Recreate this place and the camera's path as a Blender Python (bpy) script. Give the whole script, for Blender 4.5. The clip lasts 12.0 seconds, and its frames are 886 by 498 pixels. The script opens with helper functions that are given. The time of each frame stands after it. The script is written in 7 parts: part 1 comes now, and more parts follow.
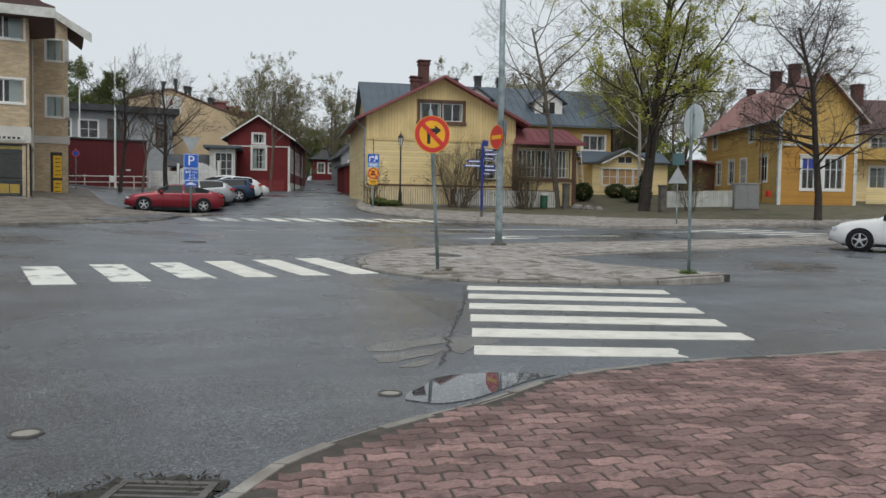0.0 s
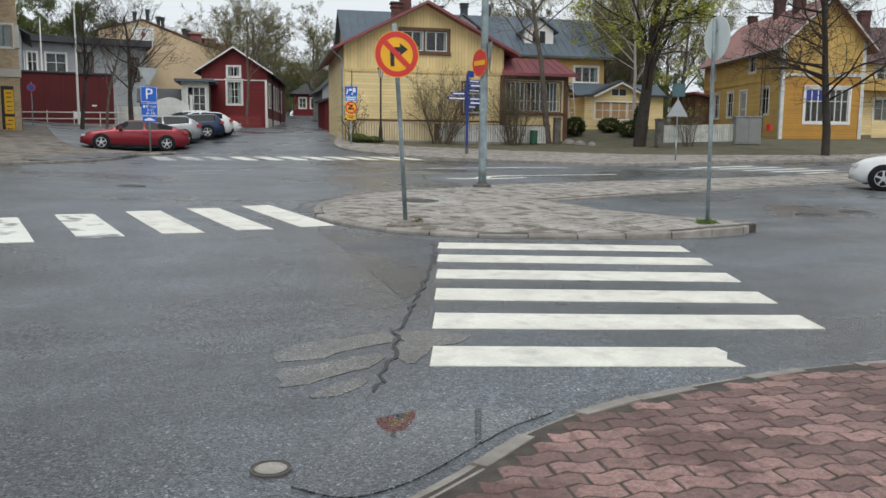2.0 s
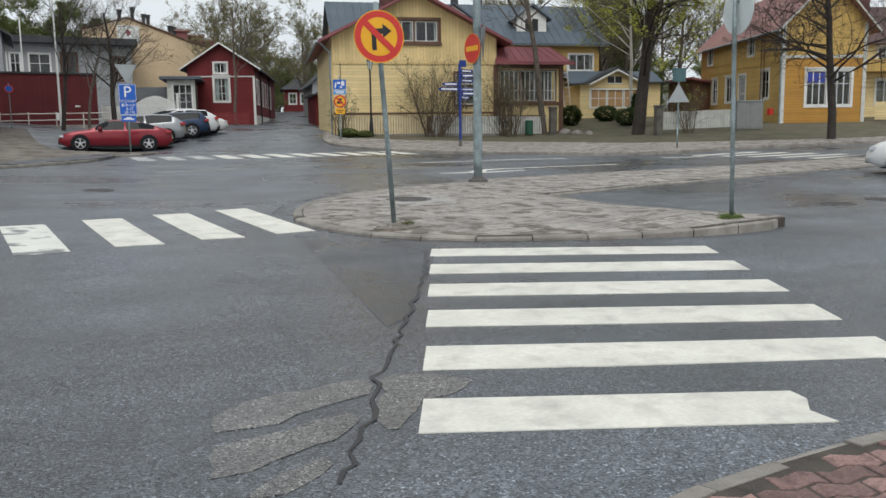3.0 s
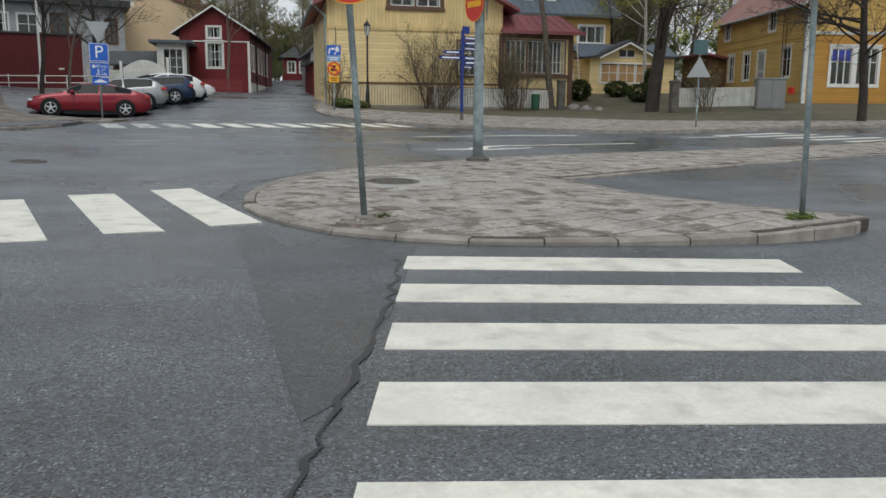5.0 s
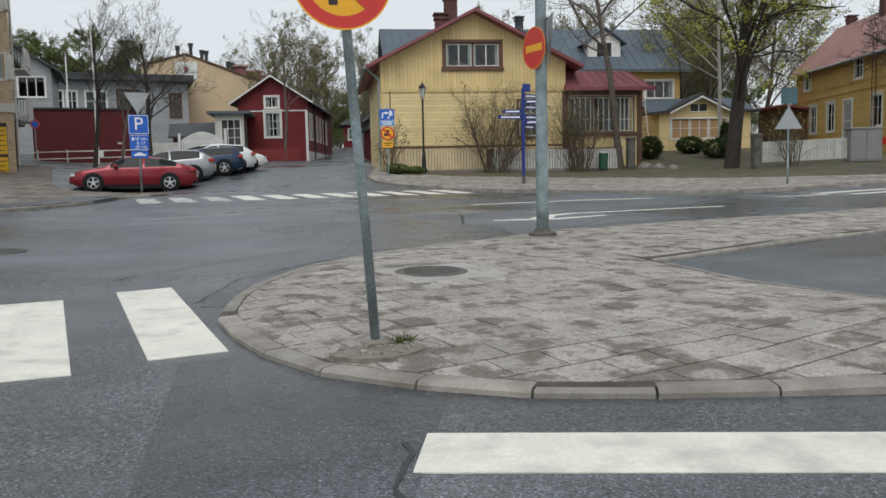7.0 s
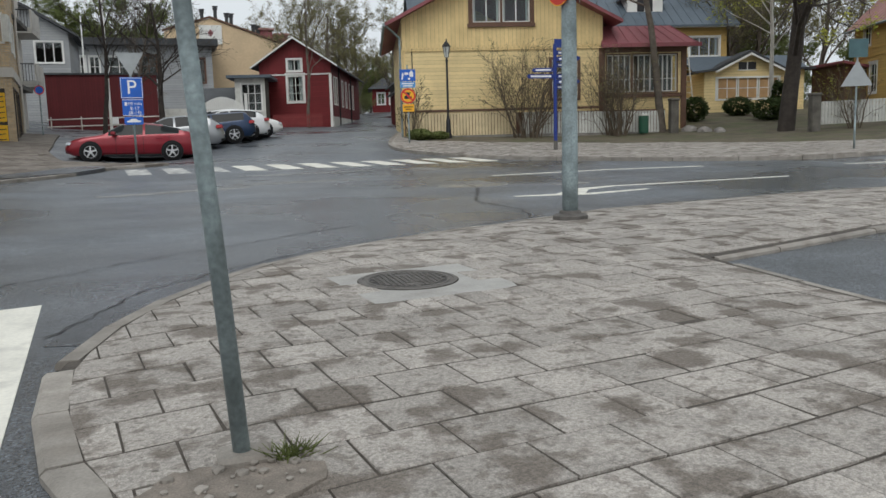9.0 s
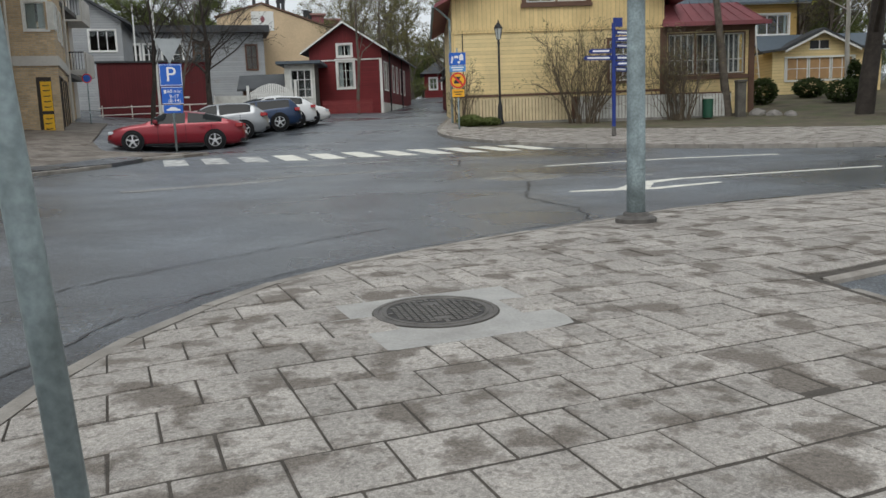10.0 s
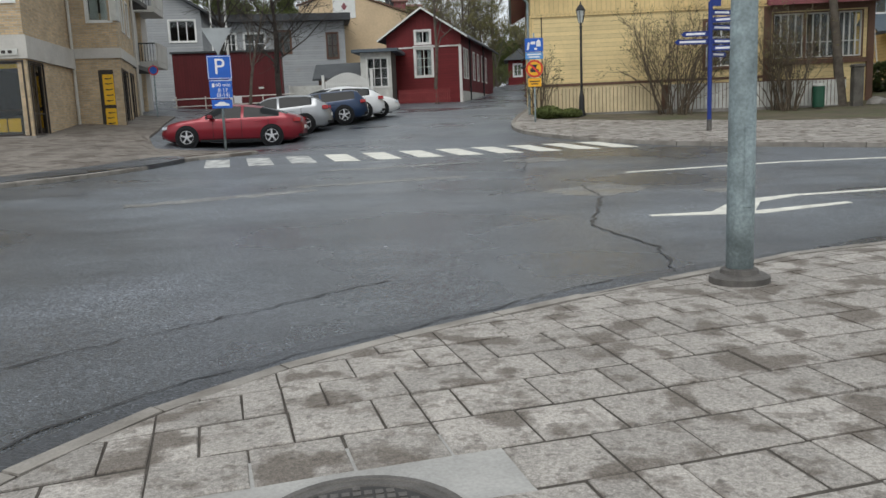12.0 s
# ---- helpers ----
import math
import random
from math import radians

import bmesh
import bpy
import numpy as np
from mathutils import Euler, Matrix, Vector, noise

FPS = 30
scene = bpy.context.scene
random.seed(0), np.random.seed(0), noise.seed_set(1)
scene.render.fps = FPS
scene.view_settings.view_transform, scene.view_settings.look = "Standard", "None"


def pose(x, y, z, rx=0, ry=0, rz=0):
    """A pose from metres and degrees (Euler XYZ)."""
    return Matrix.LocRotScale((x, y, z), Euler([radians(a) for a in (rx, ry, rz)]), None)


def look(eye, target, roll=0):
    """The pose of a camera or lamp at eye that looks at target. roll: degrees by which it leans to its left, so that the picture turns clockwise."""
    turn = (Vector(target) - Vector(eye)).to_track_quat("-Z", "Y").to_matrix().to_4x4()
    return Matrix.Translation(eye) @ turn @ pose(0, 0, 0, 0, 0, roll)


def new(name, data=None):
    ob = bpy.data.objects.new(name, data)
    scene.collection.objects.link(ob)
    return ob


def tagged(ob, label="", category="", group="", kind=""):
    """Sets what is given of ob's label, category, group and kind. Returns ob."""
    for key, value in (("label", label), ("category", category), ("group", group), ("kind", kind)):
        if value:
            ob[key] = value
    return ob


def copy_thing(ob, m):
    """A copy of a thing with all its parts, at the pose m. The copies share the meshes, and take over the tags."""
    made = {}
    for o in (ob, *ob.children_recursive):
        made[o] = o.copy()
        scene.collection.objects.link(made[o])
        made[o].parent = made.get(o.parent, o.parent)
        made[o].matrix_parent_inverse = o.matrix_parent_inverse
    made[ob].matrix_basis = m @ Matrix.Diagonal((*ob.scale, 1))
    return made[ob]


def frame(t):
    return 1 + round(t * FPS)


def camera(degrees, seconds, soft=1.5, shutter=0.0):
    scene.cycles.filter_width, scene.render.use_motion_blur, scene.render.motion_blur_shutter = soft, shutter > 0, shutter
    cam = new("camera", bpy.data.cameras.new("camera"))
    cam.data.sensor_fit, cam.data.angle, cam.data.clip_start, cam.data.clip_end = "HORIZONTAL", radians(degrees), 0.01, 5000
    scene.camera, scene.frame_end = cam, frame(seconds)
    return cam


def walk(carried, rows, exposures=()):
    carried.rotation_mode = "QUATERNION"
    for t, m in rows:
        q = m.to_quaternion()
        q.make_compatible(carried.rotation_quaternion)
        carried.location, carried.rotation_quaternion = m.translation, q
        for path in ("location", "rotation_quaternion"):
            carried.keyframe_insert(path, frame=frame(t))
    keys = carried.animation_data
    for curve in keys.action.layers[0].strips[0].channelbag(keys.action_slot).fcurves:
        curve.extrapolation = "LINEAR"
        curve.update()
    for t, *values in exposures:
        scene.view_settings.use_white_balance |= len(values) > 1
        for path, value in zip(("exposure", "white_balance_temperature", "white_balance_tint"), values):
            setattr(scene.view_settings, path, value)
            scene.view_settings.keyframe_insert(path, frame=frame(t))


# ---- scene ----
cam = camera(57.1, 12.0)
PATH = [
    (0, (1.21, 1.285, 1.336), (2.058, 3.094, 1.238), 0.9),
    (0.5, (1.563, 1.787, 1.347), (2.419, 3.585, 1.161), 0.8),
    (1, (1.91, 2.297, 1.354), (2.774, 4.085, 1.115), 1.1),
    (1.5, (2.251, 2.871, 1.366), (3.117, 4.655, 1.106), 1.5),
    (2, (2.581, 3.471, 1.366), (3.448, 5.256, 1.113), 0.6),
    (2.5, (2.868, 4.073, 1.335), (3.734, 5.857, 1.073), -0.0),
    (3, (3.192, 4.648, 1.361), (4.066, 6.427, 1.091), -0.8),
    (3.2, (3.354, 4.862, 1.341), (4.222, 6.645, 1.079), -0.7),
    (5, (4.47, 6.838, 1.301), (5.337, 8.61, 0.969), 0.5),
    (5.5, (4.807, 7.43, 1.317), (5.674, 9.208, 1.019), 0.7),
    (6, (5.18, 8.115, 1.314), (6.042, 9.899, 1.043), -0.5),
    (6.5, (5.515, 8.75, 1.334), (6.345, 10.548, 1.054), -1.2),
    (7, (5.829, 9.356, 1.37), (6.557, 11.21, 1.189), -1.2),
    (7.2, (5.973, 9.582, 1.369), (6.664, 11.456, 1.261), -1.7),
    (8.8, (7.095, 11.408, 1.399), (7.73, 13.289, 1.158), -1.9),
    (9, (7.215, 11.667, 1.395), (7.855, 13.543, 1.132), -1.6),
    (9.5, (7.503, 12.307, 1.411), (8.075, 14.203, 1.131), -2.3),
    (10, (7.767, 12.937, 1.456), (8.279, 14.848, 1.161), -2.0),
    (10.5, (8.062, 13.509, 1.49), (8.57, 15.427, 1.239), -2.2),
    (11, (8.386, 14.164, 1.551), (8.875, 16.085, 1.279), -1.7),
    (11.5, (8.685, 14.764, 1.651), (9.036, 16.707, 1.343), -2.9),
    (12, (8.948, 15.252, 1.687), (9.249, 17.203, 1.367), -2.3),
]
walk(cam, [(t, look(eye, target, roll)) for t, eye, target, roll in PATH], [(0, -0.04), (1, 0.12), (2, 0.19), (3, 0.14), (5, -0.05), (7, 0.05), (9, 0.04), (12, 0.13)])

# ---- sky and light: bright overcast day ----
world = bpy.data.worlds.new("overcast_sky")
scene.world = world
world.use_nodes = True
wn, wl = world.node_tree.nodes, world.node_tree.links
wn.clear()
sky = wn.new("ShaderNodeTexSky")
sky.sky_type = "NISHITA"
sky.sun_disc = False
sky.sun_elevation, sky.sun_rotation = radians(48), radians(200)
sky.air_density, sky.dust_density, sky.ozone_density = 1.0, 4.0, 1.0
soft_sky = wn.new("ShaderNodeHueSaturation")
soft_sky.inputs["Saturation"].default_value = 0.22
cloud = wn.new("ShaderNodeMix")
cloud.data_type = "RGBA"
cloud.inputs[0].default_value = 0.75
cloud.inputs[7].default_value = (8.35, 9.0, 9.45, 1)
back = wn.new("ShaderNodeBackground")
back.inputs["Strength"].default_value = 0.098
wout = wn.new("ShaderNodeOutputWorld")
wl.new(sky.outputs[0], soft_sky.inputs["Color"])
wl.new(soft_sky.outputs[0], cloud.inputs[6])
wl.new(cloud.outputs[2], back.inputs["Color"])
wl.new(back.outputs[0], wout.inputs["Surface"])
sun = bpy.data.lights.new("sun", "SUN")
sun.energy, sun.angle, sun.color = 0.9, radians(35), (1.0, 0.99, 0.97)
sun_ob = new("sun", sun)
sun_ob.matrix_world = look((0, 0, 60), (18, 42, 0))

# ---- materials ----


def mat(name, color, rough=0.7, metal=0.0, var=0.15, scale=3.0, bump=0.0, bump_scale=60.0, dirt=0.0, dirt_color=(0.1, 0.085, 0.065),
        rand=0.0, island=0.0, spec=0.5, dirt_scale=1.2, coat=0.0, rough_var=0.0, edge=0.0, grain=0.0):
    """A surface with broad and fine colour variation, stains and fine relief in object space."""
    m = bpy.data.materials.new(name)
    m.use_nodes = True
    n, l = m.node_tree.nodes, m.node_tree.links
    b = n["Principled BSDF"]
    b.inputs["Roughness"].default_value, b.inputs["Metallic"].default_value = rough, metal
    b.inputs["Specular IOR Level"].default_value = spec
    b.inputs["Coat Weight"].default_value = coat
    tc = n.new("ShaderNodeNewGeometry")
    pos = tc.outputs["Position"]

    def noise_at(s, detail=4.0):
        t = n.new("ShaderNodeTexNoise")
        t.inputs["Scale"].default_value, t.inputs["Detail"].default_value = s, detail
        l.new(pos, t.inputs["Vector"])
        return t.outputs["Fac"]

    def mixed(fac, a, c, mode="MIX"):
        x = n.new("ShaderNodeMix")
        x.data_type, x.blend_type = "RGBA", mode
        for sock, v in ((x.inputs[0], fac), (x.inputs[6], a), (x.inputs[7], c)):
            if hasattr(v, "is_output"):
                l.new(v, sock)
            elif isinstance(v, tuple):
                sock.default_value = (*v[:3], 1)
            else:
                sock.default_value = v
        return x.outputs[2]

    def ramp(v, lo, hi, a=0.0, c=1.0):
        r = n.new("ShaderNodeMapRange")
        r.inputs[1].default_value, r.inputs[2].default_value, r.inputs[3].default_value, r.inputs[4].default_value = lo, hi, a, c
        l.new(v, r.inputs[0])
        return r.outputs[0]

    dark = tuple(max(0.0, v * (1 - var)) for v in color)
    light = tuple(min(1.0, v * (1 + var)) for v in color)
    col = mixed(ramp(noise_at(scale), 0.3, 0.7), dark, light)
    fine = ramp(noise_at(scale * 14, 3), 0.3, 0.7, 1 - var * 0.7, 1 + var * 0.7)
    v = n.new("ShaderNodeVectorMath")
    v.operation = "SCALE"
    l.new(col, v.inputs[0])
    l.new(fine, v.inputs["Scale"])
    col = v.outputs[0]
    if rand or island:
        r = n.new("ShaderNodeObjectInfo").outputs["Random"] if rand else tc.outputs["Random Per Island"]
        k = rand or island
        v = n.new("ShaderNodeVectorMath")
        v.operation = "SCALE"
        l.new(col, v.inputs[0])
        l.new(ramp(r, 0, 1, 1 - k, 1 + k), v.inputs["Scale"])
        col = v.outputs[0]
    if dirt:
        lo = edge or 0.62 - 0.25 * dirt
        col = mixed(ramp(noise_at(dirt_scale, 12), lo, lo + 0.075 if edge else 0.72, 0.0, min(1.0, dirt)), col, dirt_color)
    if grain:
        col = mixed(ramp(noise_at(11, 8), .56, .62, 0.0, .55), col, dirt_color)
        for gs, gk in ((170, grain), (55, grain * 0.8)):
            v = n.new("ShaderNodeVectorMath")
            v.operation = "SCALE"
            l.new(col, v.inputs[0])
            l.new(ramp(noise_at(gs, 2), 0.36, 0.64, 1 - gk, 1 + gk), v.inputs["Scale"])
            col = v.outputs[0]
        chip = n.new("ShaderNodeTexVoronoi")
        chip.inputs["Scale"].default_value = 42
        l.new(pos, chip.inputs["Vector"])
        sp = n.new("ShaderNodeSeparateColor")
        l.new(chip.outputs["Color"], sp.inputs[0])
        v = n.new("ShaderNodeVectorMath")
        v.operation = "SCALE"
        l.new(col, v.inputs[0])
        l.new(ramp(sp.outputs[0], 0.94, 0.98, 1.0, 0.72), v.inputs["Scale"])
        col = v.outputs[0]
    l.new(col, b.inputs["Base Color"])
    if rough_var:
        l.new(ramp(noise_at(0.35, 3), 0.35, 0.65, max(0.05, rough - rough_var), min(1, rough + rough_var)), b.inputs["Roughness"])
    if bump:
        bp = n.new("ShaderNodeBump")
        bp.inputs["Strength"].default_value, bp.inputs["Distance"].default_value = bump, 0.01
        l.new(noise_at(bump_scale, 5), bp.inputs["Height"])
        l.new(bp.outputs[0], b.inputs["Normal"])
    return m


def siding_mat(name, color, axis, pitch, depth=0.012, var=0.08, dirt=0.25, dirt_color=(0.25, 0.19, 0.1), line=0.55):
    """Painted boards: axis 'z' for lying boards, 'x' for standing ones, in the house's own space."""
    m = mat(name, color, 0.6, var=var, scale=0.8, dirt=dirt, dirt_color=dirt_color, dirt_scale=0.7, spec=0.3)
    n, l = m.node_tree.nodes, m.node_tree.links
    b = n["Principled BSDF"]
    tc = n.new("ShaderNodeTexCoord")
    sep = n.new("ShaderNodeSeparateXYZ")
    l.new(tc.outputs["Object"], sep.inputs[0])
    if axis == "z":
        v = sep.outputs["Z"]
    else:
        add = n.new("ShaderNodeMath")
        l.new(sep.outputs["X"], add.inputs[0])
        l.new(sep.outputs["Y"], add.inputs[1])
        v = add.outputs[0]
    div = n.new("ShaderNodeMath")
    div.operation = "DIVIDE"
    l.new(v, div.inputs[0])
    div.inputs[1].default_value = pitch
    fr = n.new("ShaderNodeMath")
    fr.operation = "FRACT"
    l.new(div.outputs[0], fr.inputs[0])
    fl = n.new("ShaderNodeMath")
    fl.operation = "FLOOR"
    l.new(div.outputs[0], fl.inputs[0])
    wh = n.new("ShaderNodeTexWhiteNoise")
    wh.noise_dimensions = "1D"
    l.new(fl.outputs[0], wh.inputs["W"])
    gap = n.new("ShaderNodeMapRange")
    gap.inputs[1].default_value, gap.inputs[2].default_value, gap.inputs[3].default_value, gap.inputs[4].default_value = 0.0, 0.14, line, 1.0
    l.new(fr.outputs[0], gap.inputs[0])
    tone = n.new("ShaderNodeMapRange")
    tone.inputs[3].default_value, tone.inputs[4].default_value = 0.93, 1.05
    l.new(wh.outputs["Value"], tone.inputs[0])
    mul = n.new("ShaderNodeMath")
    mul.operation = "MULTIPLY"
    l.new(gap.outputs[0], mul.inputs[0])
    l.new(tone.outputs[0], mul.inputs[1])
    src = b.inputs["Base Color"].links[0].from_socket
    sc = n.new("ShaderNodeVectorMath")
    sc.operation = "SCALE"
    l.new(src, sc.inputs[0])
    l.new(mul.outputs[0], sc.inputs["Scale"])
    l.new(sc.outputs[0], b.inputs["Base Color"])
    bp = n.new("ShaderNodeBump")
    bp.inputs["Strength"].default_value, bp.inputs["Distance"].default_value = 0.8, depth
    l.new(gap.outputs[0], bp.inputs["Height"])
    l.new(bp.outputs[0], b.inputs["Normal"])
    return m


def brick_mat(name, color, mortar, w=0.28, h=0.085):
    m = mat(name, color, 0.85, var=0.12, scale=1.5, spec=0.3)
    n, l = m.node_tree.nodes, m.node_tree.links
    b = n["Principled BSDF"]
    tc = n.new("ShaderNodeTexCoord")
    sep = n.new("ShaderNodeSeparateXYZ")
    l.new(tc.outputs["Object"], sep.inputs[0])
    add = n.new("ShaderNodeMath")
    l.new(sep.outputs["X"], add.inputs[0])
    l.new(sep.outputs["Y"], add.inputs[1])
    com = n.new("ShaderNodeCombineXYZ")
    l.new(add.outputs[0], com.inputs[0])
    l.new(sep.outputs["Z"], com.inputs[1])
    br = n.new("ShaderNodeTexBrick")
    br.inputs["Scale"].default_value = 1.0
    br.inputs["Brick Width"].default_value, br.inputs["Row Height"].default_value = w, h
    br.inputs["Mortar Size"].default_value = 0.012
    br.inputs["Color1"].default_value = (0.80, 0.80, 0.80, 1)
    br.inputs["Color2"].default_value = (1.15, 1.12, 1.08, 1)
    br.inputs["Mortar"].default_value = (*[mv / cv for mv, cv in zip(mortar, color)], 1)
    l.new(com.outputs[0], br.inputs["Vector"])
    src = b.inputs["Base Color"].links[0].from_socket
    mu = n.new("ShaderNodeVectorMath")
    mu.operation = "MULTIPLY"
    l.new(src, mu.inputs[0])
    l.new(br.outputs["Color"], mu.inputs[1])
    l.new(mu.outputs[0], b.inputs["Base Color"])
    bp = n.new("ShaderNodeBump")
    bp.invert = True
    bp.inputs["Strength"].default_value, bp.inputs["Distance"].default_value = 0.7, 0.008
    l.new(br.outputs["Fac"], bp.inputs["Height"])
    l.new(bp.outputs[0], b.inputs["Normal"])
    return m


def glass_mat(name, tint=(0.85, 0.9, 0.9)):
    m = bpy.data.materials.new(name)
    m.use_nodes = True
    n, l = m.node_tree.nodes, m.node_tree.links
    n.clear()
    o = n.new("ShaderNodeOutputMaterial")
    t, g, f, x = n.new("ShaderNodeBsdfTransparent"), n.new("ShaderNodeBsdfGlossy"), n.new("ShaderNodeFresnel"), n.new("ShaderNodeMixShader")
    t.inputs[0].default_value = (*tint, 1)
    g.inputs["Roughness"].default_value = 0.02
    f.inputs["IOR"].default_value = 1.5
    l.new(f.outputs[0], x.inputs[0])
    l.new(t.outputs[0], x.inputs[1])
    l.new(g.outputs[0], x.inputs[2])
    l.new(x.outputs[0], o.inputs["Surface"])
    return m


def asphalt_mat(name, color, wet=0.5, scale=1.0):
    """Damp asphalt: stone grain, broad wet patches that are darker and smoother."""
    m = bpy.data.materials.new(name)
    m.use_nodes = True
    n, l = m.node_tree.nodes, m.node_tree.links
    b = n["Principled BSDF"]
    pos = n.new("ShaderNodeNewGeometry").outputs["Position"]

    def tex(kind, s, detail=4.0):
        t = n.new(kind)
        t.inputs["Scale"].default_value = s
        if kind == "ShaderNodeTexNoise":
            t.inputs["Detail"].default_value = detail
        l.new(pos, t.inputs["Vector"])
        return t

    def ramp(v, lo, hi, a, c):
        r = n.new("ShaderNodeMapRange")
        r.inputs[1].default_value, r.inputs[2].default_value, r.inputs[3].default_value, r.inputs[4].default_value = lo, hi, a, c
        l.new(v, r.inputs[0])
        return r.outputs[0]

    def mult(a, c):
        x = n.new("ShaderNodeMath")
        x.operation = "MULTIPLY"
        l.new(a, x.inputs[0])
        l.new(c, x.inputs[1])
        return x.outputs[0]

    # rain water still stands in the low ground beside the red pavement
    low = n.new("ShaderNodeVectorMath")
    low.operation = "DISTANCE"
    l.new(pos, low.inputs[0])
    low.inputs[1].default_value = (0.0, 7.0, 0.0)
    wetter = n.new("ShaderNodeMath")
    l.new(tex("ShaderNodeTexNoise", 0.22 * scale, 5).outputs["Fac"], wetter.inputs[0])
    l.new(ramp(low.outputs["Value"], 2.5, 9.0, 0.12, 0.0), wetter.inputs[1])
    damp = ramp(wetter.outputs[0], 0.42, 0.6, 0.0, 1.0)
    # long faint tracks along the main street
    turn = n.new("ShaderNodeMapping")
    turn.inputs["Rotation"].default_value = (0, 0, radians(-14))
    turn.inputs["Scale"].default_value = (0.22, 1.5, 1.0)
    l.new(pos, turn.inputs["Vector"])
    tracks = n.new("ShaderNodeTexNoise")
    tracks.inputs["Scale"].default_value, tracks.inputs["Detail"].default_value = 0.7, 7
    l.new(turn.outputs[0], tracks.inputs["Vector"])
    worn = ramp(tracks.outputs["Fac"], 0.35, 0.65, 0.82, 1.2)
    clumps = n.new("ShaderNodeSeparateColor")
    l.new(tex("ShaderNodeTexVoronoi", 34).outputs["Color"], clumps.inputs[0])
    stones = tex("ShaderNodeTexVoronoi", 105)
    sep = n.new("ShaderNodeSeparateColor")
    l.new(stones.outputs["Color"], sep.inputs[0])
    grain = ramp(sep.outputs[0], 0.0, 1.0, 0.25, 1.75)
    chips = ramp(sep.outputs[1], 0.88, 0.97, 0.92, 2.1)
    broad = ramp(tex("ShaderNodeTexNoise", 1.1, 6).outputs["Fac"], 0.3, 0.7, 0.8, 1.2)
    tone = mult(mult(mult(grain, chips), mult(worn, ramp(clumps.outputs[0], 0, 1, 0.8, 1.2))), mult(broad, ramp(damp, 0, 1, 1.2, 1.2 - 0.8 * wet)))
    v = n.new("ShaderNodeVectorMath")
    v.operation = "SCALE"
    v.inputs[0].default_value = color
    l.new(tone, v.inputs["Scale"])
    l.new(v.outputs[0], b.inputs["Base Color"])
    l.new(ramp(damp, 0, 1, 0.47, 0.47 - 0.4 * wet), b.inputs["Roughness"])
    bp = n.new("ShaderNodeBump")
    bp.inputs["Strength"].default_value, bp.inputs["Distance"].default_value = 0.5, 0.004
    l.new(stones.outputs["Distance"], bp.inputs["Height"])
    l.new(bp.outputs[0], b.inputs["Normal"])
    return m


M_ASPHALT = asphalt_mat("damp_asphalt", (0.09, 0.099, 0.11), 0.62)
M_PATCH = asphalt_mat("dark_asphalt_patch", (0.055, 0.06, 0.068), 0.75, 2.0)
M_ROUGH_PATCH = asphalt_mat("worn_grey_asphalt", (0.16, 0.157, 0.148), 0.45, 9.0)
M_PAINT = mat("road_paint", (0.72, 0.70, 0.62), 0.55, var=0.1, scale=2.5, dirt=0.5, dirt_color=(0.36, 0.34, 0.31), dirt_scale=4.5, bump=0.2, bump_scale=120)
M_SCUFF = mat("scuffed_road_paint", (0.72, 0.72, 0.65), 0.55, var=0.08, scale=2.5, dirt=0.9, dirt_color=(0.16, 0.16, 0.165), dirt_scale=2.2, edge=0.56)
M_OLD_PAINT = mat("worn_road_paint", (0.55, 0.55, 0.52), 0.6, var=0.15, scale=3, dirt=0.9, dirt_color=(0.14, 0.14, 0.145), dirt_scale=4)
M_SLAB = mat("concrete_paving_slab", (0.345, 0.318, 0.288), 0.8, var=0.15, scale=2.6, rand=0.13, dirt=0.9, dirt_color=(0.15, 0.128, 0.108), dirt_scale=2.9, edge=0.53, grain=0.22, bump=0.35, bump_scale=90, spec=0.3)
M_COURT = mat("brown_grey_court_paving", (0.21, 0.185, 0.16), 0.8, var=0.15, scale=2.0, island=0.15, dirt=0.7, dirt_color=(0.11, 0.09, 0.075), dirt_scale=1.5, edge=0.5, bump=0.35, bump_scale=90, spec=0.3)
M_SLAB_FAR = mat("concrete_paving_slab_far", (0.345, 0.318, 0.288), 0.8, var=0.15, scale=2.6, island=0.13, dirt=0.9, dirt_color=(0.15, 0.128, 0.108), dirt_scale=2.9, edge=0.53, grain=0.22, bump=0.35, bump_scale=90, spec=0.3)
M_JOINT = mat("joint_sand_and_soil", (0.07, 0.06, 0.05), 0.95, var=0.3, scale=8, bump=0.5, bump_scale=70)
M_KERB = mat("granite_kerb", (0.285, 0.262, 0.232), 0.8, var=0.18, scale=5, rand=0.14, dirt=0.75, dirt_color=(0.14, 0.12, 0.1), dirt_scale=3, bump=0.5, bump_scale=40)
M_PAVER = mat("red_concrete_paver", (0.235, 0.142, 0.126), 0.7, var=0.12, scale=2, rand=0.42, dirt=0.8, dirt_color=(0.11, 0.06, 0.054), dirt_scale=2.2, edge=0.52, grain=0.2, bump=0.35, bump_scale=110)
M_PAVER_FAR = mat("red_concrete_paver_rest", (0.235, 0.142, 0.126), 0.7, var=0.12, scale=2, island=0.42, dirt=0.8, dirt_color=(0.11, 0.06, 0.054), dirt_scale=2.2, edge=0.52, grain=0.2, bump=0.35, bump_scale=110)
M_SOIL = mat("bare_soil_with_grass", (0.12, 0.10, 0.07), 0.95, var=0.3, scale=1.2, dirt=0.8, dirt_color=(0.09, 0.105, 0.04), dirt_scale=0.8, bump=0.8, bump_scale=25)
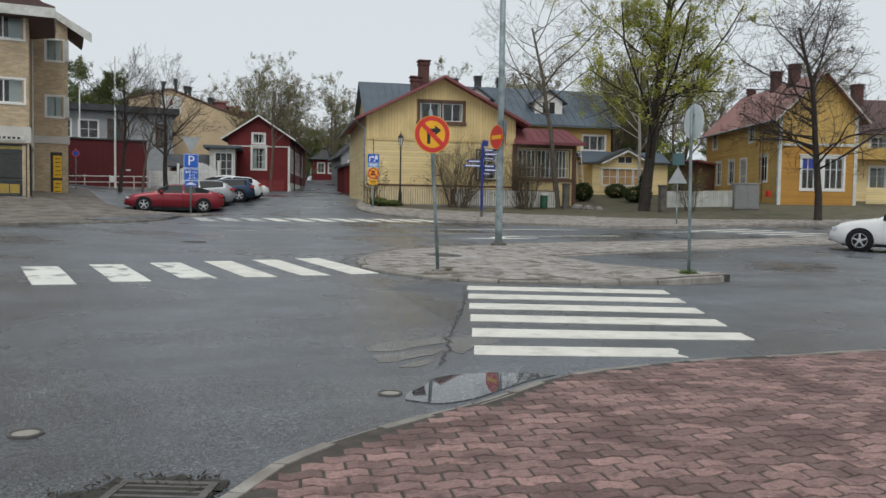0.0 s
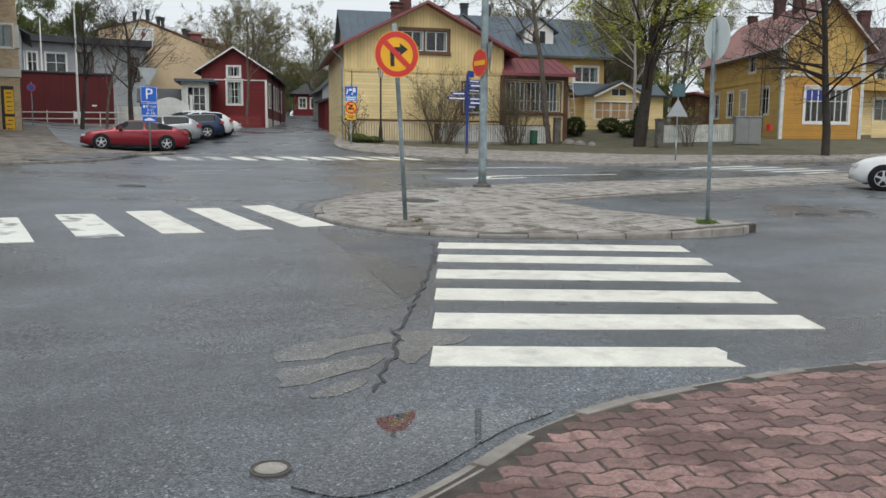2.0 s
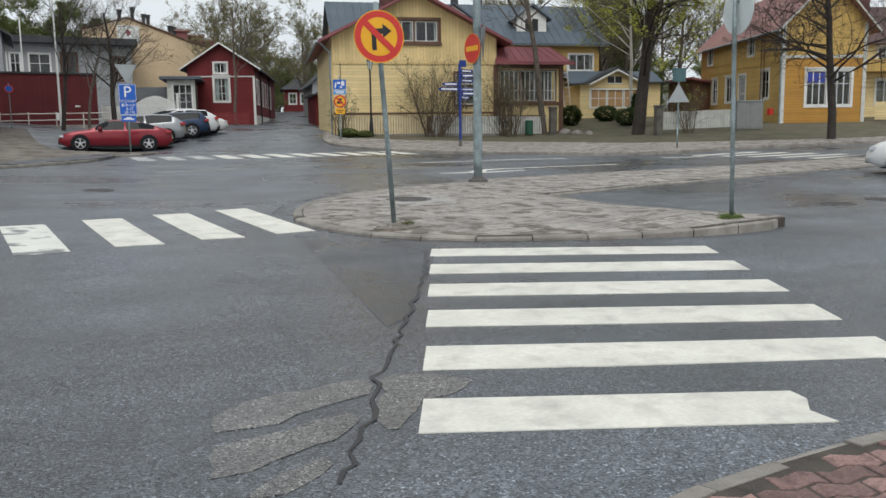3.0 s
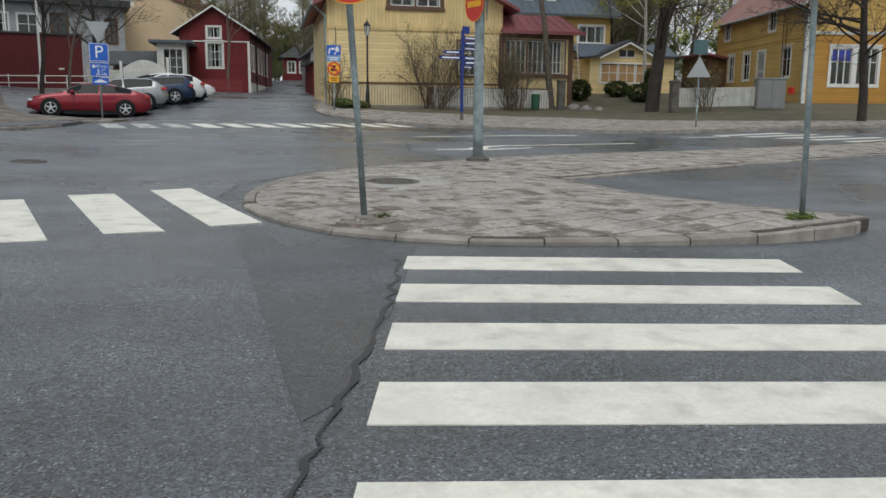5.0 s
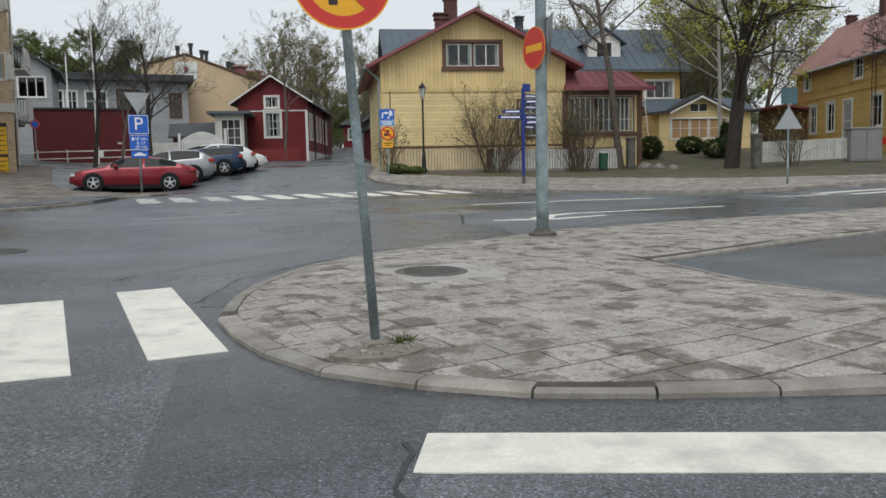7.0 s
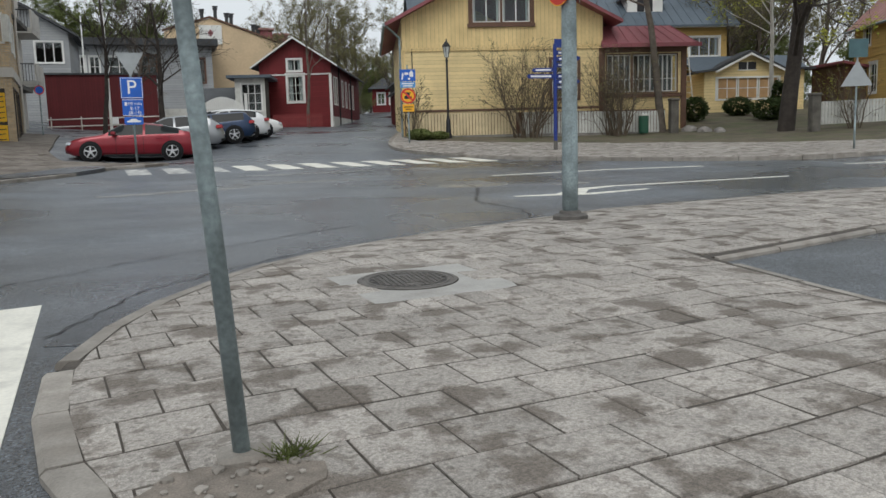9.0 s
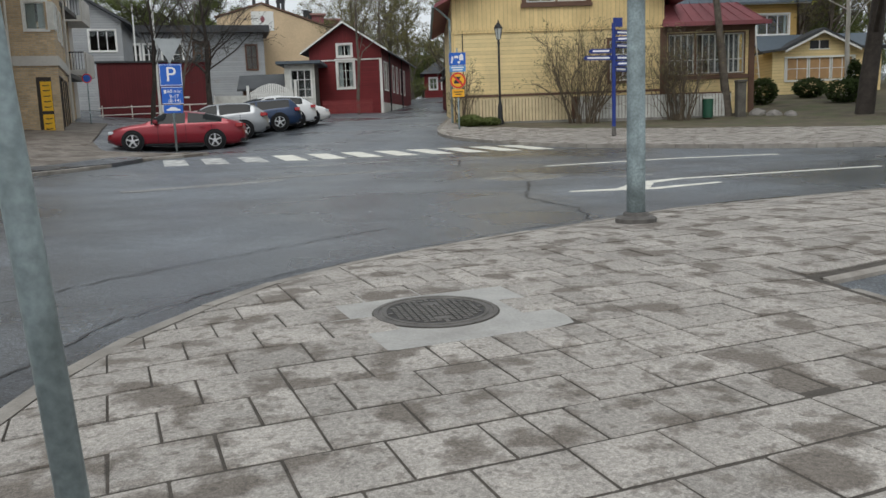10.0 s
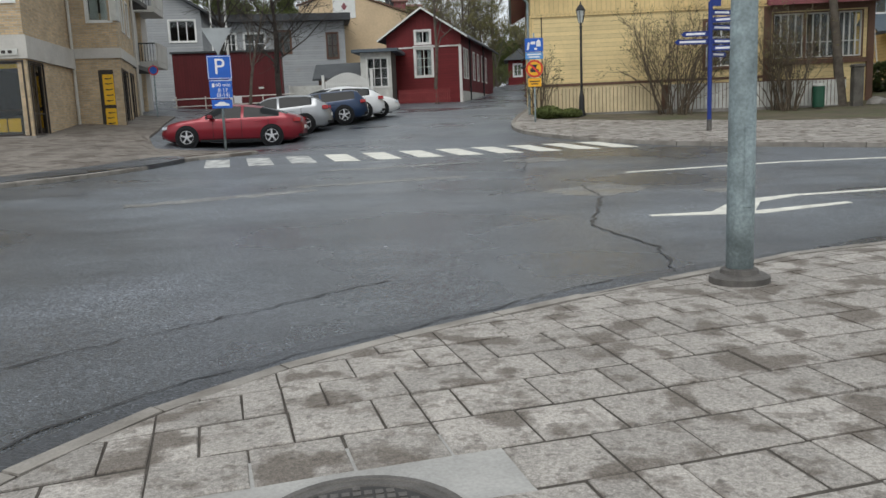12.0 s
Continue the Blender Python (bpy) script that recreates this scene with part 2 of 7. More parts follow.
M_GALV = mat("galvanised_steel", (0.26, 0.315, 0.325), 0.55, metal=0.3, var=0.3, scale=3, dirt=0.65, dirt_color=(0.11, 0.135, 0.135), dirt_scale=5)
M_IRON = mat("cast_iron", (0.13, 0.12, 0.11), 0.6, metal=0.4, var=0.25, scale=9, bump=0.3, bump_scale=80)
# darker than the rim and studs, for the lid discs
M_IRON_DARK = mat("dark_iron_hollows", (0.045, 0.042, 0.04), 0.75, var=0.3, scale=9)
M_WHITE = mat("white_paint", (0.72, 0.72, 0.69), 0.6, var=0.06, scale=1.5, dirt=0.25, dirt_color=(0.45, 0.44, 0.4))
M_WHITE_DIRTY = mat("greyed_white_paint", (0.60, 0.60, 0.56), 0.7, var=0.12, scale=2.5, rand=0.1, dirt=0.5, dirt_color=(0.36, 0.35, 0.31), dirt_scale=3)
M_BROWN = mat("dark_brown_paint", (0.12, 0.06, 0.035), 0.6, var=0.15, scale=2)
M_BLACK = mat("black_paint", (0.015, 0.015, 0.017), 0.45, var=0.2, scale=4)
M_GLASS = glass_mat("window_glass")
# the dimness of unlit rooms is put into this dark surface colour
M_ROOM = mat("interior_painted_dim", (0.10, 0.095, 0.085), 0.9, var=0.3, scale=1.5)
M_CURTAIN = mat("pale_curtain", (0.62, 0.62, 0.6), 0.9, var=0.1, scale=4)

# ---- the lie of the land: a gentle rise away from the crossing ----
RISE_Y = [-60, 8.5, 11, 13, 15.6, 20, 24.5, 35.5, 43.5, 46, 51.7, 74, 105, 130, 200]
RISE_Z = [-.03, -.03, .04, .09, .14, .27, .42, .70, 1.15, 1.38, 1.78, 2.7, 4.6, 5, 5]


def clamp(v, lo=0.0, hi=1.0):
    return max(lo, min(hi, v))


def ground(x, y):
    z = float(np.interp(y, RISE_Y, RISE_Z))
    z += 0.03 * clamp(x - 25, 0, 60) * clamp((y - 15) / 15)
    z += (0.03 + 0.04 * clamp((y - 36) / 8)) * clamp(6 - x, 0, 8) * clamp((y - 9) / 6)
    z += 0.28 * clamp((x - 29) / 8) * clamp((y - 29) / 7)
    z -= 0.24 * clamp((10 - x) / 3) * clamp((y - 38.5) / 5) * clamp((58 - y) / 9)
    return z


def mesh_ob(name, bm, material, parent=None, smooth=False):
    me = bpy.data.meshes.new(name)
    bmesh.ops.recalc_face_normals(bm, faces=bm.faces)
    bm.to_mesh(me)
    bm.free()
    me.materials.append(material)
    if smooth:
        for p in me.polygons:
            p.use_smooth = True
    ob = new(name, me)
    if parent:
        ob.parent = parent
    return ob


def part(name, bm, material, parent, label="", smooth=False):
    ob = mesh_ob(name, bm, material, parent, smooth)
    return tagged(ob, label) if label else ob


def share(name, me, parent, m):
    """One more object on a mesh that is already there."""
    ob = new(name, me)
    ob.parent = parent
    ob.matrix_basis = m
    return ob


def thing(name, m, label, category, group="", kind=""):
    ob = new(name)
    ob.empty_display_size = 0.2
    ob.matrix_basis = m
    return tagged(ob, label, category, group, kind)


def box(bm, x0, x1, y0, y1, z0, z1, bevel=0.0):
    r = bmesh.ops.create_cube(bm, size=1.0, matrix=Matrix.LocRotScale(((x0 + x1) / 2, (y0 + y1) / 2, (z0 + z1) / 2), None, (abs(x1 - x0), abs(y1 - y0), abs(z1 - z0))))
    if bevel:
        edges = list({e for v in r["verts"] for e in v.link_edges})
        bmesh.ops.bevel(bm, geom=edges, offset=bevel, segments=1, affect="EDGES")
    return bm


def boxes(*items, bevel=0.0):
    bm = bmesh.new()
    for it in items:
        box(bm, *it, bevel=bevel)
    return bm


def tube(bm, a, b, r0, r1=None, n=10, caps=True):
    """A tapered round bar from a to b."""
    a, b = Vector(a), Vector(b)
    r1 = r0 if r1 is None else r1
    q = (b - a).to_track_quat("Z", "Y")
    rings = []
    for p, r in ((a, r0), (b, r1)):
        rings.append([bm.verts.new(p + q @ Vector((r * math.cos(2 * math.pi * k / n), r * math.sin(2 * math.pi * k / n), 0))) for k in range(n)])
    for k in range(n):
        bm.faces.new((rings[0][k], rings[0][(k + 1) % n], rings[1][(k + 1) % n], rings[1][k]))
    if caps:
        bm.faces.new(rings[0][::-1])
        bm.faces.new(rings[1])
    return bm


def lathe(bm, profile, n=16, centre=(0, 0)):
    """Turned round the upright axis: profile is (radius, height)."""
    rings = [[bm.verts.new((centre[0] + r * math.cos(2 * math.pi * k / n), centre[1] + r * math.sin(2 * math.pi * k / n), z)) for k in range(n)] for r, z in profile]
    for a, b in zip(rings, rings[1:]):
        for k in range(n):
            bm.faces.new((a[k], a[(k + 1) % n], b[(k + 1) % n], b[k]))
    bm.faces.new(rings[0][::-1])
    bm.faces.new(rings[-1])
    return bm


def prism(bm, outline, y0, y1):
    """An outline in x and z, drawn out along y."""
    a = [bm.verts.new((x, y0, z)) for x, z in outline]
    b = [bm.verts.new((x, y1, z)) for x, z in outline]
    bm.faces.new(a)
    bm.faces.new(b[::-1])
    for k in range(len(a)):
        j = (k + 1) % len(a)
        bm.faces.new((a[j], a[k], b[k], b[j]))
    return bm


def flat_poly(bm, outline, z0, z1):
    a = [bm.verts.new((x, y, z0)) for x, y in outline]
    b = [bm.verts.new((x, y, z1)) for x, y in outline]
    bm.faces.new(a[::-1])
    bm.faces.new(b)
    for k in range(len(a)):
        j = (k + 1) % len(a)
        bm.faces.new((a[k], a[j], b[j], b[k]))
    return bm


def draped(name, outline, height, material, step=1.0, skirt=0.25, lift=0.0):
    """A sheet with the given outline that follows the land at a height, with its edge drawn down into the ground."""
    bm = bmesh.new()
    bm.faces.new([bm.verts.new((x, y, 0)) for x, y in outline])
    xs, ys = [p[0] for p in outline], [p[1] for p in outline]
    for axis, lo, hi in ((0, min(xs), max(xs)), (1, min(ys), max(ys))):
        k = math.ceil(lo / step) * step
        while k < hi:
            co, no = [0, 0, 0], [0, 0, 0]
            co[axis], no[axis] = k, 1
            bmesh.ops.bisect_plane(bm, geom=bm.verts[:] + bm.edges[:] + bm.faces[:], plane_co=co, plane_no=no)
            k += step
    edge = [e for e in bm.edges if e.is_boundary]
    for v in bm.verts:
        v.co.z = ground(v.co.x, v.co.y) + (height(v.co.x, v.co.y) if callable(height) else height)
    if skirt:
        r = bmesh.ops.extrude_edge_only(bm, edges=edge)
        for v in r["geom"]:
            if isinstance(v, bmesh.types.BMVert):
                v.co.z -= .1 + skirt if callable(height) or height > .05 else skirt
    return mesh_ob(name, bm, material)


def inset(poly, d):
    """The outline drawn in by d."""
    turn = sum(a[0] * b[1] - b[0] * a[1] for a, b in zip(poly, poly[1:] + poly[:1]))
    out = []
    for k, (x, y) in enumerate(poly):
        (ax, ay), (bx, by) = poly[k - 1], poly[(k + 1) % len(poly)]
        ln = math.hypot(bx - ax, by - ay) or 1
        g = d * math.copysign(1, turn)
        out.append((x - (by - ay) / ln * g, y + (bx - ax) / ln * g))
    return out


def ragged(poly, amount, seed, step=.12):
    """A closed outline with an uneven, broken edge."""
    r = random.Random(seed)
    return [(x + r.uniform(-amount, amount), y + r.uniform(-amount, amount)) for x, y, a in along(smooth_line(poly + poly[:1], 4), step)]


def inside(poly, x, y):
    r = False
    for (x0, y0), (x1, y1) in zip(poly, poly[1:] + poly[:1]):
        if (y0 > y) != (y1 > y) and x < (x1 - x0) * (y - y0) / (y1 - y0) + x0:
            r = not r
    return r


def smooth_line(pts, n=6):
    """A rounded line through a few corner points."""
    out = []
    p = [pts[0]] + list(pts) + [pts[-1]]
    for i in range(1, len(p) - 2):
        for k in range(n):
            t = k / n
            c = [0.5 * (2 * b + (c2 - a) * t + (2 * a - 5 * b + 4 * c2 - d) * t * t + (3 * b - a - 3 * c2 + d) * t ** 3) for a, b, c2, d in zip(p[i - 1], p[i], p[i + 1], p[i + 2])]
            out.append(tuple(c))
    return out + [tuple(pts[-1])]


def along(pts, step):
    """Points and headings at even steps along a line."""
    out, carry = [], 0.0
    for (x0, y0), (x1, y1) in zip(pts, pts[1:]):
        d = math.hypot(x1 - x0, y1 - y0)
        while carry <= d and d > 0:
            t = carry / d
            out.append((x0 + (x1 - x0) * t, y0 + (y1 - y0) * t, math.atan2(y1 - y0, x1 - x0)))
            carry += step
        carry -= d
    return out


# ---- ground: one sheet of asphalt to the horizon ----
gx = sorted({-900, -500, -250, -120, -70, -45, *[v for v in range(-30, 71)], 80, 100, 130, 180, 300, 500, 900})
gy = sorted({-900, -500, -250, -120, -60, -30, -15, -8, *[v * 0.5 for v in range(0, 121)], 63, 66, 70, 74, 80, 86, 93, 99, 105, 112, 120, 130, 150, 200, 300, 500, 900})
bm = bmesh.new()
grid = [[bm.verts.new((x, y, ground(x, y))) for x in gx] for y in gy]
for r0, r1 in zip(grid, grid[1:]):
    for k in range(len(gx) - 1):
        bm.faces.new((r0[k], r0[k + 1], r1[k + 1], r1[k]))
ROAD = tagged(mesh_ob("road", bm, M_ASPHALT), "damp patched grey asphalt street junction", "road", kind="structure")

# near brick pavement
BRICK_EDGE = smooth_line([(-3.0, 2.2), (0.4, 3.7), (1.4, 4.55), (1.89, 5.09), (2.19, 5.45), (2.68, 5.79), (3.2, 6.03), (3.95, 6.34), (4.6, 6.72), (5.35, 6.94), (6.4, 7.0), (7.06, 6.96), (7.6, 6.87), (8.8, 6.74), (14, 5.6), (22, 3.6)], 5)
BRICK_AREA = BRICK_EDGE + [(22, -12), (-3, -12)]
tagged(draped("pavement_near", inset(BRICK_AREA, .05), 0.031, M_JOINT), "bed of dark joints under red wavy paving bricks", "pavement", kind="structure")

# traffic island with two arms round a wedge of asphalt
I_FRONT = [(6.54, 16.4), (6.55, 15.95), (6.6, 15.5), (6.7, 15.0), (6.9, 14.42), (7.22, 14.0), (7.55, 13.68), (7.95, 13.38), (8.45, 13.14), (9.0, 12.94), (9.6, 12.72), (10.2, 12.52), (10.8, 12.4), (11.3, 12.38), (12.0, 12.46), (12.45, 12.58)]
I_WEDGE = [(12.55, 12.85), (12.25, 13.4), (12.05, 14.6), (11.95, 16.2), (12.02, 17.88), (13.2, 18.2), (14.8, 18.7), (17.0, 19.2), (20.3, 19.95), (23.2, 20.6), (27.6, 21.5), (34, 22.4), (60, 25.0)]
I_BACK = [(60, 28.0), (36, 25.2), (27, 24.0), (22, 23.1), (19, 22.55), (16.9, 22.4), (14.6, 22.1), (13.0, 21.8), (12.15, 21.43), (11.2, 21.1), (10.4, 20.76), (9.7, 20.45), (9.05, 20.12), (8.6, 19.85), (8.2, 19.53), (7.8, 19.12), (7.4, 18.55), (7.0, 17.93), (6.74, 17.26), (6.6, 16.75)]
ISLAND = I_FRONT + I_WEDGE + I_BACK


def seg_dist(x, y, x0, y0, x1, y1):
    dx, dy = x1 - x0, y1 - y0
    t = clamp(((x - x0) * dx + (y - y0) * dy) / (dx * dx + dy * dy + 1e-12))
    return math.hypot(x - x0 - dx * t, y - y0 - dy * t)


def island_h(x, y):
    """Height of the island's paving over the road: low at the kerb, crowned within, higher at the tail end."""
    d = min(seg_dist(x, y, *a, *b) for a, b in zip(ISLAND, ISLAND[1:] + ISLAND[:1]))
    return .055 + .04 * clamp(d / .9) + .08 * clamp((x - 9.5) / 1.8) * clamp((16 - y) / 2.5)


tagged(draped("traffic_island", inset(ISLAND, .07), lambda x, y: island_h(x, y) - .009, M_JOINT, 0.5), "raised triangular traffic island under concrete slabs", "pavement", kind="structure")

# far pavement by the houses, and the yards behind it
F_KERB = smooth_line([(19.0, 52.5), (17.6, 48.5), (16.3, 44.5), (15.95, 41.5), (16.35, 39.3), (17.5, 36.9), (19.4, 34.6), (22.0, 31.9), (25, 30.6), (28.5, 30.1), (35.7, 29.1), (46, 28.4), (60, 28.0)], 4)
F_BACK = [(60, 30.6), (46, 30.2), (36.15, 30.9), (32.6, 33.2), (28.9, 37.4), (26.4, 40.1), (23.05, 42.9), (20.0, 44.4), (17.6, 45.9), (18.0, 48.5), (19.3, 52.5)]
tagged(draped("pavement_far", F_KERB + F_BACK, 0.09, M_SLAB_FAR), "worn grey concrete slab pavement before wooden houses", "pavement", kind="structure")
YARD = [(19.3, 52.5), (18.0, 48.5), (17.6, 45.9), (20.0, 44.4), (23.05, 42.9), (26.4, 40.1), (28.9, 37.4), (32.6, 33.2), (36.15, 30.9), (46, 30.2), (60, 30.6), (80, 32), (80, 75), (26.5, 75)]
tagged(draped("yard_ground", YARD, 0.1, M_SOIL, 1.5), "bare soil and thin spring grass of the yards", "ground", kind="structure")
# forecourt on the other corner
L_KERB = smooth_line([(-22, 12.0), (-8, 20.5), (-0.6, 27.0), (0.9, 28.8), (2.6, 30.9), (3.8, 32.7), (4.6, 34.3), (5.8, 37.4), (6.8, 38.1), (7.45, 38.65)], 4)
L_BACK = [(7.3, 39.3), (6.3, 39.9), (4.2, 41.6), (3.2, 46.0), (2.6, 56), (-22, 56)]
tagged(draped("forecourt", L_KERB + L_BACK, 0.08, M_COURT), "brownish worn paving of the shop forecourt", "pavement", kind="structure")

# ---- road markings ----


def marking(name, pts, material=None, label="white painted crossing stripe on asphalt", group="", h=0.006):
    ob = draped(name, pts, h, material or M_PAINT, 1.0, skirt=0.03)
    return tagged(ob, label, "road marking", group, "structure")


# near zebra: six bars
for k in range(6):
    lx, ly = 7.18 - 0.446 * k, 13.06 - 0.914 * k
    rx, ry = 10.14 - 0.475 * k, 11.8 - 0.893 * k
    if k == 5:
        rx, ry = 6.78, 7.66
    dx, dy = -0.235, -0.45
    jag = [(rx - 0.02, ry), (rx + 0.02 + dx * 0.3, ry + dy * 0.3), (rx - 0.05 + dx * 0.6, ry + dy * 0.6), (rx + 0.03 + dx, ry + dy)] if k == 5 else [(rx, ry), (rx + dx, ry + dy)]
    marking("crossing_stripe", [(lx, ly)] + [(lx + dx, ly + dy)] + jag[::-1], group="near zebra crossing")
# zebra over the left street
for k in range(-3, 6):
    ax, ay = 0.6 + 1.025 * k, 15.85 + 0.5 * k
    bx, by = 0.84 + 1.02 * k, 13.6 + 0.33 * k
    marking("crossing_stripe", [(ax, ay), (bx, by), (bx + 0.55, by + 0.06), (ax + 0.55, ay + 0.14)], M_SCUFF if k < 3 else M_PAINT, label="scuffed white crossing stripe on asphalt", group="left zebra crossing")
# far zebra over the side street
for k in range(11):
    ax, ay = 6.35 + 1.045 * k, 35.5 + 0.035 * k
    marking("crossing_stripe", [(ax, ay), (ax + 0.62, ay - 0.1), (ax + 0.45 - 0.03 * k, ay + 1.75), (ax - 0.15 - 0.03 * k, ay + 1.85)], M_OLD_PAINT if k < 3 else M_PAINT,
            "worn white crossing stripe on asphalt", "far zebra crossing")
# zebra over the main road on the right
for k in range(6):
    ax, ay = 25.9 + 0.4 * k, 28.9 - 1.0 * k
    marking("crossing_stripe", [(ax, ay), (ax + 3.2, ay - 0.15), (ax + 3.25, ay - 0.5), (ax + 0.05, ay - 0.35)], group="main road zebra crossing")
# turn arrow and lane lines
marking("lane_arrow", [(12.9, 24.5), (13.7, 24.47), (14.4, 25.25), (15.5, 25.55), (15.5, 25.42), (14.65, 25.02), (14.2, 24.35), (15.6, 24.62), (15.6, 24.5), (14.2, 24.14), (12.9, 24.4)], label="white painted turn arrow on the lane")
marking("lane_line", [(15.5, 25.5), (17.5, 25.63), (19.8, 25.76), (19.8, 25.64), (17.5, 25.51), (15.5, 25.38)], label="thin white lane line")
marking("lane_line", [(14.6, 29.6), (18, 30.0), (20.6, 29.78), (20.6, 29.63), (18, 29.85), (14.6, 29.47)], label="thin white lane line")
marking("lane_line", [(24, 28.4), (26, 28.3), (26, 28.15), (24, 28.25)], label="short white lane line")

# dark repair, worn grey patch, puddle, iron covers
tagged(draped("repair_patch", [(6.14, 15.1), (5.77, 12.68), (5.55, 11.26), (5.36, 10.0), (5.59, 10.16), (5.98, 10.86), (6.41, 11.52), (6.97, 12.57), (7.5, 13.6), (6.9, 14.3), (6.55, 15.1)], 0.003, M_PATCH, skirt=0.01), "darker smooth asphalt repair strip", "road", kind="structure")
for k, (pts, am) in enumerate((([(3.84, 8.5), (3.9, 8.76), (4.15, 8.9), (4.5, 8.92), (4.78, 8.95), (4.72, 8.72), (4.4, 8.6), (4.1, 8.5)], .025), ([(3.74, 7.95), (3.8, 8.3), (4.05, 8.38), (4.35, 8.42), (4.56, 8.5), (4.42, 8.2), (4.2, 8.12), (3.95, 8.0)], .025), ([(3.82, 7.72), (3.98, 7.86), (4.24, 7.98), (4.2, 7.84), (4.0, 7.68)], .02),
                               ([(4.88, 8.9), (5.05, 8.95), (5.32, 8.72), (5.2, 8.55), (4.9, 8.42), (4.62, 8.12), (4.6, 8.3), (4.75, 8.6)], .025), ([(12.4, 27.4), (13.6, 27.9), (13.9, 27.0), (12.9, 26.5)], .1), ([(13.2, 33.4), (14.3, 33.8), (14.6, 32.9), (13.6, 32.6)], .1),
                               ([(8.6, 30.1), (11.4, 30.5), (11.6, 30.1), (8.8, 29.8)], .1), ([(9.2, 33.2), (12.2, 33.5), (12.3, 33.2), (9.3, 32.9)], .1), ([(6.0, 28.5), (8.6, 29.3), (8.7, 29.0), (6.2, 28.2)], .1), ([(14.6, 26.5), (15.3, 26.6), (15.4, 26.3), (14.7, 26.2)], .06))):
    tagged(draped("worn_patch", ragged(pts, am, k), 0.0045, M_ROUGH_PATCH, skirt=0.01), "worn lighter asphalt patch with ragged edge", "road", kind="structure")

tagged(draped("forecourt_patch", smooth_line([(2.2, 30.6), (3.6, 32.6), (4.7, 34.8), (5.7, 37.0), (5.2, 37.6), (4.4, 36.6), (3.0, 33.8), (1.9, 31.4), (2.2, 30.6)], 3)[:-1], .108, M_PATCH, skirt=.02), "dark asphalt strip let into the forecourt paving", "pavement", kind="structure")

M_WATER = asphalt_mat("puddle_water", (0.07, 0.074, 0.08), 0.6)
wb = M_WATER.node_tree.nodes["Principled BSDF"]
for sock in ("Roughness", "Normal"):
    M_WATER.node_tree.links.remove(wb.inputs[sock].links[0])
wb.inputs["Roughness"].default_value = 0.02
wb.inputs["IOR"].default_value = 1.4
bm = bmesh.new()
PUDDLE = smooth_line([(3.42, 6.6), (3.52, 6.78), (3.72, 6.95), (3.95, 7.2), (4.35, 7.25), (4.75, 7.08), (4.95, 6.97), (4.62, 6.85), (4.26, 6.65), (3.9, 6.45), (3.6, 6.4), (3.42, 6.6)], 4)[:-1]
flat_poly(bm, PUDDLE, -0.05, -0.0225)
tagged(mesh_ob("puddle", bm, M_WATER), "still rain puddle along the brick pavement edge", "water", kind="structure")


def crack(pts, w=0.012, seed=1):
    rnd = random.Random(seed)
    line = []
    for (x0, y0), (x1, y1) in zip(pts, pts[1:]):
        n = max(2, int(math.hypot(x1 - x0, y1 - y0) / 0.12))
        for k in range(n):
            line.append((x0 + (x1 - x0) * k / n + rnd.uniform(-.035, .035), y0 + (y1 - y0) * k / n + rnd.uniform(-.035, .035)))
    bm = bmesh.new()
    prev = None
    for x, y in line:
        ww = w * rnd.uniform(0.4, 1.3)
        a, b = bm.verts.new((x - ww, y + ww * 0.4, ground(x, y) + 0.0075)), bm.verts.new((x + ww, y - ww * 0.4, ground(x, y) + 0.0075))
        if prev:
            bm.faces.new((prev[0], prev[1], b, a))
        prev = (a, b)
    return tagged(mesh_ob("asphalt_crack", bm, M_BLACK), "dark branching crack in the asphalt", "road", kind="structure")


crack([(7.06, 12.96), (6.41, 11.6), (5.84, 10.61), (5.11, 9.32), (4.86, 8.95), (4.64, 8.44), (4.29, 7.86), (4.1, 7.55)], 0.016, 1)
crack([(3.25, 9.9), (3.9, 9.75), (4.2, 9.7)], 0.006, 2)
crack([(11.9, 21.6), (12.2, 22.6), (12.0, 24.0), (12.5, 25.2), (13.0, 26.4), (13.2, 28)], 0.018, 4)
crack([(12.0, 24.0), (11.0, 24.6), (10.6, 25.0)], 0.012, 5)
crack([(9.5, 22.0), (7.0, 20.4), (5.6, 19.2)], 0.010, 6)
crack([(11.3, 21.5), (9.5, 20.55), (8.0, 19.75), (7.0, 18.7), (6.4, 17.3)], 0.010, 7)
crack([(12.9, 30.5), (13.4, 32.0), (13.9, 34.5)], 0.014, 8)


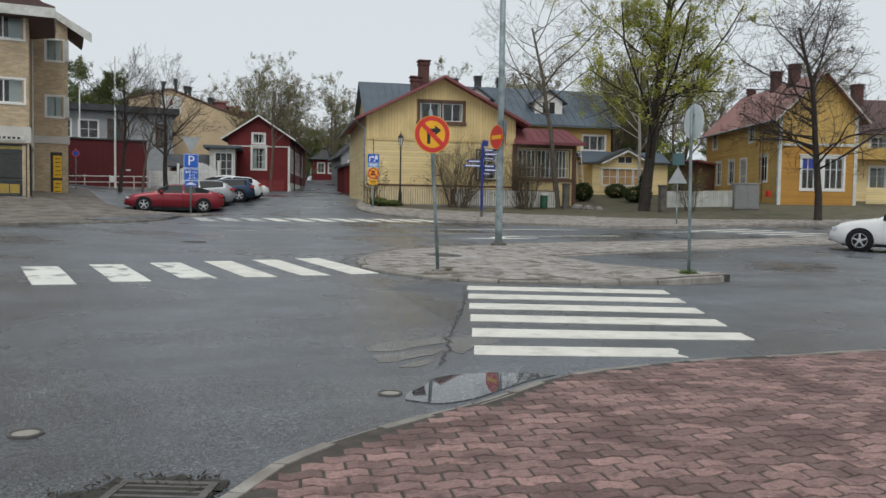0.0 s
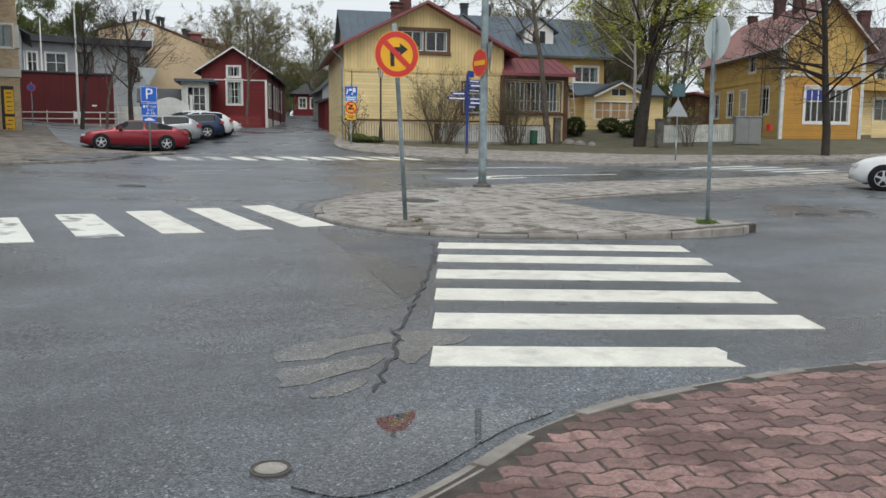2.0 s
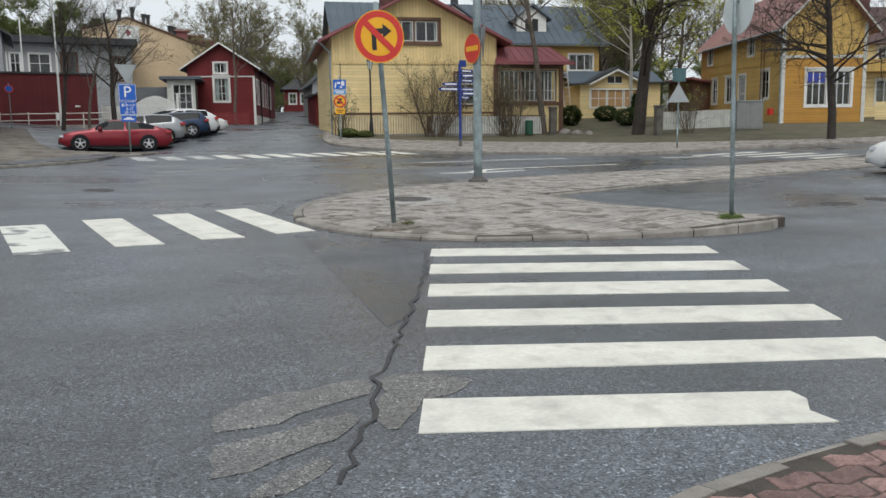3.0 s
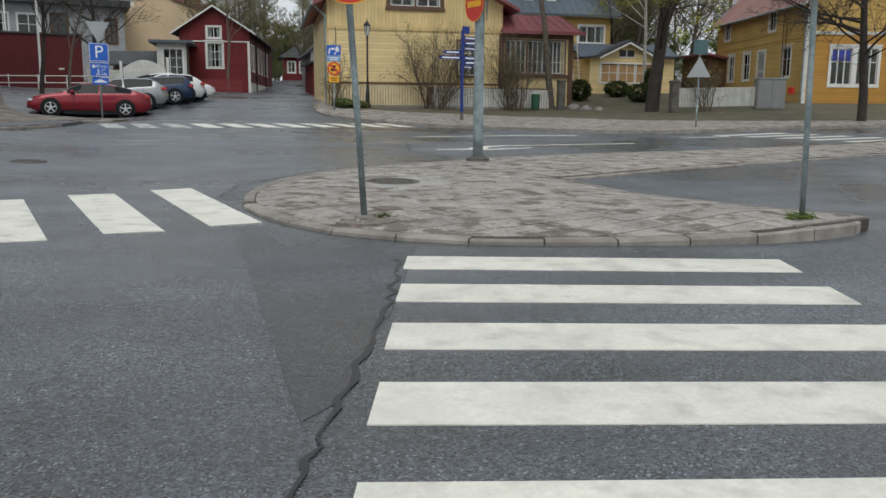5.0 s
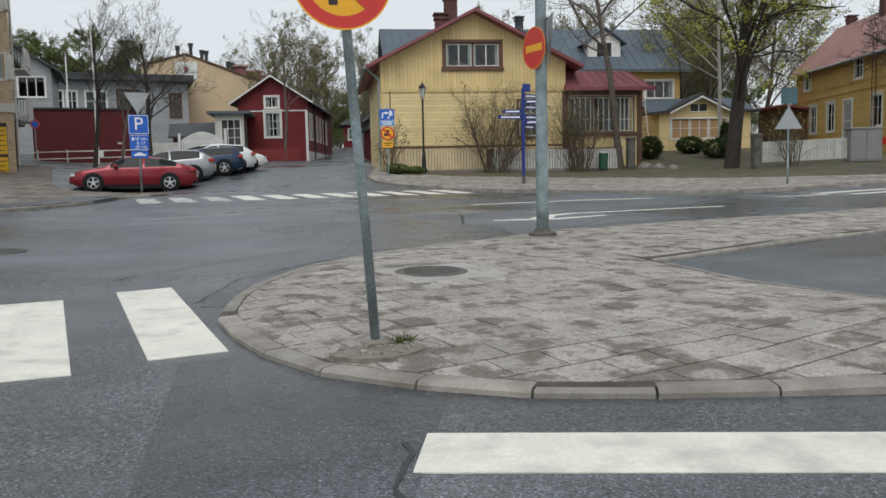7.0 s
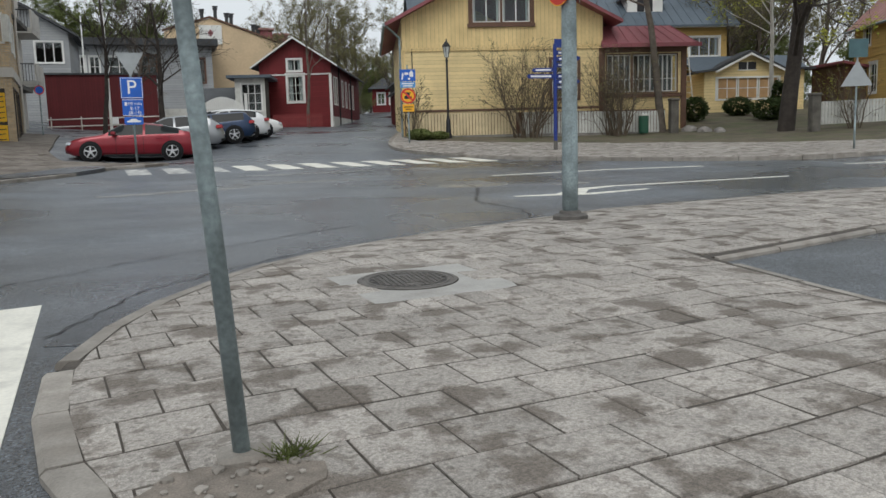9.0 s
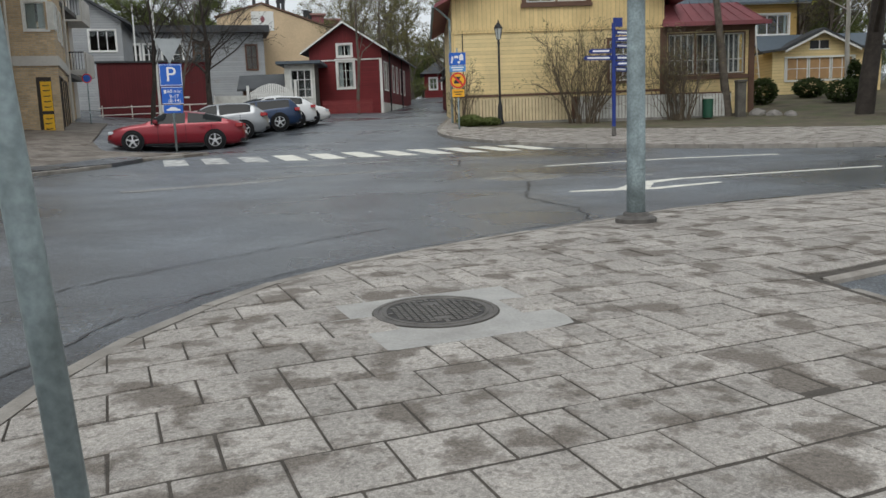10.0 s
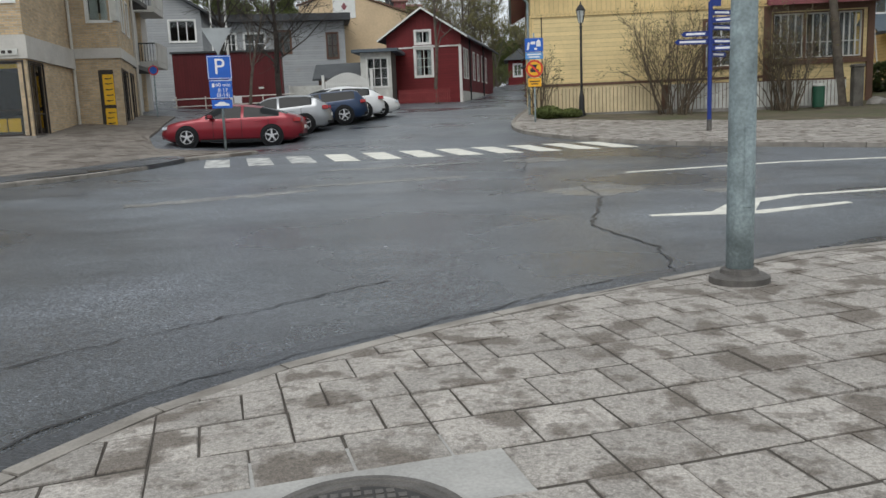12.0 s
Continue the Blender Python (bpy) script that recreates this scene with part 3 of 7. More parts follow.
def cover(name, x, y, r, h, label, lattice=True, lid=None):
    m = pose(x, y, ground(x, y) + h, math.degrees(math.atan((ground(x, y + .3) - ground(x, y - .3)) / .6)))
    t = thing(name, m, label, "manhole cover")
    bm = bmesh.new()
    lathe(bm, [(r, -0.05), (r, 0.004), (r * 0.93, 0.006), (r * 0.92, 0.0), (r * 0.86, 0.0), (r * 0.85, 0.006), (r * 0.80, 0.006), (r * 0.79, -0.002)], 40)
    part("rim", bm, M_IRON, t)
    bm = bmesh.new()
    lathe(bm, [(r * 0.78, -0.03), (r * 0.78, 0.001)], 40)
    part("lid", bm, lid or M_IRON_DARK, t)
    if lattice:
        bm = bmesh.new()
        s = r * 0.105
        for i in range(-8, 9):
            for j in range(-8, 9):
                if math.hypot(i * s, j * s) < r * 0.74 and not (abs(i) <= 1 and j in (4, 5, -5, -4)):
                    box(bm, i * s - s * .36, i * s + s * .36, j * s - s * .36, j * s + s * .36, 0.0, 0.007)
        box(bm, -s * 1.4, s * 1.4, s * 3.7, s * 5.2, 0, 0.004)
        box(bm, -s * 1.4, s * 1.4, -s * 5.2, -s * 3.7, 0, 0.004)
        ob = part("studs", bm, M_IRON, t)
        tagged(ob, "small raised square studs", kind="stuff")
    return t


cover("manhole_cover", 9.03, 17.88, 0.40, 0.091, "round cast iron cover in concrete collar")
cover("valve_cover", 1.01, 6.61, 0.10, 0.008, "small round iron valve cover in asphalt", False, M_KERB)
cover("valve_cover", 3.39, 6.81, 0.09, 0.008, "small round iron valve cover beside the puddle", False, M_KERB)
cover("manhole_cover", 15.8, 14.45, 0.3, 0.006, "dark round cover in the asphalt lane", False)
cover("manhole_cover", 17.2, 14.6, 0.3, 0.006, "dark round cover in the asphalt lane", False)
cover("manhole_cover", 4.2, 22.5, 0.32, 0.006, "dark round cover in the asphalt street", False)
# drain grate by the near kerb
dg = thing("drain_grate", pose(1.58, 5.2, ground(1.4, 5.4) + 0.006, 0, 0, -27), "sunken iron drain grate with debris by the kerb", "drain")
part("frame", boxes((-.24, .24, -.24, -.2, -.03, .006), (-.24, .24, .2, .24, -.03, .006), (-.24, -.2, -.2, .2, -.03, .006), (.2, .24, -.2, .2, -.03, .006)), M_IRON, dg)
for k in range(6):
    part("bar", boxes((-.2, .2, -.18 + k * .068, -.155 + k * .068, -.03, .002)), M_IRON, dg)
part("bottom", boxes((-.2, .2, -.2, .2, -.034, -.031)), M_BLACK, dg)

tagged(draped("drain_debris", ragged([(1.1, 5.15), (1.25, 5.42), (1.55, 5.55), (1.85, 5.42), (1.9, 5.22), (1.75, 5.0), (1.5, 4.85), (1.2, 4.85)], .06, 31, .08), .004, mat("wet_leaf_litter_and_moss", (.035, .033, .026), .9, var=.4, scale=9, dirt=.5, dirt_color=(.05, .05, .02), dirt_scale=5, bump=1.0, bump_scale=45), .25, skirt=.01), "wet dark leaf litter and moss round the drain", "debris", kind="structure")
drn = random.Random(77)
bm = bmesh.new()
for k in range(160):
    a, r = drn.uniform(0, 6.283), drn.uniform(.26, .5)
    x, y = 1.5 + r * math.cos(a), 5.22 + r * math.sin(a) * .8
    e = drn.uniform(.01, .03)
    tube(bm, (x, y, ground(x, y) + .004), (x + drn.uniform(-.04, .04), y + drn.uniform(-.04, .04), ground(x, y) + e), .006, .002, 3, False)
tagged(mesh_ob("litter", bm, M_JOINT), "loose twigs and dead leaves round the drain", "debris", kind="stuff")

# wet dirty gutter along the island's back kerb
gl = along(I_BACK[2:], .8)
g_in = [(x + math.sin(a) * .0, y - math.cos(a) * .0) for x, y, a in gl]
g_out = [(x + math.sin(a) * (.3 + .08 * math.sin(k * 1.7)), y - math.cos(a) * (.3 + .08 * math.sin(k * 1.7))) for k, (x, y, a) in enumerate(gl)]
tagged(draped("gutter", g_in + g_out[::-1], 0.0035, M_PATCH, skirt=0.01), "dark damp gutter strip along the kerb", "road", kind="structure")

# ---- building kit ----


def poly_wall(outline, holes=(), th=0.2):
    """A wall in x and z, its outer face at y = 0, with openings through it."""
    bm = bmesh.new()
    bm.faces.new([bm.verts.new((x, 0, z)) for x, z in outline])
    for x0, x1, z0, z1 in holes:
        for axis, v in ((0, x0), (0, x1), (2, z0), (2, z1)):
            co, no = [0, 0, 0], [0, 0, 0]
            co[axis], no[axis] = v, 1
            bmesh.ops.bisect_plane(bm, geom=bm.verts[:] + bm.edges[:] + bm.faces[:], plane_co=co, plane_no=no)
    gone = []
    for f in bm.faces:
        c = f.calc_center_median()
        if any(x0 < c.x < x1 and z0 < c.z < z1 for x0, x1, z0, z1 in holes):
            gone.append(f)
    bmesh.ops.delete(bm, geom=gone, context="FACES")
    r = bmesh.ops.extrude_face_region(bm, geom=bm.faces[:])
    for v in r["geom"]:
        if isinstance(v, bmesh.types.BMVert):
            v.co.y += th
    return bm


def wall(parent, outline, holes, material, m=None, th=0.2, name="wall", label=""):
    ob = part(name, poly_wall(outline, holes, th), material, parent, label)
    if m is not None:
        ob.matrix_basis = m
    return ob


def window(parent, x, z, w, h, cols=2, rows=(1.0,), casing=0.12, sash=None, trim=None, m=None, curtain=0.0, head=0.0):
    """A window in an opening at x, z (lower left), with casing, sash bars and panes; the wall's outer face is y = 0."""
    sash, trim = sash or M_WHITE, trim or M_WHITE
    base = Matrix.Translation((x, 0, z)) if m is None else m @ Matrix.Translation((x, 0, z))
    bm = boxes((-casing, 0, -.035, .02, -casing, h + casing), (w, w + casing, -.035, .02, -casing, h + casing), (0, w, -.035, .02, h, h + casing), (0, w, -.05, .02, -casing, 0))
    if head:
        box(bm, -casing - 0.05, w + casing + 0.05, -.09, .02, h + casing, h + casing + head)
    ob = part("window", bm, trim, parent)
    ob.matrix_basis = base
    bm = boxes((0, .05, .04, .1, 0, h), (w - .05, w, .04, .1, 0, h), (.05, w - .05, .04, .1, 0, .05), (.05, w - .05, .04, .1, h - .05, h))
    for c in range(1, cols):
        box(bm, w * c / cols - .03, w * c / cols + .03, .045, .095, .05, h - .05)
    zz = 0.0
    for r in rows[:-1]:
        zz += r
        box(bm, .05, w - .05, .05, .09, h * zz - .02, h * zz + .02)
    part("sash", bm, sash, ob)
    pane = None
    for c in range(cols):
        if pane is None:
            pane = part("pane", boxes((.03, w / cols - .03, .065, .071, .03, h - .03)), M_GLASS, ob)
            pane.visible_shadow = False
        else:
            o = share("pane", pane.data, ob, Matrix.Translation((w * c / cols, 0, 0)))
            o.visible_shadow = False
    if curtain:
        part("curtain", boxes((.05, w * curtain, .22, .24, .02, h - .02), (w * (1 - curtain), w - .05, .22, .24, .02, h - .02)), M_CURTAIN, ob, "pale curtain behind the glass")
    return ob


def gable_roof(parent, x0, x1, y0, y1, ze, zr, over=0.5, th=0.14, material=None, seam=0.0, trim=None, name="roof", xm=None):
    """Two slopes whose ridge runs along y, over walls x0..x1, with the eaves at ze and the ridge at zr."""
    xm = (x0 + x1) / 2 if xm is None else xm
    for sgn, xe in ((-1, x0), (1, x1)):
        run = abs(xm - xe)
        k = (zr - ze) / run
        xo = xe + sgn * over
        zo = ze - k * over
        bm = bmesh.new()
        prism(bm, [(xm, zr), (xo, zo), (xo, zo + th), (xm, zr + th)], y0, y1)
        ob = part(name, bm, material, parent)
        if seam:
            bm = bmesh.new()
            prism(bm, [(xm, zr + th), (xo, zo + th), (xo, zo + th + .035), (xm, zr + th + .035)], y0 + .2, y0 + .224)
            sm = part("seam", bm, material, ob)
            k = 1
            while y0 + .2 + k * seam < y1 - .05:
                share("seam", sm.data, ob, pose(0, k * seam, 0))
                k += 1
        if trim:
            bm = bmesh.new()
            prism(bm, [(xm, zr - .02), (xo, zo - .02), (xo, zo + th + .02), (xm, zr + th + .02)], y0 - .03, y0)
            part("bargeboard", bm, trim, ob)
    return parent


def chimney(parent, x, y, z0, z1, w, material, cap=True):
    bm = boxes((x - w / 2, x + w / 2, y - w / 2, y + w / 2, z0, z1), (x - w / 2 - .06, x + w / 2 + .06, y - w / 2 - .06, y + w / 2 + .06, z1 - .25, z1 - .1))
    ob = part("chimney", bm, material, parent)
    if cap:
        part("cap", boxes((x - w / 2 - .1, x + w / 2 + .1, y - w / 2 - .1, y + w / 2 + .1, z1, z1 + .08)), material, ob)


M_YELLOW = siding_mat("yellow_lying_boards", (0.78, 0.615, 0.32), "z", 0.17, dirt=0.2, dirt_color=(0.5, 0.38, 0.2))
M_YELLOW_V = siding_mat("yellow_standing_boards", (0.76, 0.575, 0.28), "x", 0.19, dirt=0.35, dirt_color=(0.42, 0.3, 0.14))
M_OCHRE = siding_mat("ochre_lying_boards", (0.57, 0.38, 0.13), "z", 0.16, dirt=0.4, dirt_color=(0.36, 0.24, 0.1))
M_OCHRE_V = siding_mat("ochre_standing_boards", (0.58, 0.38, 0.12), "x", 0.2, dirt=0.3)
M_ORANGE = siding_mat("deep_ochre_boards", (0.48, 0.25, 0.055), "z", 0.16, dirt=0.5, dirt_color=(0.36, 0.2, 0.06))
M_RED = siding_mat("falu_red_boards", (0.165, 0.02, 0.022), "z", 0.18, dirt=0.2, dirt_color=(0.13, 0.02, 0.02))
M_RED_V = siding_mat("falu_red_standing_boards", (0.15, 0.018, 0.02), "x", 0.15, dirt=0.2, dirt_color=(0.11, 0.02, 0.02))
M_GREYBOARD = siding_mat("pale_grey_boards", (0.33, 0.34, 0.345), "z", 0.16)
M_DEEPRED = siding_mat("dark_red_annex_boards", (0.10, 0.014, 0.016), "x", 0.15, dirt=0.3, dirt_color=(0.07, 0.015, 0.015))
M_CREAM = mat("cream_render", (0.62, 0.47, 0.30), 0.85, var=0.08, scale=0.5, dirt=0.3, dirt_color=(0.5, 0.38, 0.25), dirt_scale=0.4)
M_BRICK = brick_mat("pale_yellow_brick", (0.52, 0.39, 0.24), (0.42, 0.38, 0.31))
M_CONC = mat("pale_concrete_band", (0.52, 0.50, 0.46), 0.8, var=0.08, scale=1, dirt=0.5, dirt_color=(0.36, 0.34, 0.3), dirt_scale=0.9)
M_REDROOF = mat("red_sheet_roof", (0.24, 0.07, 0.08), 0.55, var=0.14, scale=0.7, dirt=0.4, dirt_color=(0.22, 0.1, 0.1))
M_PINKROOF = mat("faded_red_sheet_roof", (0.33, 0.18, 0.16), 0.6, var=0.12, scale=0.6, dirt=0.4, dirt_color=(0.27, 0.12, 0.11))
M_GREYROOF = mat("blue_grey_sheet_roof", (0.085, 0.11, 0.135), 0.6, var=0.14, scale=0.6, dirt=0.3, dirt_color=(0.09, 0.11, 0.13))
M_DARKROOF = mat("dark_felt_roof", (0.045, 0.048, 0.052), 0.7, var=0.2, scale=1.2)
M_TILEROOF = mat("dark_brown_tile_roof", (0.09, 0.05, 0.045), 0.7, var=0.25, scale=5, bump=0.5, bump_scale=12)
M_CHIM = mat("dark_red_chimney_brick", (0.10, 0.045, 0.04), 0.85, var=0.25, scale=4, bump=0.5, bump_scale=18)
M_STONE = mat("rough_plinth_stone", (0.27, 0.25, 0.23), 0.9, var=0.25, scale=2.5, bump=0.8, bump_scale=9)

M_POST = mat("dark_mossy_stone", (0.12, 0.11, 0.095), 0.9, var=0.3, scale=3, bump=0.8, bump_scale=12)

# ---- yellow gabled house on the corner ----
Z0 = 1.5
yh = thing("yellow_house", pose(18.01, 48.37, Z0, 0, 0, -14), "yellow wooden house with red-edged gable roof", "house")
wall(yh, [(0, -.4), (9.4, -.4), (9.4, 4.15), (0, 4.15)], [(6.98, 8.2, 1.75, 3.5)], M_YELLOW)
wall(yh, [(0, 4.15), (9.4, 4.15), (9.4, 5.55), (4.7, 7.85), (0, 5.55)], [(3.3, 4.58, 5.25, 6.35), (4.68, 5.96, 5.25, 6.35)], M_YELLOW_V, pose(0, -.03, 0), th=0.23)
wall(yh, [(0, -.4), (12, -.4), (12, 5.5), (0, 5.5)], [], M_YELLOW, pose(0, 12.2, 0, 0, 0, -90))
wall(yh, [(0, -.4), (12, -.4), (12, 5.5), (0, 5.5)], [], M_YELLOW, pose(9.4, .2, 0, 0, 0, 90))
wall(yh, [(0, -.4), (9.4, -.4), (9.4, 5.5), (4.7, 7.8), (0, 5.5)], [], M_YELLOW, pose(0, 12.2, 0))
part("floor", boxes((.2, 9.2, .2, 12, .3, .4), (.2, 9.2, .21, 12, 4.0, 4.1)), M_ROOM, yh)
for k in range(49):
    share("tooth", bpy.data.meshes.get("tooth_mesh") or (lambda me: (me.from_pydata(*[[(-.085, 0, 0), (.085, 0, 0), (0, 0, -.11), (-.085, .02, 0), (.085, .02, 0), (0, .02, -.11)], [], [(0, 2, 1), (3, 4, 5), (0, 3, 5, 2), (1, 2, 5, 4), (0, 1, 4, 3)]]), me.materials.append(M_YELLOW_V), me)[2])(bpy.data.meshes.new("tooth_mesh")), yh, pose(.1 + k * .19, -.03, 4.15))
gable_roof(yh, 0, 9.4, -.75, 12.4, 5.45, 7.85, 0.75, 0.12, M_REDROOF, 0.6, M_REDROOF)
part("belt_board", boxes((-.03, 9.43, -.06, -.002, 4.0, 4.06)), M_YELLOW_V, yh)
part("corner_board", boxes((-.04, .14, -.04, -.002, -.3, 4.1)), M_YELLOW_V, yh)
part("corner_board", boxes((9.22, 9.4, -.04, -.002, -.3, 4.1)), M_BROWN, yh)
window(yh, 3.3, 5.25, 1.28, 1.1, 2, (1,), 0.05, M_WHITE, M_BROWN, Matrix.Translation((0, -.03, 0)), 0.12)
window(yh, 4.68, 5.25, 1.28, 1.1, 2, (1,), 0.05, M_WHITE, M_BROWN, Matrix.Translation((0, -.03, 0)), 0.12)
part("window_surround", boxes((3.1, 3.24, -.1, -.033, 5.1, 6.5), (6.02, 6.16, -.1, -.033, 5.1, 6.5), (3.1, 6.16, -.12, -.033, 6.41, 6.55), (3.05, 6.2, -.14, -.033, 5.03, 5.19)), M_BROWN, yh)
window(yh, 6.98, 1.75, 1.22, 1.75, 2, (.66, .34), 0.13, M_WHITE, M_BROWN, None, 0.1)
chimney(yh, 3.5, 3.2, 6.8, 8.35, .6, M_CHIM)
chimney(yh, 4.15, 4.0, 7.2, 9.55, .66, M_CHIM)
chimney(yh, 5.6, 6.5, 7.0, 8.55, .35, M_CHIM)
bm = bmesh.new()
tube(bm, (-.72, -.55, 5.1), (-.1, -.12, 4.6), .05)
tube(bm, (-.1, -.12, 4.6), (-.1, -.12, 0), .05)
tube(bm, (-.8, -.7, 5.12), (-.8, 12, 5.12), .07)
part("gutter_pipe", bm, M_GALV, yh, "grey metal gutter and downpipe")
bm = bmesh.new()
tube(bm, (.45, -.03, 1.2), (.45, -.03, 4.1), .02, n=6)
part("cable", bm, M_BLACK, yh)
# glazed porch on its side
wall(yh, [(9.5, -.3), (13.4, -.3), (13.4, 4.1), (9.5, 4.1)], [(9.7, 10.85, 1.95, 3.7), (10.95, 12.1, 1.95, 3.7), (12.2, 13.1, 1.95, 3.7)], M_YELLOW, pose(0, .3, 0), 0.15, "porch_wall")
wall(yh, [(0, -.3), (3, -.3), (3, 4.1), (0, 4.1)], [(.4, 2.4, 1.95, 3.7)], M_YELLOW, pose(13.4, .45, 0, 0, 0, 90), 0.15, "porch_wall")
for xx, ww in ((9.7, 1.15), (10.95, 1.15), (12.2, .9)):
    window(yh, xx, 1.95, ww, 1.75, 4, (.35, .65), 0.05, M_WHITE_DIRTY, M_BROWN, Matrix.Translation((0, .3, 0)), 0)
part("porch_inside", boxes((9.6, 13.3, 1.6, 1.7, -.2, 4.0), (9.6, 13.3, .5, 1.6, .3, .4)), M_ROOM, yh)
part("porch_post", boxes((9.05, 9.55, .05, .55, -.3, 4.2)), M_BROWN, yh)
part("porch_post", boxes((13.3, 13.55, .2, .5, -.3, 4.2)), M_BROWN, yh)
part("porch_rail", boxes((9.5, 13.4, .2, .3, 1.7, 1.88)), M_BROWN, yh)
part("porch_beam", boxes((9.5, 13.4, .2, .3, 3.8, 4.1)), M_BROWN, yh)
bm = bmesh.new()
v = [bm.verts.new(p) for p in ((9.3, -.35, 4.1), (14.0, -.35, 4.1), (14.0, 3.6, 4.1), (9.3, 3.6, 4.1), (9.5, .9, 5.1), (12.9, .9, 5.1), (12.9, 3.6, 5.1), (9.5, 3.6, 5.1))]
for f in ((0, 1, 5, 4), (1, 2, 6, 5), (4, 5, 6, 7), (0, 3, 2, 1), (0, 4, 7, 3)):
    bm.faces.new([v[k] for k in f])
porch_roof = part("porch_roof", bm, M_REDROOF, yh, "faded red sheet metal hip roof")
for k in range(9):
    bm = bmesh.new()
    tube(bm, (9.5 + k * .55, -.33, 4.13), (9.55 + k * .42, .9, 5.12), .018, n=4)
    part("roof_seam", bm, M_REDROOF, porch_roof)
part("porch_fascia", boxes((9.25, 14.05, -.42, -.36, 3.98, 4.16)), M_REDROOF, yh)
# slatted skirting fence along its foot
fence = thing("picket_fence", pose(17.86, 47.56, 1.5, 0, 0, -14), "low slatted fence with brown top rail, yellow then white", "fence")
# added brown sheet that paints the shade in the gaps between slats
part("backing", boxes((-.05, 12.1, .03, .035, .14, 1.1)), M_BROWN, fence)
M_PALEYELLOW = mat("pale_yellow_slat_paint", (0.66, 0.54, 0.33), 0.65, var=0.1, scale=3, rand=0.08, dirt=0.3, dirt_color=(0.4, 0.32, 0.2))
sl_y = part("slat", boxes((0, .122, 0, .025, .12, 1.2), bevel=.004), M_PALEYELLOW, fence)
sl_w = part("slat", boxes((0, .115, 0, .025, .12, 1.1), bevel=.004), M_WHITE_DIRTY, fence)
sl_w.matrix_basis = pose(5.3, 0, 0)
for k in range(1, 35):
    share("slat", sl_y.data, fence, pose(k * .145, 0, 0))
for k in range(1, 48):
    share("slat", sl_w.data, fence, pose(5.3 + k * .142, 0, -.012 * k * .142))
part("rail", boxes((-.1, 9.3, -.05, .05, 1.2, 1.3)), M_BROWN, fence)
part("rail", boxes((-.05, 12.1, .03, .08, .3, .38), (-.05, 12.1, .03, .08, .9, .97)), M_BROWN, fence)
part("plinth", boxes((-.1, 12.1, .03, .3, -.4, .14)), M_STONE, fence)

# ---- grey-roofed wing behind ----
wg = thing("large_house", pose(22.4, 60.2, 2.2, 0, 0, -14), "large ochre wooden house with blue-grey sheet roof", "house")
wall(wg, [(0, -.5), (19.6, -.5), (19.6, 6.3), (0, 6.3)], [(17.2, 19.1, 4.05, 5.2), (13.6, 14.8, 4.05, 5.2)], M_OCHRE)
wall(wg, [(0, -.5), (9, -.5), (9, 6.3), (4.5, 9.3), (0, 6.3)], [], M_OCHRE, pose(19.6, .2, 0, 0, 0, 90))
wall(wg, [(0, -.5), (9, -.5), (9, 6.3), (4.5, 9.3), (0, 6.3)], [], M_OCHRE, pose(0, 9.2, 0, 0, 0, -90))
wall(wg, [(0, -.5), (19.6, -.5), (19.6, 6.3), (0, 6.3)], [], M_OCHRE, pose(0, 9.2, 0))
window(wg, 17.2, 4.05, 1.9, 1.15, 3, (1,), 0.1, None, None, None, .1)
window(wg, 13.6, 4.05, 1.2, 1.15, 2, (1,), 0.1)
part("floor", boxes((.2, 19.4, .25, 9, 3.6, 3.7)), M_ROOM, wg)
rf = part("roof", boxes((4.5, 4.9, 9, 9.2, 9.0, 9.2)), M_GREYROOF, wg)
rf.matrix_basis = pose(0, 9.2, 0, 0, 0, -90)
gable_roof(rf, .2, 9.2, -.4, 20.2, 6.2, 9.25, .6, .12, M_GREYROOF, .6, None, "roof_slope")
part("eave_board", boxes((-.4, 20.2, -.5, -.44, 5.75, 5.95)), M_WHITE, wg)
for xx in (8.6, 14.6):
    d = part("dormer", boxes((xx - 1.15, xx + 1.15, .9, 3.5, 6.7, 7.95)), M_WHITE, wg, "small white gabled dormer")
    bm = bmesh.new()
    prism(bm, [(xx - 1.5, 7.72), (xx, 8.78), (xx + 1.5, 7.72), (xx + 1.5, 7.82), (xx, 8.9), (xx - 1.5, 7.82)], .6, 4.2)
    part("dormer_roof", bm, M_GREYROOF, d)
    bm = bmesh.new()
    prism(bm, [(xx - 1.15, 7.95), (xx + 1.15, 7.95), (xx, 8.74)], .9, 1.0)
    part("dormer_gable", bm, M_WHITE, d)
    part("dormer_pane", boxes((xx - .5, xx - .04, .88, .9, 6.95, 7.85), (xx + .04, xx + .5, .88, .9, 6.95, 7.85)), M_BLACK, d)
for xx, hh in ((9.6, 10.2), (7.6, 9.9), (11.5, 10.1)):
    chimney(wg, xx, 4.7, 9, hh, .5, M_DARKROOF)

# ---- small yellow outbuilding ----
oy = thing("yellow_shed", pose(38.1, 53.2, 2.62, 0, 0, -14), "small yellow building with a little gable over shuttered windows", "shed")
wall(oy, [(0, -.4), (6.2, -.4), (6.2, 2.5), (4.75, 2.5), (2.7, 3.45), (.7, 2.5), (0, 2.5)], [(.78, 4.6, .82, 2.0), (2.1, 3.2, 2.5, 2.95)], M_YELLOW)
wall(oy, [(0, -.4), (4, -.4), (4, 2.5), (0, 2.5)], [], M_YELLOW, pose(0, 4.2, 0, 0, 0, -90))
wall(oy, [(0, -.4), (4, -.4), (4, 2.5), (0, 2.5)], [], M_YELLOW, pose(6.2, .2, 0, 0, 0, 90))
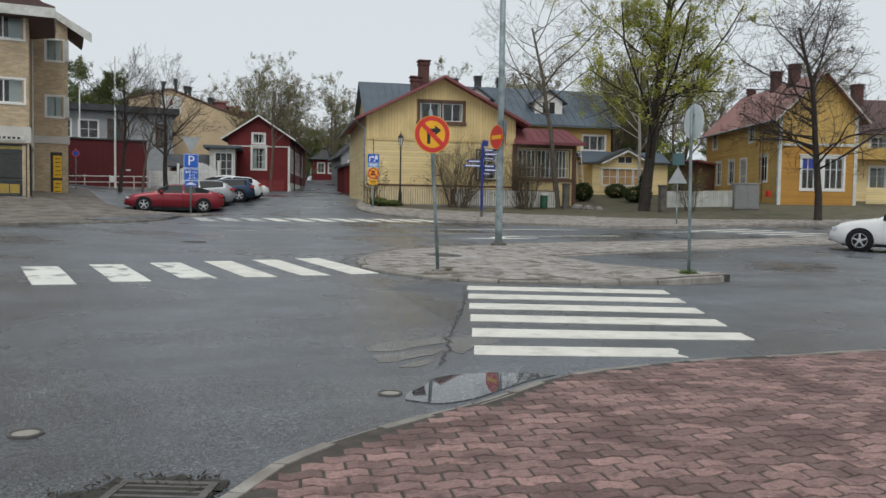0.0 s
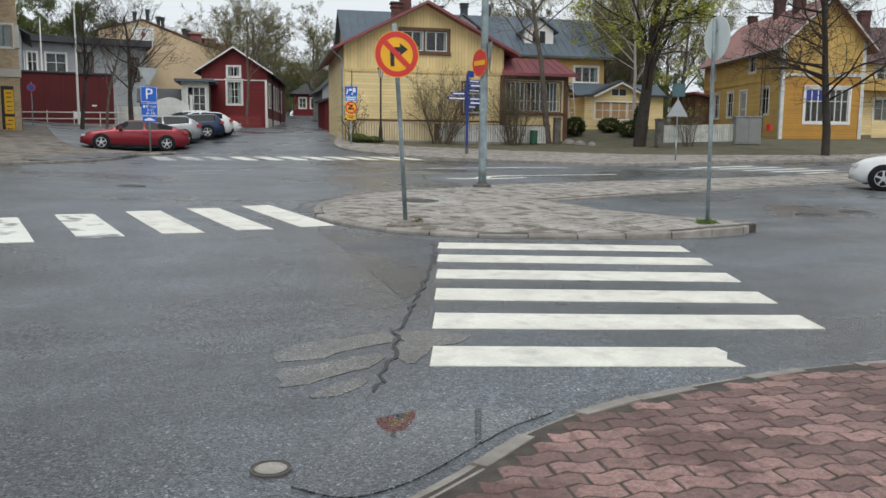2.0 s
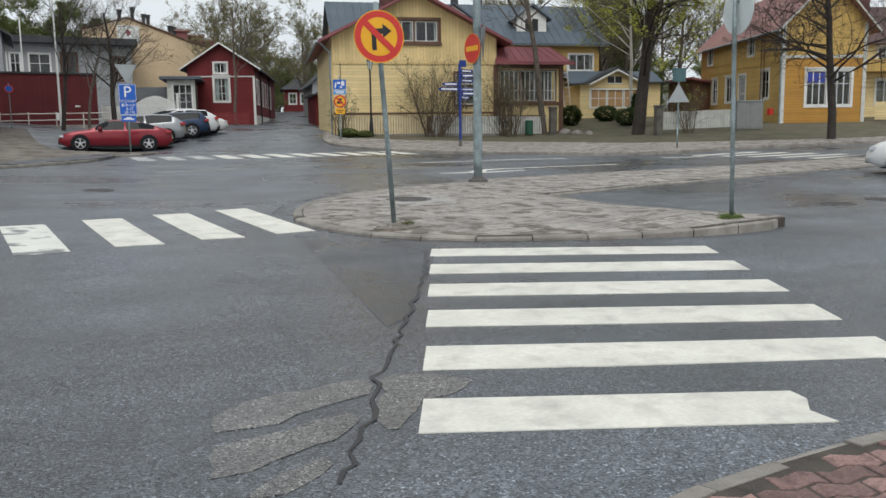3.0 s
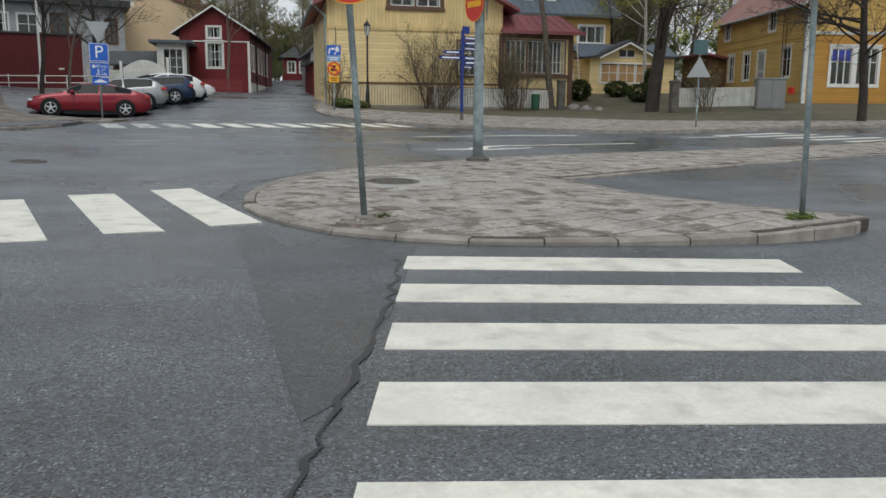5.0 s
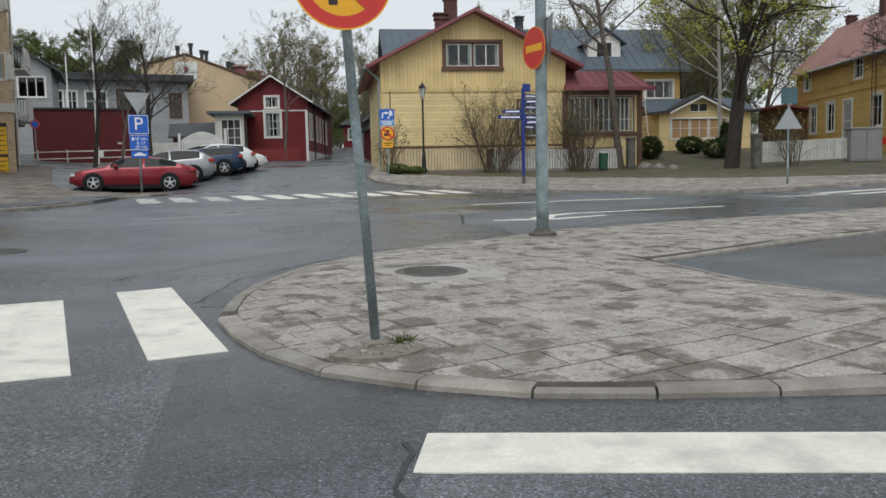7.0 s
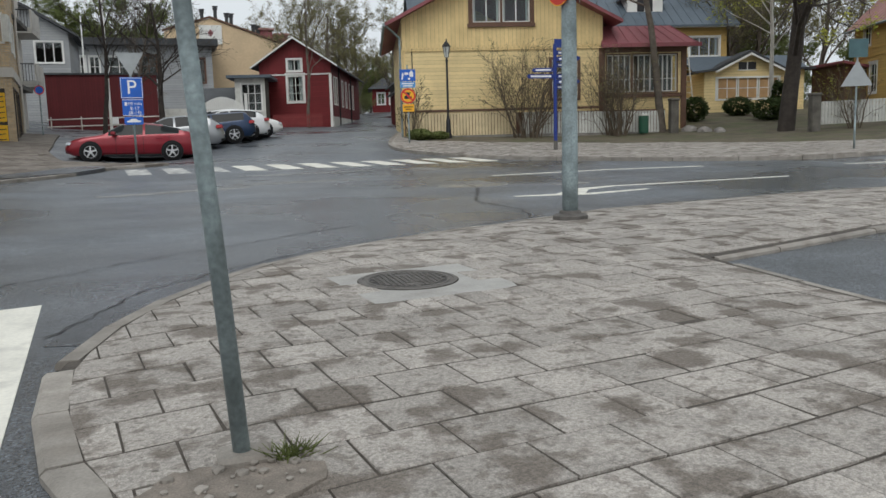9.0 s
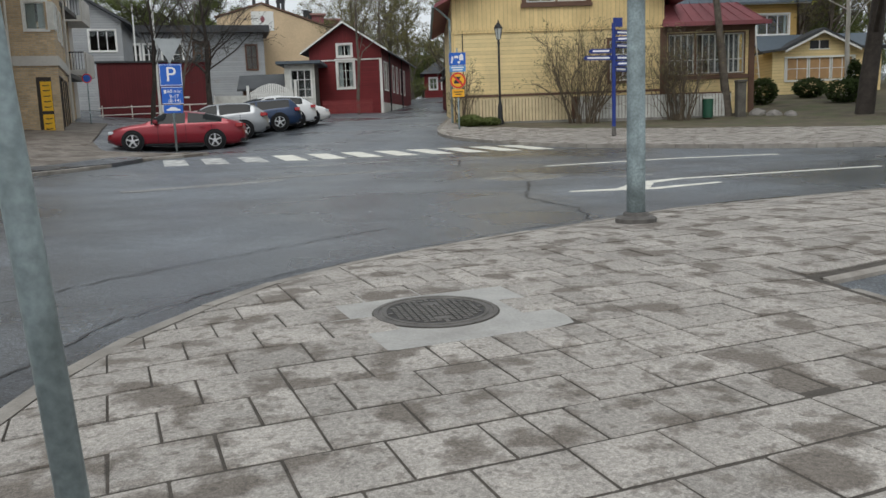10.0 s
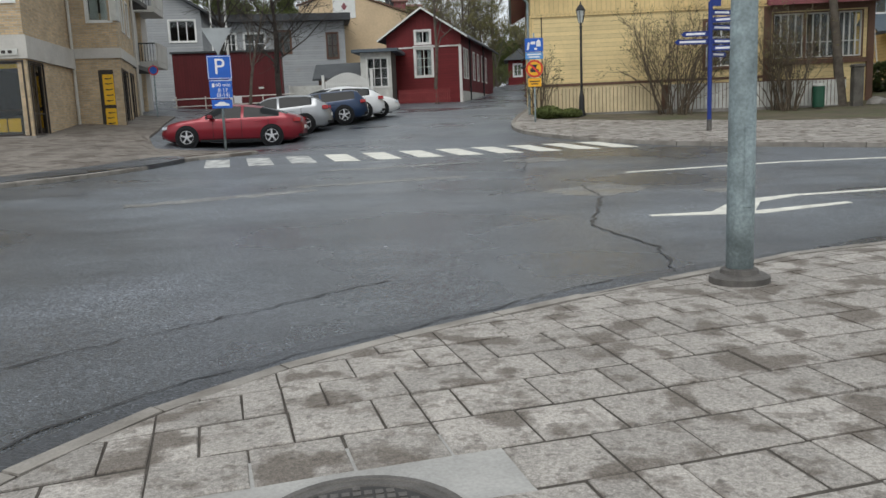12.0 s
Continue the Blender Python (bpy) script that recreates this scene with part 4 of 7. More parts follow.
M_BLIND = mat("tan_window_shutter", (0.44, 0.27, 0.13), 0.8, var=0.12, scale=3)
for k in range(3):
    s = part("shutter", boxes((.84 + k * 1.28, 2.02 + k * 1.28, .06, .09, .86, 1.96)), M_BLIND, oy, "tan shuttered window")
    part("sash_bar", boxes((.82 + k * 1.28, .88 + k * 1.28, .02, .06, .82, 2.0), (1.98 + k * 1.28, 2.06 + k * 1.28, .02, .06, .82, 2.0), (1.41 + k * 1.28, 1.45 + k * 1.28, .03, .06, .86, 1.96), (.86 + k * 1.28, 2.0 + k * 1.28, .03, .06, 1.4, 1.44)), M_WHITE, s)
part("window_casing", boxes((.68, 4.7, -.05, 0, 2.0, 2.1), (.68, 4.7, -.06, 0, .7, .8), (.68, .78, -.05, 0, .8, 2.0), (4.6, 4.7, -.05, 0, .8, 2.0)), M_WHITE, oy)
part("attic_pane", boxes((2.1, 3.2, .05, .06, 2.5, 2.95)), M_BLACK, oy)
part("attic_bar", boxes((2.62, 2.68, .0, .04, 2.5, 2.95), (2.05, 3.25, -.03, .03, 2.44, 2.5)), M_WHITE, oy)
bm = bmesh.new()
prism(bm, [(-.7, 2.3), (.6, 2.44), (2.7, 3.45), (4.8, 2.44), (6.7, 2.44), (6.7, 2.56), (4.85, 2.56), (2.7, 3.62), (.5, 2.56), (-.7, 2.42)], -.4, 1.2)
part("front_roof", bm, M_DARKROOF, oy)
bm = bmesh.new()
prism(bm, [(.55, 2.3), (2.7, 3.33), (4.85, 2.3), (4.85, 2.42), (2.7, 3.45), (.55, 2.42)], -.43, -.402)
part("bargeboard", bm, M_WHITE, oy)
bm = bmesh.new()
for y0, y1, z0, z1 in ((.3, 2.2, 2.5, 3.5), (4.4, 2.2, 2.4, 3.5)):
    v = [bm.verts.new(p) for p in ((-.6, y0, z0), (6.7, y0, z0), (6.7, y1, z1), (-.6, y1, z1), (-.6, y0, z0 - .1), (6.7, y0, z0 - .1), (6.7, y1, z1 - .1), (-.6, y1, z1 - .1))]
    for f in ((0, 1, 2, 3), (7, 6, 5, 4), (0, 4, 5, 1), (2, 6, 7, 3), (0, 3, 7, 4), (1, 5, 6, 2)):
        bm.faces.new([v[k] for k in f])
part("main_roof", bm, M_GREYROOF, oy)

# ---- ochre house on the right ----
rh = thing("ochre_house", pose(44.4, 41.1, 1.82, 0, 0, -23), "two-storey ochre wooden house with faded red roof", "house")
wall(rh, [(0, -.6), (5.3, -.6), (5.3, 4.12), (0, 4.12)], [(1.62, 2.85, 1.25, 3.3), (3.15, 4.4, 1.25, 3.3)], M_ORANGE)
wall(rh, [(0, 4.12), (5.3, 4.12), (5.3, 6.3), (2.8, 8.9), (0, 6.2)], [], M_OCHRE_V, pose(0, -.02, 0), .22)
wall(rh, [(0, -.6), (13, -.6), (13, 6.2), (0, 6.2)], [(10.4, 11.5, 1.8, 3.5), (7.0, 8.0, 1.2, 3.5), (4.7, 5.7, 1.8, 3.5), (2.2, 3.1, 1.8, 3.5), (8.3, 9.2, 4.7, 5.9), (1.2, 2.1, 4.7, 5.9)], M_OCHRE, pose(0, 13.2, 0, 0, 0, -90))
wall(rh, [(0, -.6), (13, -.6), (13, 6.2), (0, 6.2)], [], M_OCHRE, pose(5.3, .2, 0, 0, 0, 90))
wall(rh, [(0, -.6), (5.3, -.6), (5.3, 6.2), (2.8, 8.8), (0, 6.2)], [], M_OCHRE, pose(0, 13.2, 0))
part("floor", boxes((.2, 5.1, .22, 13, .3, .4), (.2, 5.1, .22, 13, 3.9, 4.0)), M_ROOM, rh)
SIDE = pose(0, 13.2, 0, 0, 0, -90)
M_BLUEGLASS = mat("cobalt_glass_strip", (0.03, 0.05, 0.32), 0.2, var=0.1, scale=4)
for xx, ww in ((1.62, 1.23), (3.15, 1.25)):
    w = window(rh, xx, 1.25, ww, 2.05, 3, (.63, .37), .16, None, None, None, 0, .08)
    if xx < 2:
        part("blue_light", boxes((.06, ww - .06, .05, .06, 1.36, 1.98)), M_BLUEGLASS, w, "cobalt blue upper panes")
for xx, zz, ww, hh in ((10.4, 1.8, 1.1, 1.7), (4.7, 1.8, 1.0, 1.7), (2.2, 1.8, .9, 1.7), (8.3, 4.7, .9, 1.2), (1.2, 4.7, .9, 1.2)):
    window(rh, xx, zz, ww, hh, 2, (.6, .4), .12, None, None, SIDE, .15, .05)
dr = part("door", boxes((7.0, 8.0, .05, .1, 1.2, 3.5)), M_WHITE_DIRTY, rh, "pale panelled house door")
dr.matrix_basis = SIDE
part("door_panel", boxes((7.12, 7.88, .03, .05, 1.35, 2.2), (7.12, 7.88, .03, .05, 2.35, 3.35)), M_GREYBOARD, dr)
part("door_casing", boxes((6.86, 7.0, -.04, .03, 1.1, 3.6), (8.0, 8.14, -.04, .03, 1.1, 3.6), (7.0, 8.0, -.04, .03, 3.5, 3.62)), M_WHITE, dr)
part("belt_board", boxes((-.03, 5.33, -.07, -.021, 4.08, 4.26)), M_WHITE_DIRTY, rh)
b = part("belt_board", boxes((0, 13, -.05, -.001, 3.95, 4.05), (0, 13, -.05, -.001, 4.45, 4.5)), M_OCHRE_V, rh)
b.matrix_basis = SIDE
part("corner_board", boxes((-.03, .2, -.05, -.021, -.2, 6.2)), M_WHITE_DIRTY, rh)
part("corner_board", boxes((5.1, 5.33, -.05, -.021, -.2, 6.2)), M_WHITE_DIRTY, rh)
part("plinth", boxes((-.05, 5.35, -.08, -.001, -.6, .15)), M_STONE, rh)
gable_roof(rh, 0, 5.3, -.6, 13.6, 6.15, 8.9, .55, .12, M_PINKROOF, .6, M_WHITE_DIRTY, xm=2.8)
chimney(rh, 2.5, 3.5, 8.2, 10.0, .62, M_CHIM)
chimney(rh, 2.6, 6.6, 8.2, 10.0, .62, M_CHIM)
chimney(rh, 3.0, 12.0, 8.2, 9.5, .5, M_CHIM)
bm = bmesh.new()
tube(bm, (-.55, -.55, 5.7), (-.55, 13.5, 5.7), .07)
tube(bm, (-.1, -.1, 5.5), (-.1, -.1, 0), .06)
tube(bm, (-.5, -.1, 5.65), (-.1, -.1, 5.3), .06)
part("gutter_pipe", bm, M_GALV, rh, "grey metal gutter and downpipe")
bm = bmesh.new()
for s in (0, .45):
    tube(bm, (-.12, 2.2 + s, .3), (-.12, 2.2 + s, 7), .025, n=6)
for k in range(20):
    tube(bm, (-.12, 2.2, .6 + k * .3), (-.12, 2.65, .6 + k * .3), .015, n=5)
part("wall_ladder", bm, M_BROWN, rh, "thin dark fire ladder on the wall")
# paler wing to its right and a second house
rw = thing("pale_yellow_house", pose(50.8, 42.0, 1.92, 0, 0, -23), "pale yellow wooden house with dark red roof", "house")
wall(rw, [(0, -.6), (14, -.6), (14, 5.6), (0, 5.6)], [(.9, 2.1, 1.4, 3.0), (4, 5.2, 1.4, 3.0), (.9, 2.3, 4.2, 5.2), (4, 5.2, 4.2, 5.2)], M_YELLOW, pose(0, 2.5, 0))
wall(rw, [(0, -.6), (9, -.6), (9, 5.6), (0, 5.6)], [], M_YELLOW, pose(0, 11.7, 0, 0, 0, -90))
wall(rw, [(0, -.6), (14, -.6), (14, 5.6), (0, 5.6)], [], M_YELLOW, pose(0, 11.7, 0))
part("floor", boxes((.2, 13.8, 2.75, 11.5, 3.3, 3.4)), M_ROOM, rw)
for xx, zz, ww, hh in ((.9, 1.4, 1.2, 1.6), (4, 1.4, 1.2, 1.6), (.9, 4.2, 1.4, 1.0), (4, 4.2, 1.2, 1.0)):
    window(rw, xx, zz, ww, hh, 2, (.6, .4), .14, None, None, Matrix.Translation((0, 2.5, 0)), .15)
part("balcony", boxes((-.1, 6, 1.2, 2.45, 3.5, 3.75), (-.1, 6, 1.2, 1.28, 3.75, 4.3)), M_OCHRE_V, rw, "ochre boarded first-floor balcony")
bm = bmesh.new()
v = [bm.verts.new(p) for p in ((-.6, 1.9, 5.4), (14.6, 1.9, 5.4), (14.6, 12.3, 5.4), (-.6, 12.3, 5.4), (3.0, 7.1, 8.6), (14.6, 7.1, 8.6))]
for f in ((0, 1, 5, 4), (1, 2, 5), (2, 3, 4, 5), (3, 0, 4), (0, 3, 2, 1)):
    bm.faces.new([v[k] for k in f])
part("roof", bm, M_TILEROOF, rw)
chimney(rw, 5, 6.5, 7.5, 9.6, .7, M_CHIM)

# ---- red wooden house by the side street ----
re = thing("red_house", pose(14.75, 75.87, 2.6, 0, 0, -20), "dark red wooden house with white corner boards", "house")
wall(re, [(0, -.8), (5.48, -.8), (5.48, 4.1), (0, 4.1)], [(2.15, 3.3, 2.1, 3.95)], M_RED)
wall(re, [(0, 4.1), (5.48, 4.1), (5.48, 5.0), (2.7, 6.75), (0, 5.0)], [(2.2, 3.2, 4.4, 5.2)], M_RED_V, pose(0, -.02, 0), .22)
RS = pose(5.48, .2, 0, 0, 0, 90)
wall(re, [(0, -.8), (17, -.8), (17, 5.0), (0, 5.0)], [(.7, 1.5, 1.9, 3.9), (1.9, 2.7, 1.9, 3.9), (5.2, 6.0, 1.9, 3.9), (7.4, 8.2, 1.9, 3.9), (9.8, 10.6, 1.9, 3.9), (12, 12.8, 1.9, 3.9)], M_RED_V, RS)
wall(re, [(0, -.8), (17, -.8), (17, 5.0), (0, 5.0)], [], M_RED_V, pose(0, 17.2, 0, 0, 0, -90))
wall(re, [(0, -.8), (5.48, -.8), (5.48, 5), (2.7, 6.7), (0, 5)], [], M_RED_V, pose(0, 17.2, 0))
part("floor", boxes((.2, 5.28, .25, 17, .8, .9)), M_ROOM, re)
window(re, 2.15, 2.1, 1.15, 1.85, 2, (.33, .33, .34), .16, M_WHITE_DIRTY, None, None, .3, .1)
window(re, 2.2, 4.4, 1.0, .8, 2, (1,), .14, None, None, Matrix.Translation((0, -.02, 0)), .3)
for xx in (.7, 1.9, 5.2, 7.4, 9.8, 12):
    window(re, xx, 1.9, .8, 2.0, 2, (.5, .5), .1, M_WHITE_DIRTY, None, RS, .3)
p = part("plinth", boxes((0, 17, -.06, -.001, -.8, .9)), M_WHITE_DIRTY, re)
p.matrix_basis = RS
part("belt_board", boxes((0, 5.48, -.06, -.021, 4.05, 4.15)), M_WHITE_DIRTY, re)
part("corner_board", boxes((-.02, .15, -.05, -.001, -.3, 4.05)), M_WHITE, re)
part("corner_board", boxes((5.3, 5.5, -.05, -.001, -.3, 4.05)), M_WHITE, re)
gable_roof(re, 0, 5.48, -.55, 17.5, 4.95, 6.75, .55, .1, M_DARKROOF, 0, M_WHITE)
bm = bmesh.new()
for yy in (3.4, 10.5):
    tube(bm, (5.58, yy, -.3), (5.58, yy, 4.8), .06, n=8)
tube(bm, (6.0, -.5, 4.6), (6.0, 17.4, 4.6), .07, n=8)
part("gutter_pipe", bm, M_BLACK, re, "black gutter and downpipes")
# white glazed vestibule at its side
ve = thing("vestibule", pose(12.55, 72.2, 2.9, 0, 0, -14), "white glazed entrance vestibule with flat roof", "vestibule")
wall(ve, [(0, -.6), (2.1, -.6), (2.1, 3.3), (0, 3.3)], [(.45, 1.85, 1.0, 2.9)], M_WHITE_DIRTY)
wall(ve, [(0, -.6), (4.5, -.6), (4.5, 3.3), (0, 3.3)], [], M_WHITE_DIRTY, pose(0, 4.7, 0, 0, 0, -90))
window(ve, .45, 1.0, 1.4, 1.9, 3, (.3, .35, .35), .08)
part("roof", boxes((-.5, 2.6, -.5, 4.8, 3.3, 3.5)), M_GREYROOF, ve)
part("inner_wall", boxes((.2, 2.0, 2.2, 2.4, -.6, 3.3), (2.0, 2.1, .2, 2.4, -.6, 3.3), (.2, 2.0, .2, 2.2, .1, .2)), M_ROOM, ve)
# low red pickets at its foot
M_PICKET = mat("bright_falu_red_paint", (.21, .03, .03), .7, var=.15, scale=3)
rfn = thing("red_fence", pose(14.9, 70.4, 2.55, 0, 0, -20), "low dark red picket fence before the red house", "fence")
s0 = part("slat", boxes((0, .08, 0, .03, .1, 1.0)), M_PICKET, rfn)
for k in range(1, 26):
    share("slat", s0.data, rfn, pose(k * .135, 0, 0))
part("rail", boxes((0, 3.5, .03, .07, .3, .38), (0, 3.5, .03, .07, .75, .83)), M_PICKET, rfn)

# ---- brick apartment house with shop ----
bh = thing("brick_house", pose(0, 0, 1.58), "pale brick apartment house with shop windows and balconies", "apartment building")
H1 = 8.6
wall(bh, [(-9, -1.2), (-.15, -1.2), (-.15, H1), (-9, H1)], [(-2.6, -.3, .05, 2.45), (-2.9, -.35, 4.4, 5.5), (-2.9, -.35, 7.35, 8.4), (-7, -4.5, 4.4, 5.5), (-7, -4.5, 7.35, 8.4), (-7, -3.5, .05, 2.45)], M_BRICK, pose(0, 44.5, 0), .3)
wall(bh, [(0, -1.2), (5.8, -1.2), (5.8, H1), (0, H1)], [(.15, 1.6, .05, 2.45)], M_BRICK, pose(-.15, 44.52, 0, 0, 0, 91), .3)
wall(bh, [(-.6, -1.2), (1.56, -1.2), (1.56, 9.6), (-.6, 9.6)], [(.68, 1.42, .1, 2.5), (.5, 1.35, 4.4, 5.5), (.5, 1.35, 7.4, 8.5)], M_BRICK, pose(0, 50.3, 0), .3)
wall(bh, [(0, -1.2), (5.8, -1.2), (5.8, 9.6), (0, 9.6)], [(.15, 2.2, .1, 2.5), (3.2, 4.4, 0, 2.5), (1.8, 2.6, 4.2, 5.6), (3.6, 4.4, 4.2, 5.6)], M_BRICK, pose(1.56, 50.32, 0, 0, 0, 95.5), .3)
wall(bh, [(0, -1.2), (5.5, -1.2), (5.5, 9.6), (0, 9.6)], [(.4, 1.2, .1, 2.4), (2.2, 3.0, .1, 2.4)], M_CONC, pose(.75, 56.2, 0, 0, 0, 96), .3)
wall(bh, [(-9, -1.2), (.3, -1.2), (.3, H1), (-9, H1)], [], M_BRICK, pose(0, 62, 0), .3)
wall(bh, [(0, -1.2), (18, -1.2), (18, H1), (0, H1)], [], M_BRICK, pose(-9, 62, 0, 0, 0, -90), .3)
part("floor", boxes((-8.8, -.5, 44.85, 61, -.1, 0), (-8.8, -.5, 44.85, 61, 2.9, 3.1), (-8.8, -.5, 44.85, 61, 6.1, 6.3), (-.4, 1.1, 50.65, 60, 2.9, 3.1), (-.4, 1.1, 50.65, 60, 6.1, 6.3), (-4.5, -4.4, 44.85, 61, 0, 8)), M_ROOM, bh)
part("concrete_band", boxes((-9, -.07, 44.42, 44.5, 2.55, 3.3), (-.24, -.1, 44.5, 50.2, 2.55, 3.3), (-.25, 1.64, 50.22, 50.3, 2.95, 3.35)), M_CONC, bh)
for nm, mt, z0, z1 in (("concrete_band", M_CONC, 2.95, 3.35), ("plinth", M_STONE, -1.2, .06)):
    o = part(nm, boxes((0, 5.8, -.08, -.001, z0, z1)), mt, bh)
    o.matrix_basis = pose(1.56, 50.32, 0, 0, 0, 95.5)
part("plinth", boxes((-9, -.08, 44.4, 44.5, -1.2, .03), (-.15, -.06, 44.5, 50.2, -1.2, .03), (-.25, 1.66, 50.2, 50.3, -1.2, .08)), M_STONE, bh)
M_SHOPFRAME = mat("dark_brown_shop_frame", (0.03, 0.022, 0.018), 0.5, var=0.2, scale=3)
M_ADYELLOW = mat("yellow_poster", (0.80, 0.46, 0.02), 0.6, var=0.06, scale=3)
window(bh, -2.6, .05, 2.3, 2.4, 2, (.35, .65), .05, M_SHOPFRAME, M_SHOPFRAME, pose(0, 44.5, 0))
window(bh, .15, .05, 1.45, 2.4, 2, (.3, .7), .05, M_SHOPFRAME, M_SHOPFRAME, pose(-.15, 44.52, 0, 0, 0, 90))
window(bh, -7, .05, 3.5, 2.4, 3, (.35, .65), .05, M_SHOPFRAME, M_SHOPFRAME, pose(0, 44.5, 0))
for xx in (-1.42, -.98, -2.0, -2.5):
    part("window_poster", boxes((xx, xx + .4, 44.62, 44.63, .18, .62)), M_ADYELLOW, bh, "yellow poster in the shop window")
part("window_poster", boxes((-2.5, -.4, 44.62, 44.63, 2.25, 2.4)), M_ADYELLOW, bh, "yellow strip in the shop window")
part("shop_sign", boxes((-2.4, -.35, 44.38, 44.42, 2.66, 2.86)), M_WHITE_DIRTY, bh, "narrow white shop name board")
for k in range(9):
    part("sign_bar", boxes((-2.25 + k * .2, -2.12 + k * .2, 44.372, 44.38, 2.71, 2.81)), M_SHOPFRAME, bh)
for zz in (4.4, 7.35):
    for xx in (-2.9, -7):
        window(bh, xx, zz, 2.55 if xx > -5 else 2.5, 1.08, 3, (1,), .09, None, None, pose(0, 44.5, 0), .25)
for zz in (4.4, 7.4):
    window(bh, .5, zz, .85, 1.1, 1, (1,), .08, None, None, pose(0, 50.3, 0), .45)
    part("bay_return", boxes((1.4, 1.62, 50.22, 50.9, zz, zz + 1.1)), M_WHITE_DIRTY, bh)
S2 = pose(1.56, 50.32, 0, 0, 0, 95.5)
for xx in (1.8, 3.6):
    window(bh, xx, 4.2, .8, 1.4, 1, (1,), .06, None, None, S2)
window(bh, .15, .1, 2.05, 2.4, 4, (1,), .06, M_SHOPFRAME, M_SHOPFRAME, S2)
window(bh, 3.2, 0, 1.2, 2.5, 2, (1,), .06, M_SHOPFRAME, M_SHOPFRAME, S2)
window(bh, .4, .1, .8, 2.3, 1, (1,), .05, M_SHOPFRAME, M_SHOPFRAME, pose(.75, 56.2, 0, 0, 0, 96))
window(bh, 2.2, .1, .8, 2.3, 1, (1,), .05, M_SHOPFRAME, M_SHOPFRAME, pose(.75, 56.2, 0, 0, 0, 96))
ad = part("display_case", boxes((.68, 1.42, 50.33, 50.36, .1, 2.5)), M_SHOPFRAME, bh, "black framed case with yellow posters")
for z0, z1 in ((1.12, 2.32), (.2, .98)):
    pp = part("poster", boxes((.82, 1.24, 50.315, 50.329, z0, z1)), M_ADYELLOW, ad, "yellow poster with rows of black shapes")
rnd = random.Random(5)
for zz in (2.15, 1.95, 1.72, 1.5, 1.28, .8, .6, .38):
    bm = bmesh.new()
    sx = rnd.uniform(-.03, .03)
    prism(bm, [(.89 + sx, zz - .01), (.98 + sx, zz - .03), (1.16 + sx, zz + .0), (1.16 + sx, zz + .035), (1.03 + sx, zz + .01), (.91 + sx, zz + .03)], 50.305, 50.314)
    part("poster_shape", bm, M_BLACK, ad)
M_PIPE = mat("white_downpipe", (0.55, 0.52, 0.47), 0.6, var=0.1, scale=2)
for px, py in ((-.16, 50.1), (1.1, 56.0)):
    bm = bmesh.new()
    tube(bm, (px, py, .1), (px, py, 9), .06)
    tube(bm, (px, py, .1), (px + .12, py - .12, -.15), .06)
    part("downpipe", bm, M_PIPE, bh, "pale downpipe")
# roofs with deep eaves
bm = bmesh.new()
prism(bm, [(-.05, 8.35), (.95, 8.5), (1.0, 8.85), (-9, 11.5), (-9, 8.35)], 43.6, 49.8)
part("roof", bm, M_TILEROOF, bh, "dark brown tile roof with deep boarded eaves")
part("fascia", boxes((-9, 1.02, 43.5, 43.6, 8.3, 8.75)), M_WHITE_DIRTY, bh)
bm = bmesh.new()
prism(bm, [(.9, 9.75), (2.35, 8.7), (2.4, 8.95), (-.4, 10.9), (-6, 10.9), (-6, 9.6)], 49.9, 54)
part("roof", bm, M_TILEROOF, bh)
bm = bmesh.new()
prism(bm, [(1.0, 9.55), (2.75, 8.45), (2.75, 8.95), (1.0, 9.95)], 49.84, 49.9)
part("fascia", bm, M_WHITE_DIRTY, bh)
# balconies on the far side
for zz in (2.9, 5.75):
    bc = part("balcony", boxes((-.4, 1.45, 0, 3.0, 0, .3)), M_CONC, bh, "concrete balcony with dark bar railing")
    bc.matrix_basis = pose(-.3, 61.5, zz + .45)
    part("parapet", boxes((1.37, 1.47, 0, 3.0, .3, 1.25)), M_CONC, bc)
    part("rail", boxes((.3, 1.4, .02, .07, 1.2, 1.26)), M_BLACK, bc)
    bar = part("bar", boxes((.35, .38, .03, .06, .3, 1.2)), M_BLACK, bc)
    for k in range(1, 8):
        share("bar", bar.data, bc, pose(k * .145, 0, 0))
part("back_wall", boxes((-.6, .1, 64.6, 64.9, -1.2, 9.6), (-.2, .1, 60, 64.6, -1.2, 9.6)), M_CONC, bh)

# ---- signs, posts and lamps ----
M_SIGNBLUE = mat("sign_blue", (0.012, 0.11, 0.50), 0.4, var=0.06, scale=4)
M_SIGNLIGHT = mat("sign_light_blue", (0.10, 0.30, 0.62), 0.4, var=0.06, scale=4)
M_SIGNRED = mat("sign_red", (0.62, 0.035, 0.025), 0.4, var=0.06, scale=4)
M_SIGNYEL = mat("sign_orange_yellow", (0.85, 0.42, 0.015), 0.4, var=0.06, scale=4)
M_SIGNWHITE = mat("sign_white", (0.78, 0.78, 0.78), 0.4, var=0.04, scale=4)
M_SIGNBACK = mat("sign_back_grey", (0.36, 0.38, 0.385), 0.5, metal=0.3, var=0.08, scale=4)
M_PALEBACK = mat("pale_sign_back", (0.58, 0.63, 0.63), 0.45, metal=0.1, var=0.06, scale=4)


def disc(bm, r, y0, y1, n=36, cz=0.0, cx=0.0):
    return prism(bm, [(cx + r * math.cos(2 * math.pi * k / n), cz + r * math.sin(2 * math.pi * k / n)) for k in range(n)], y0, y1)


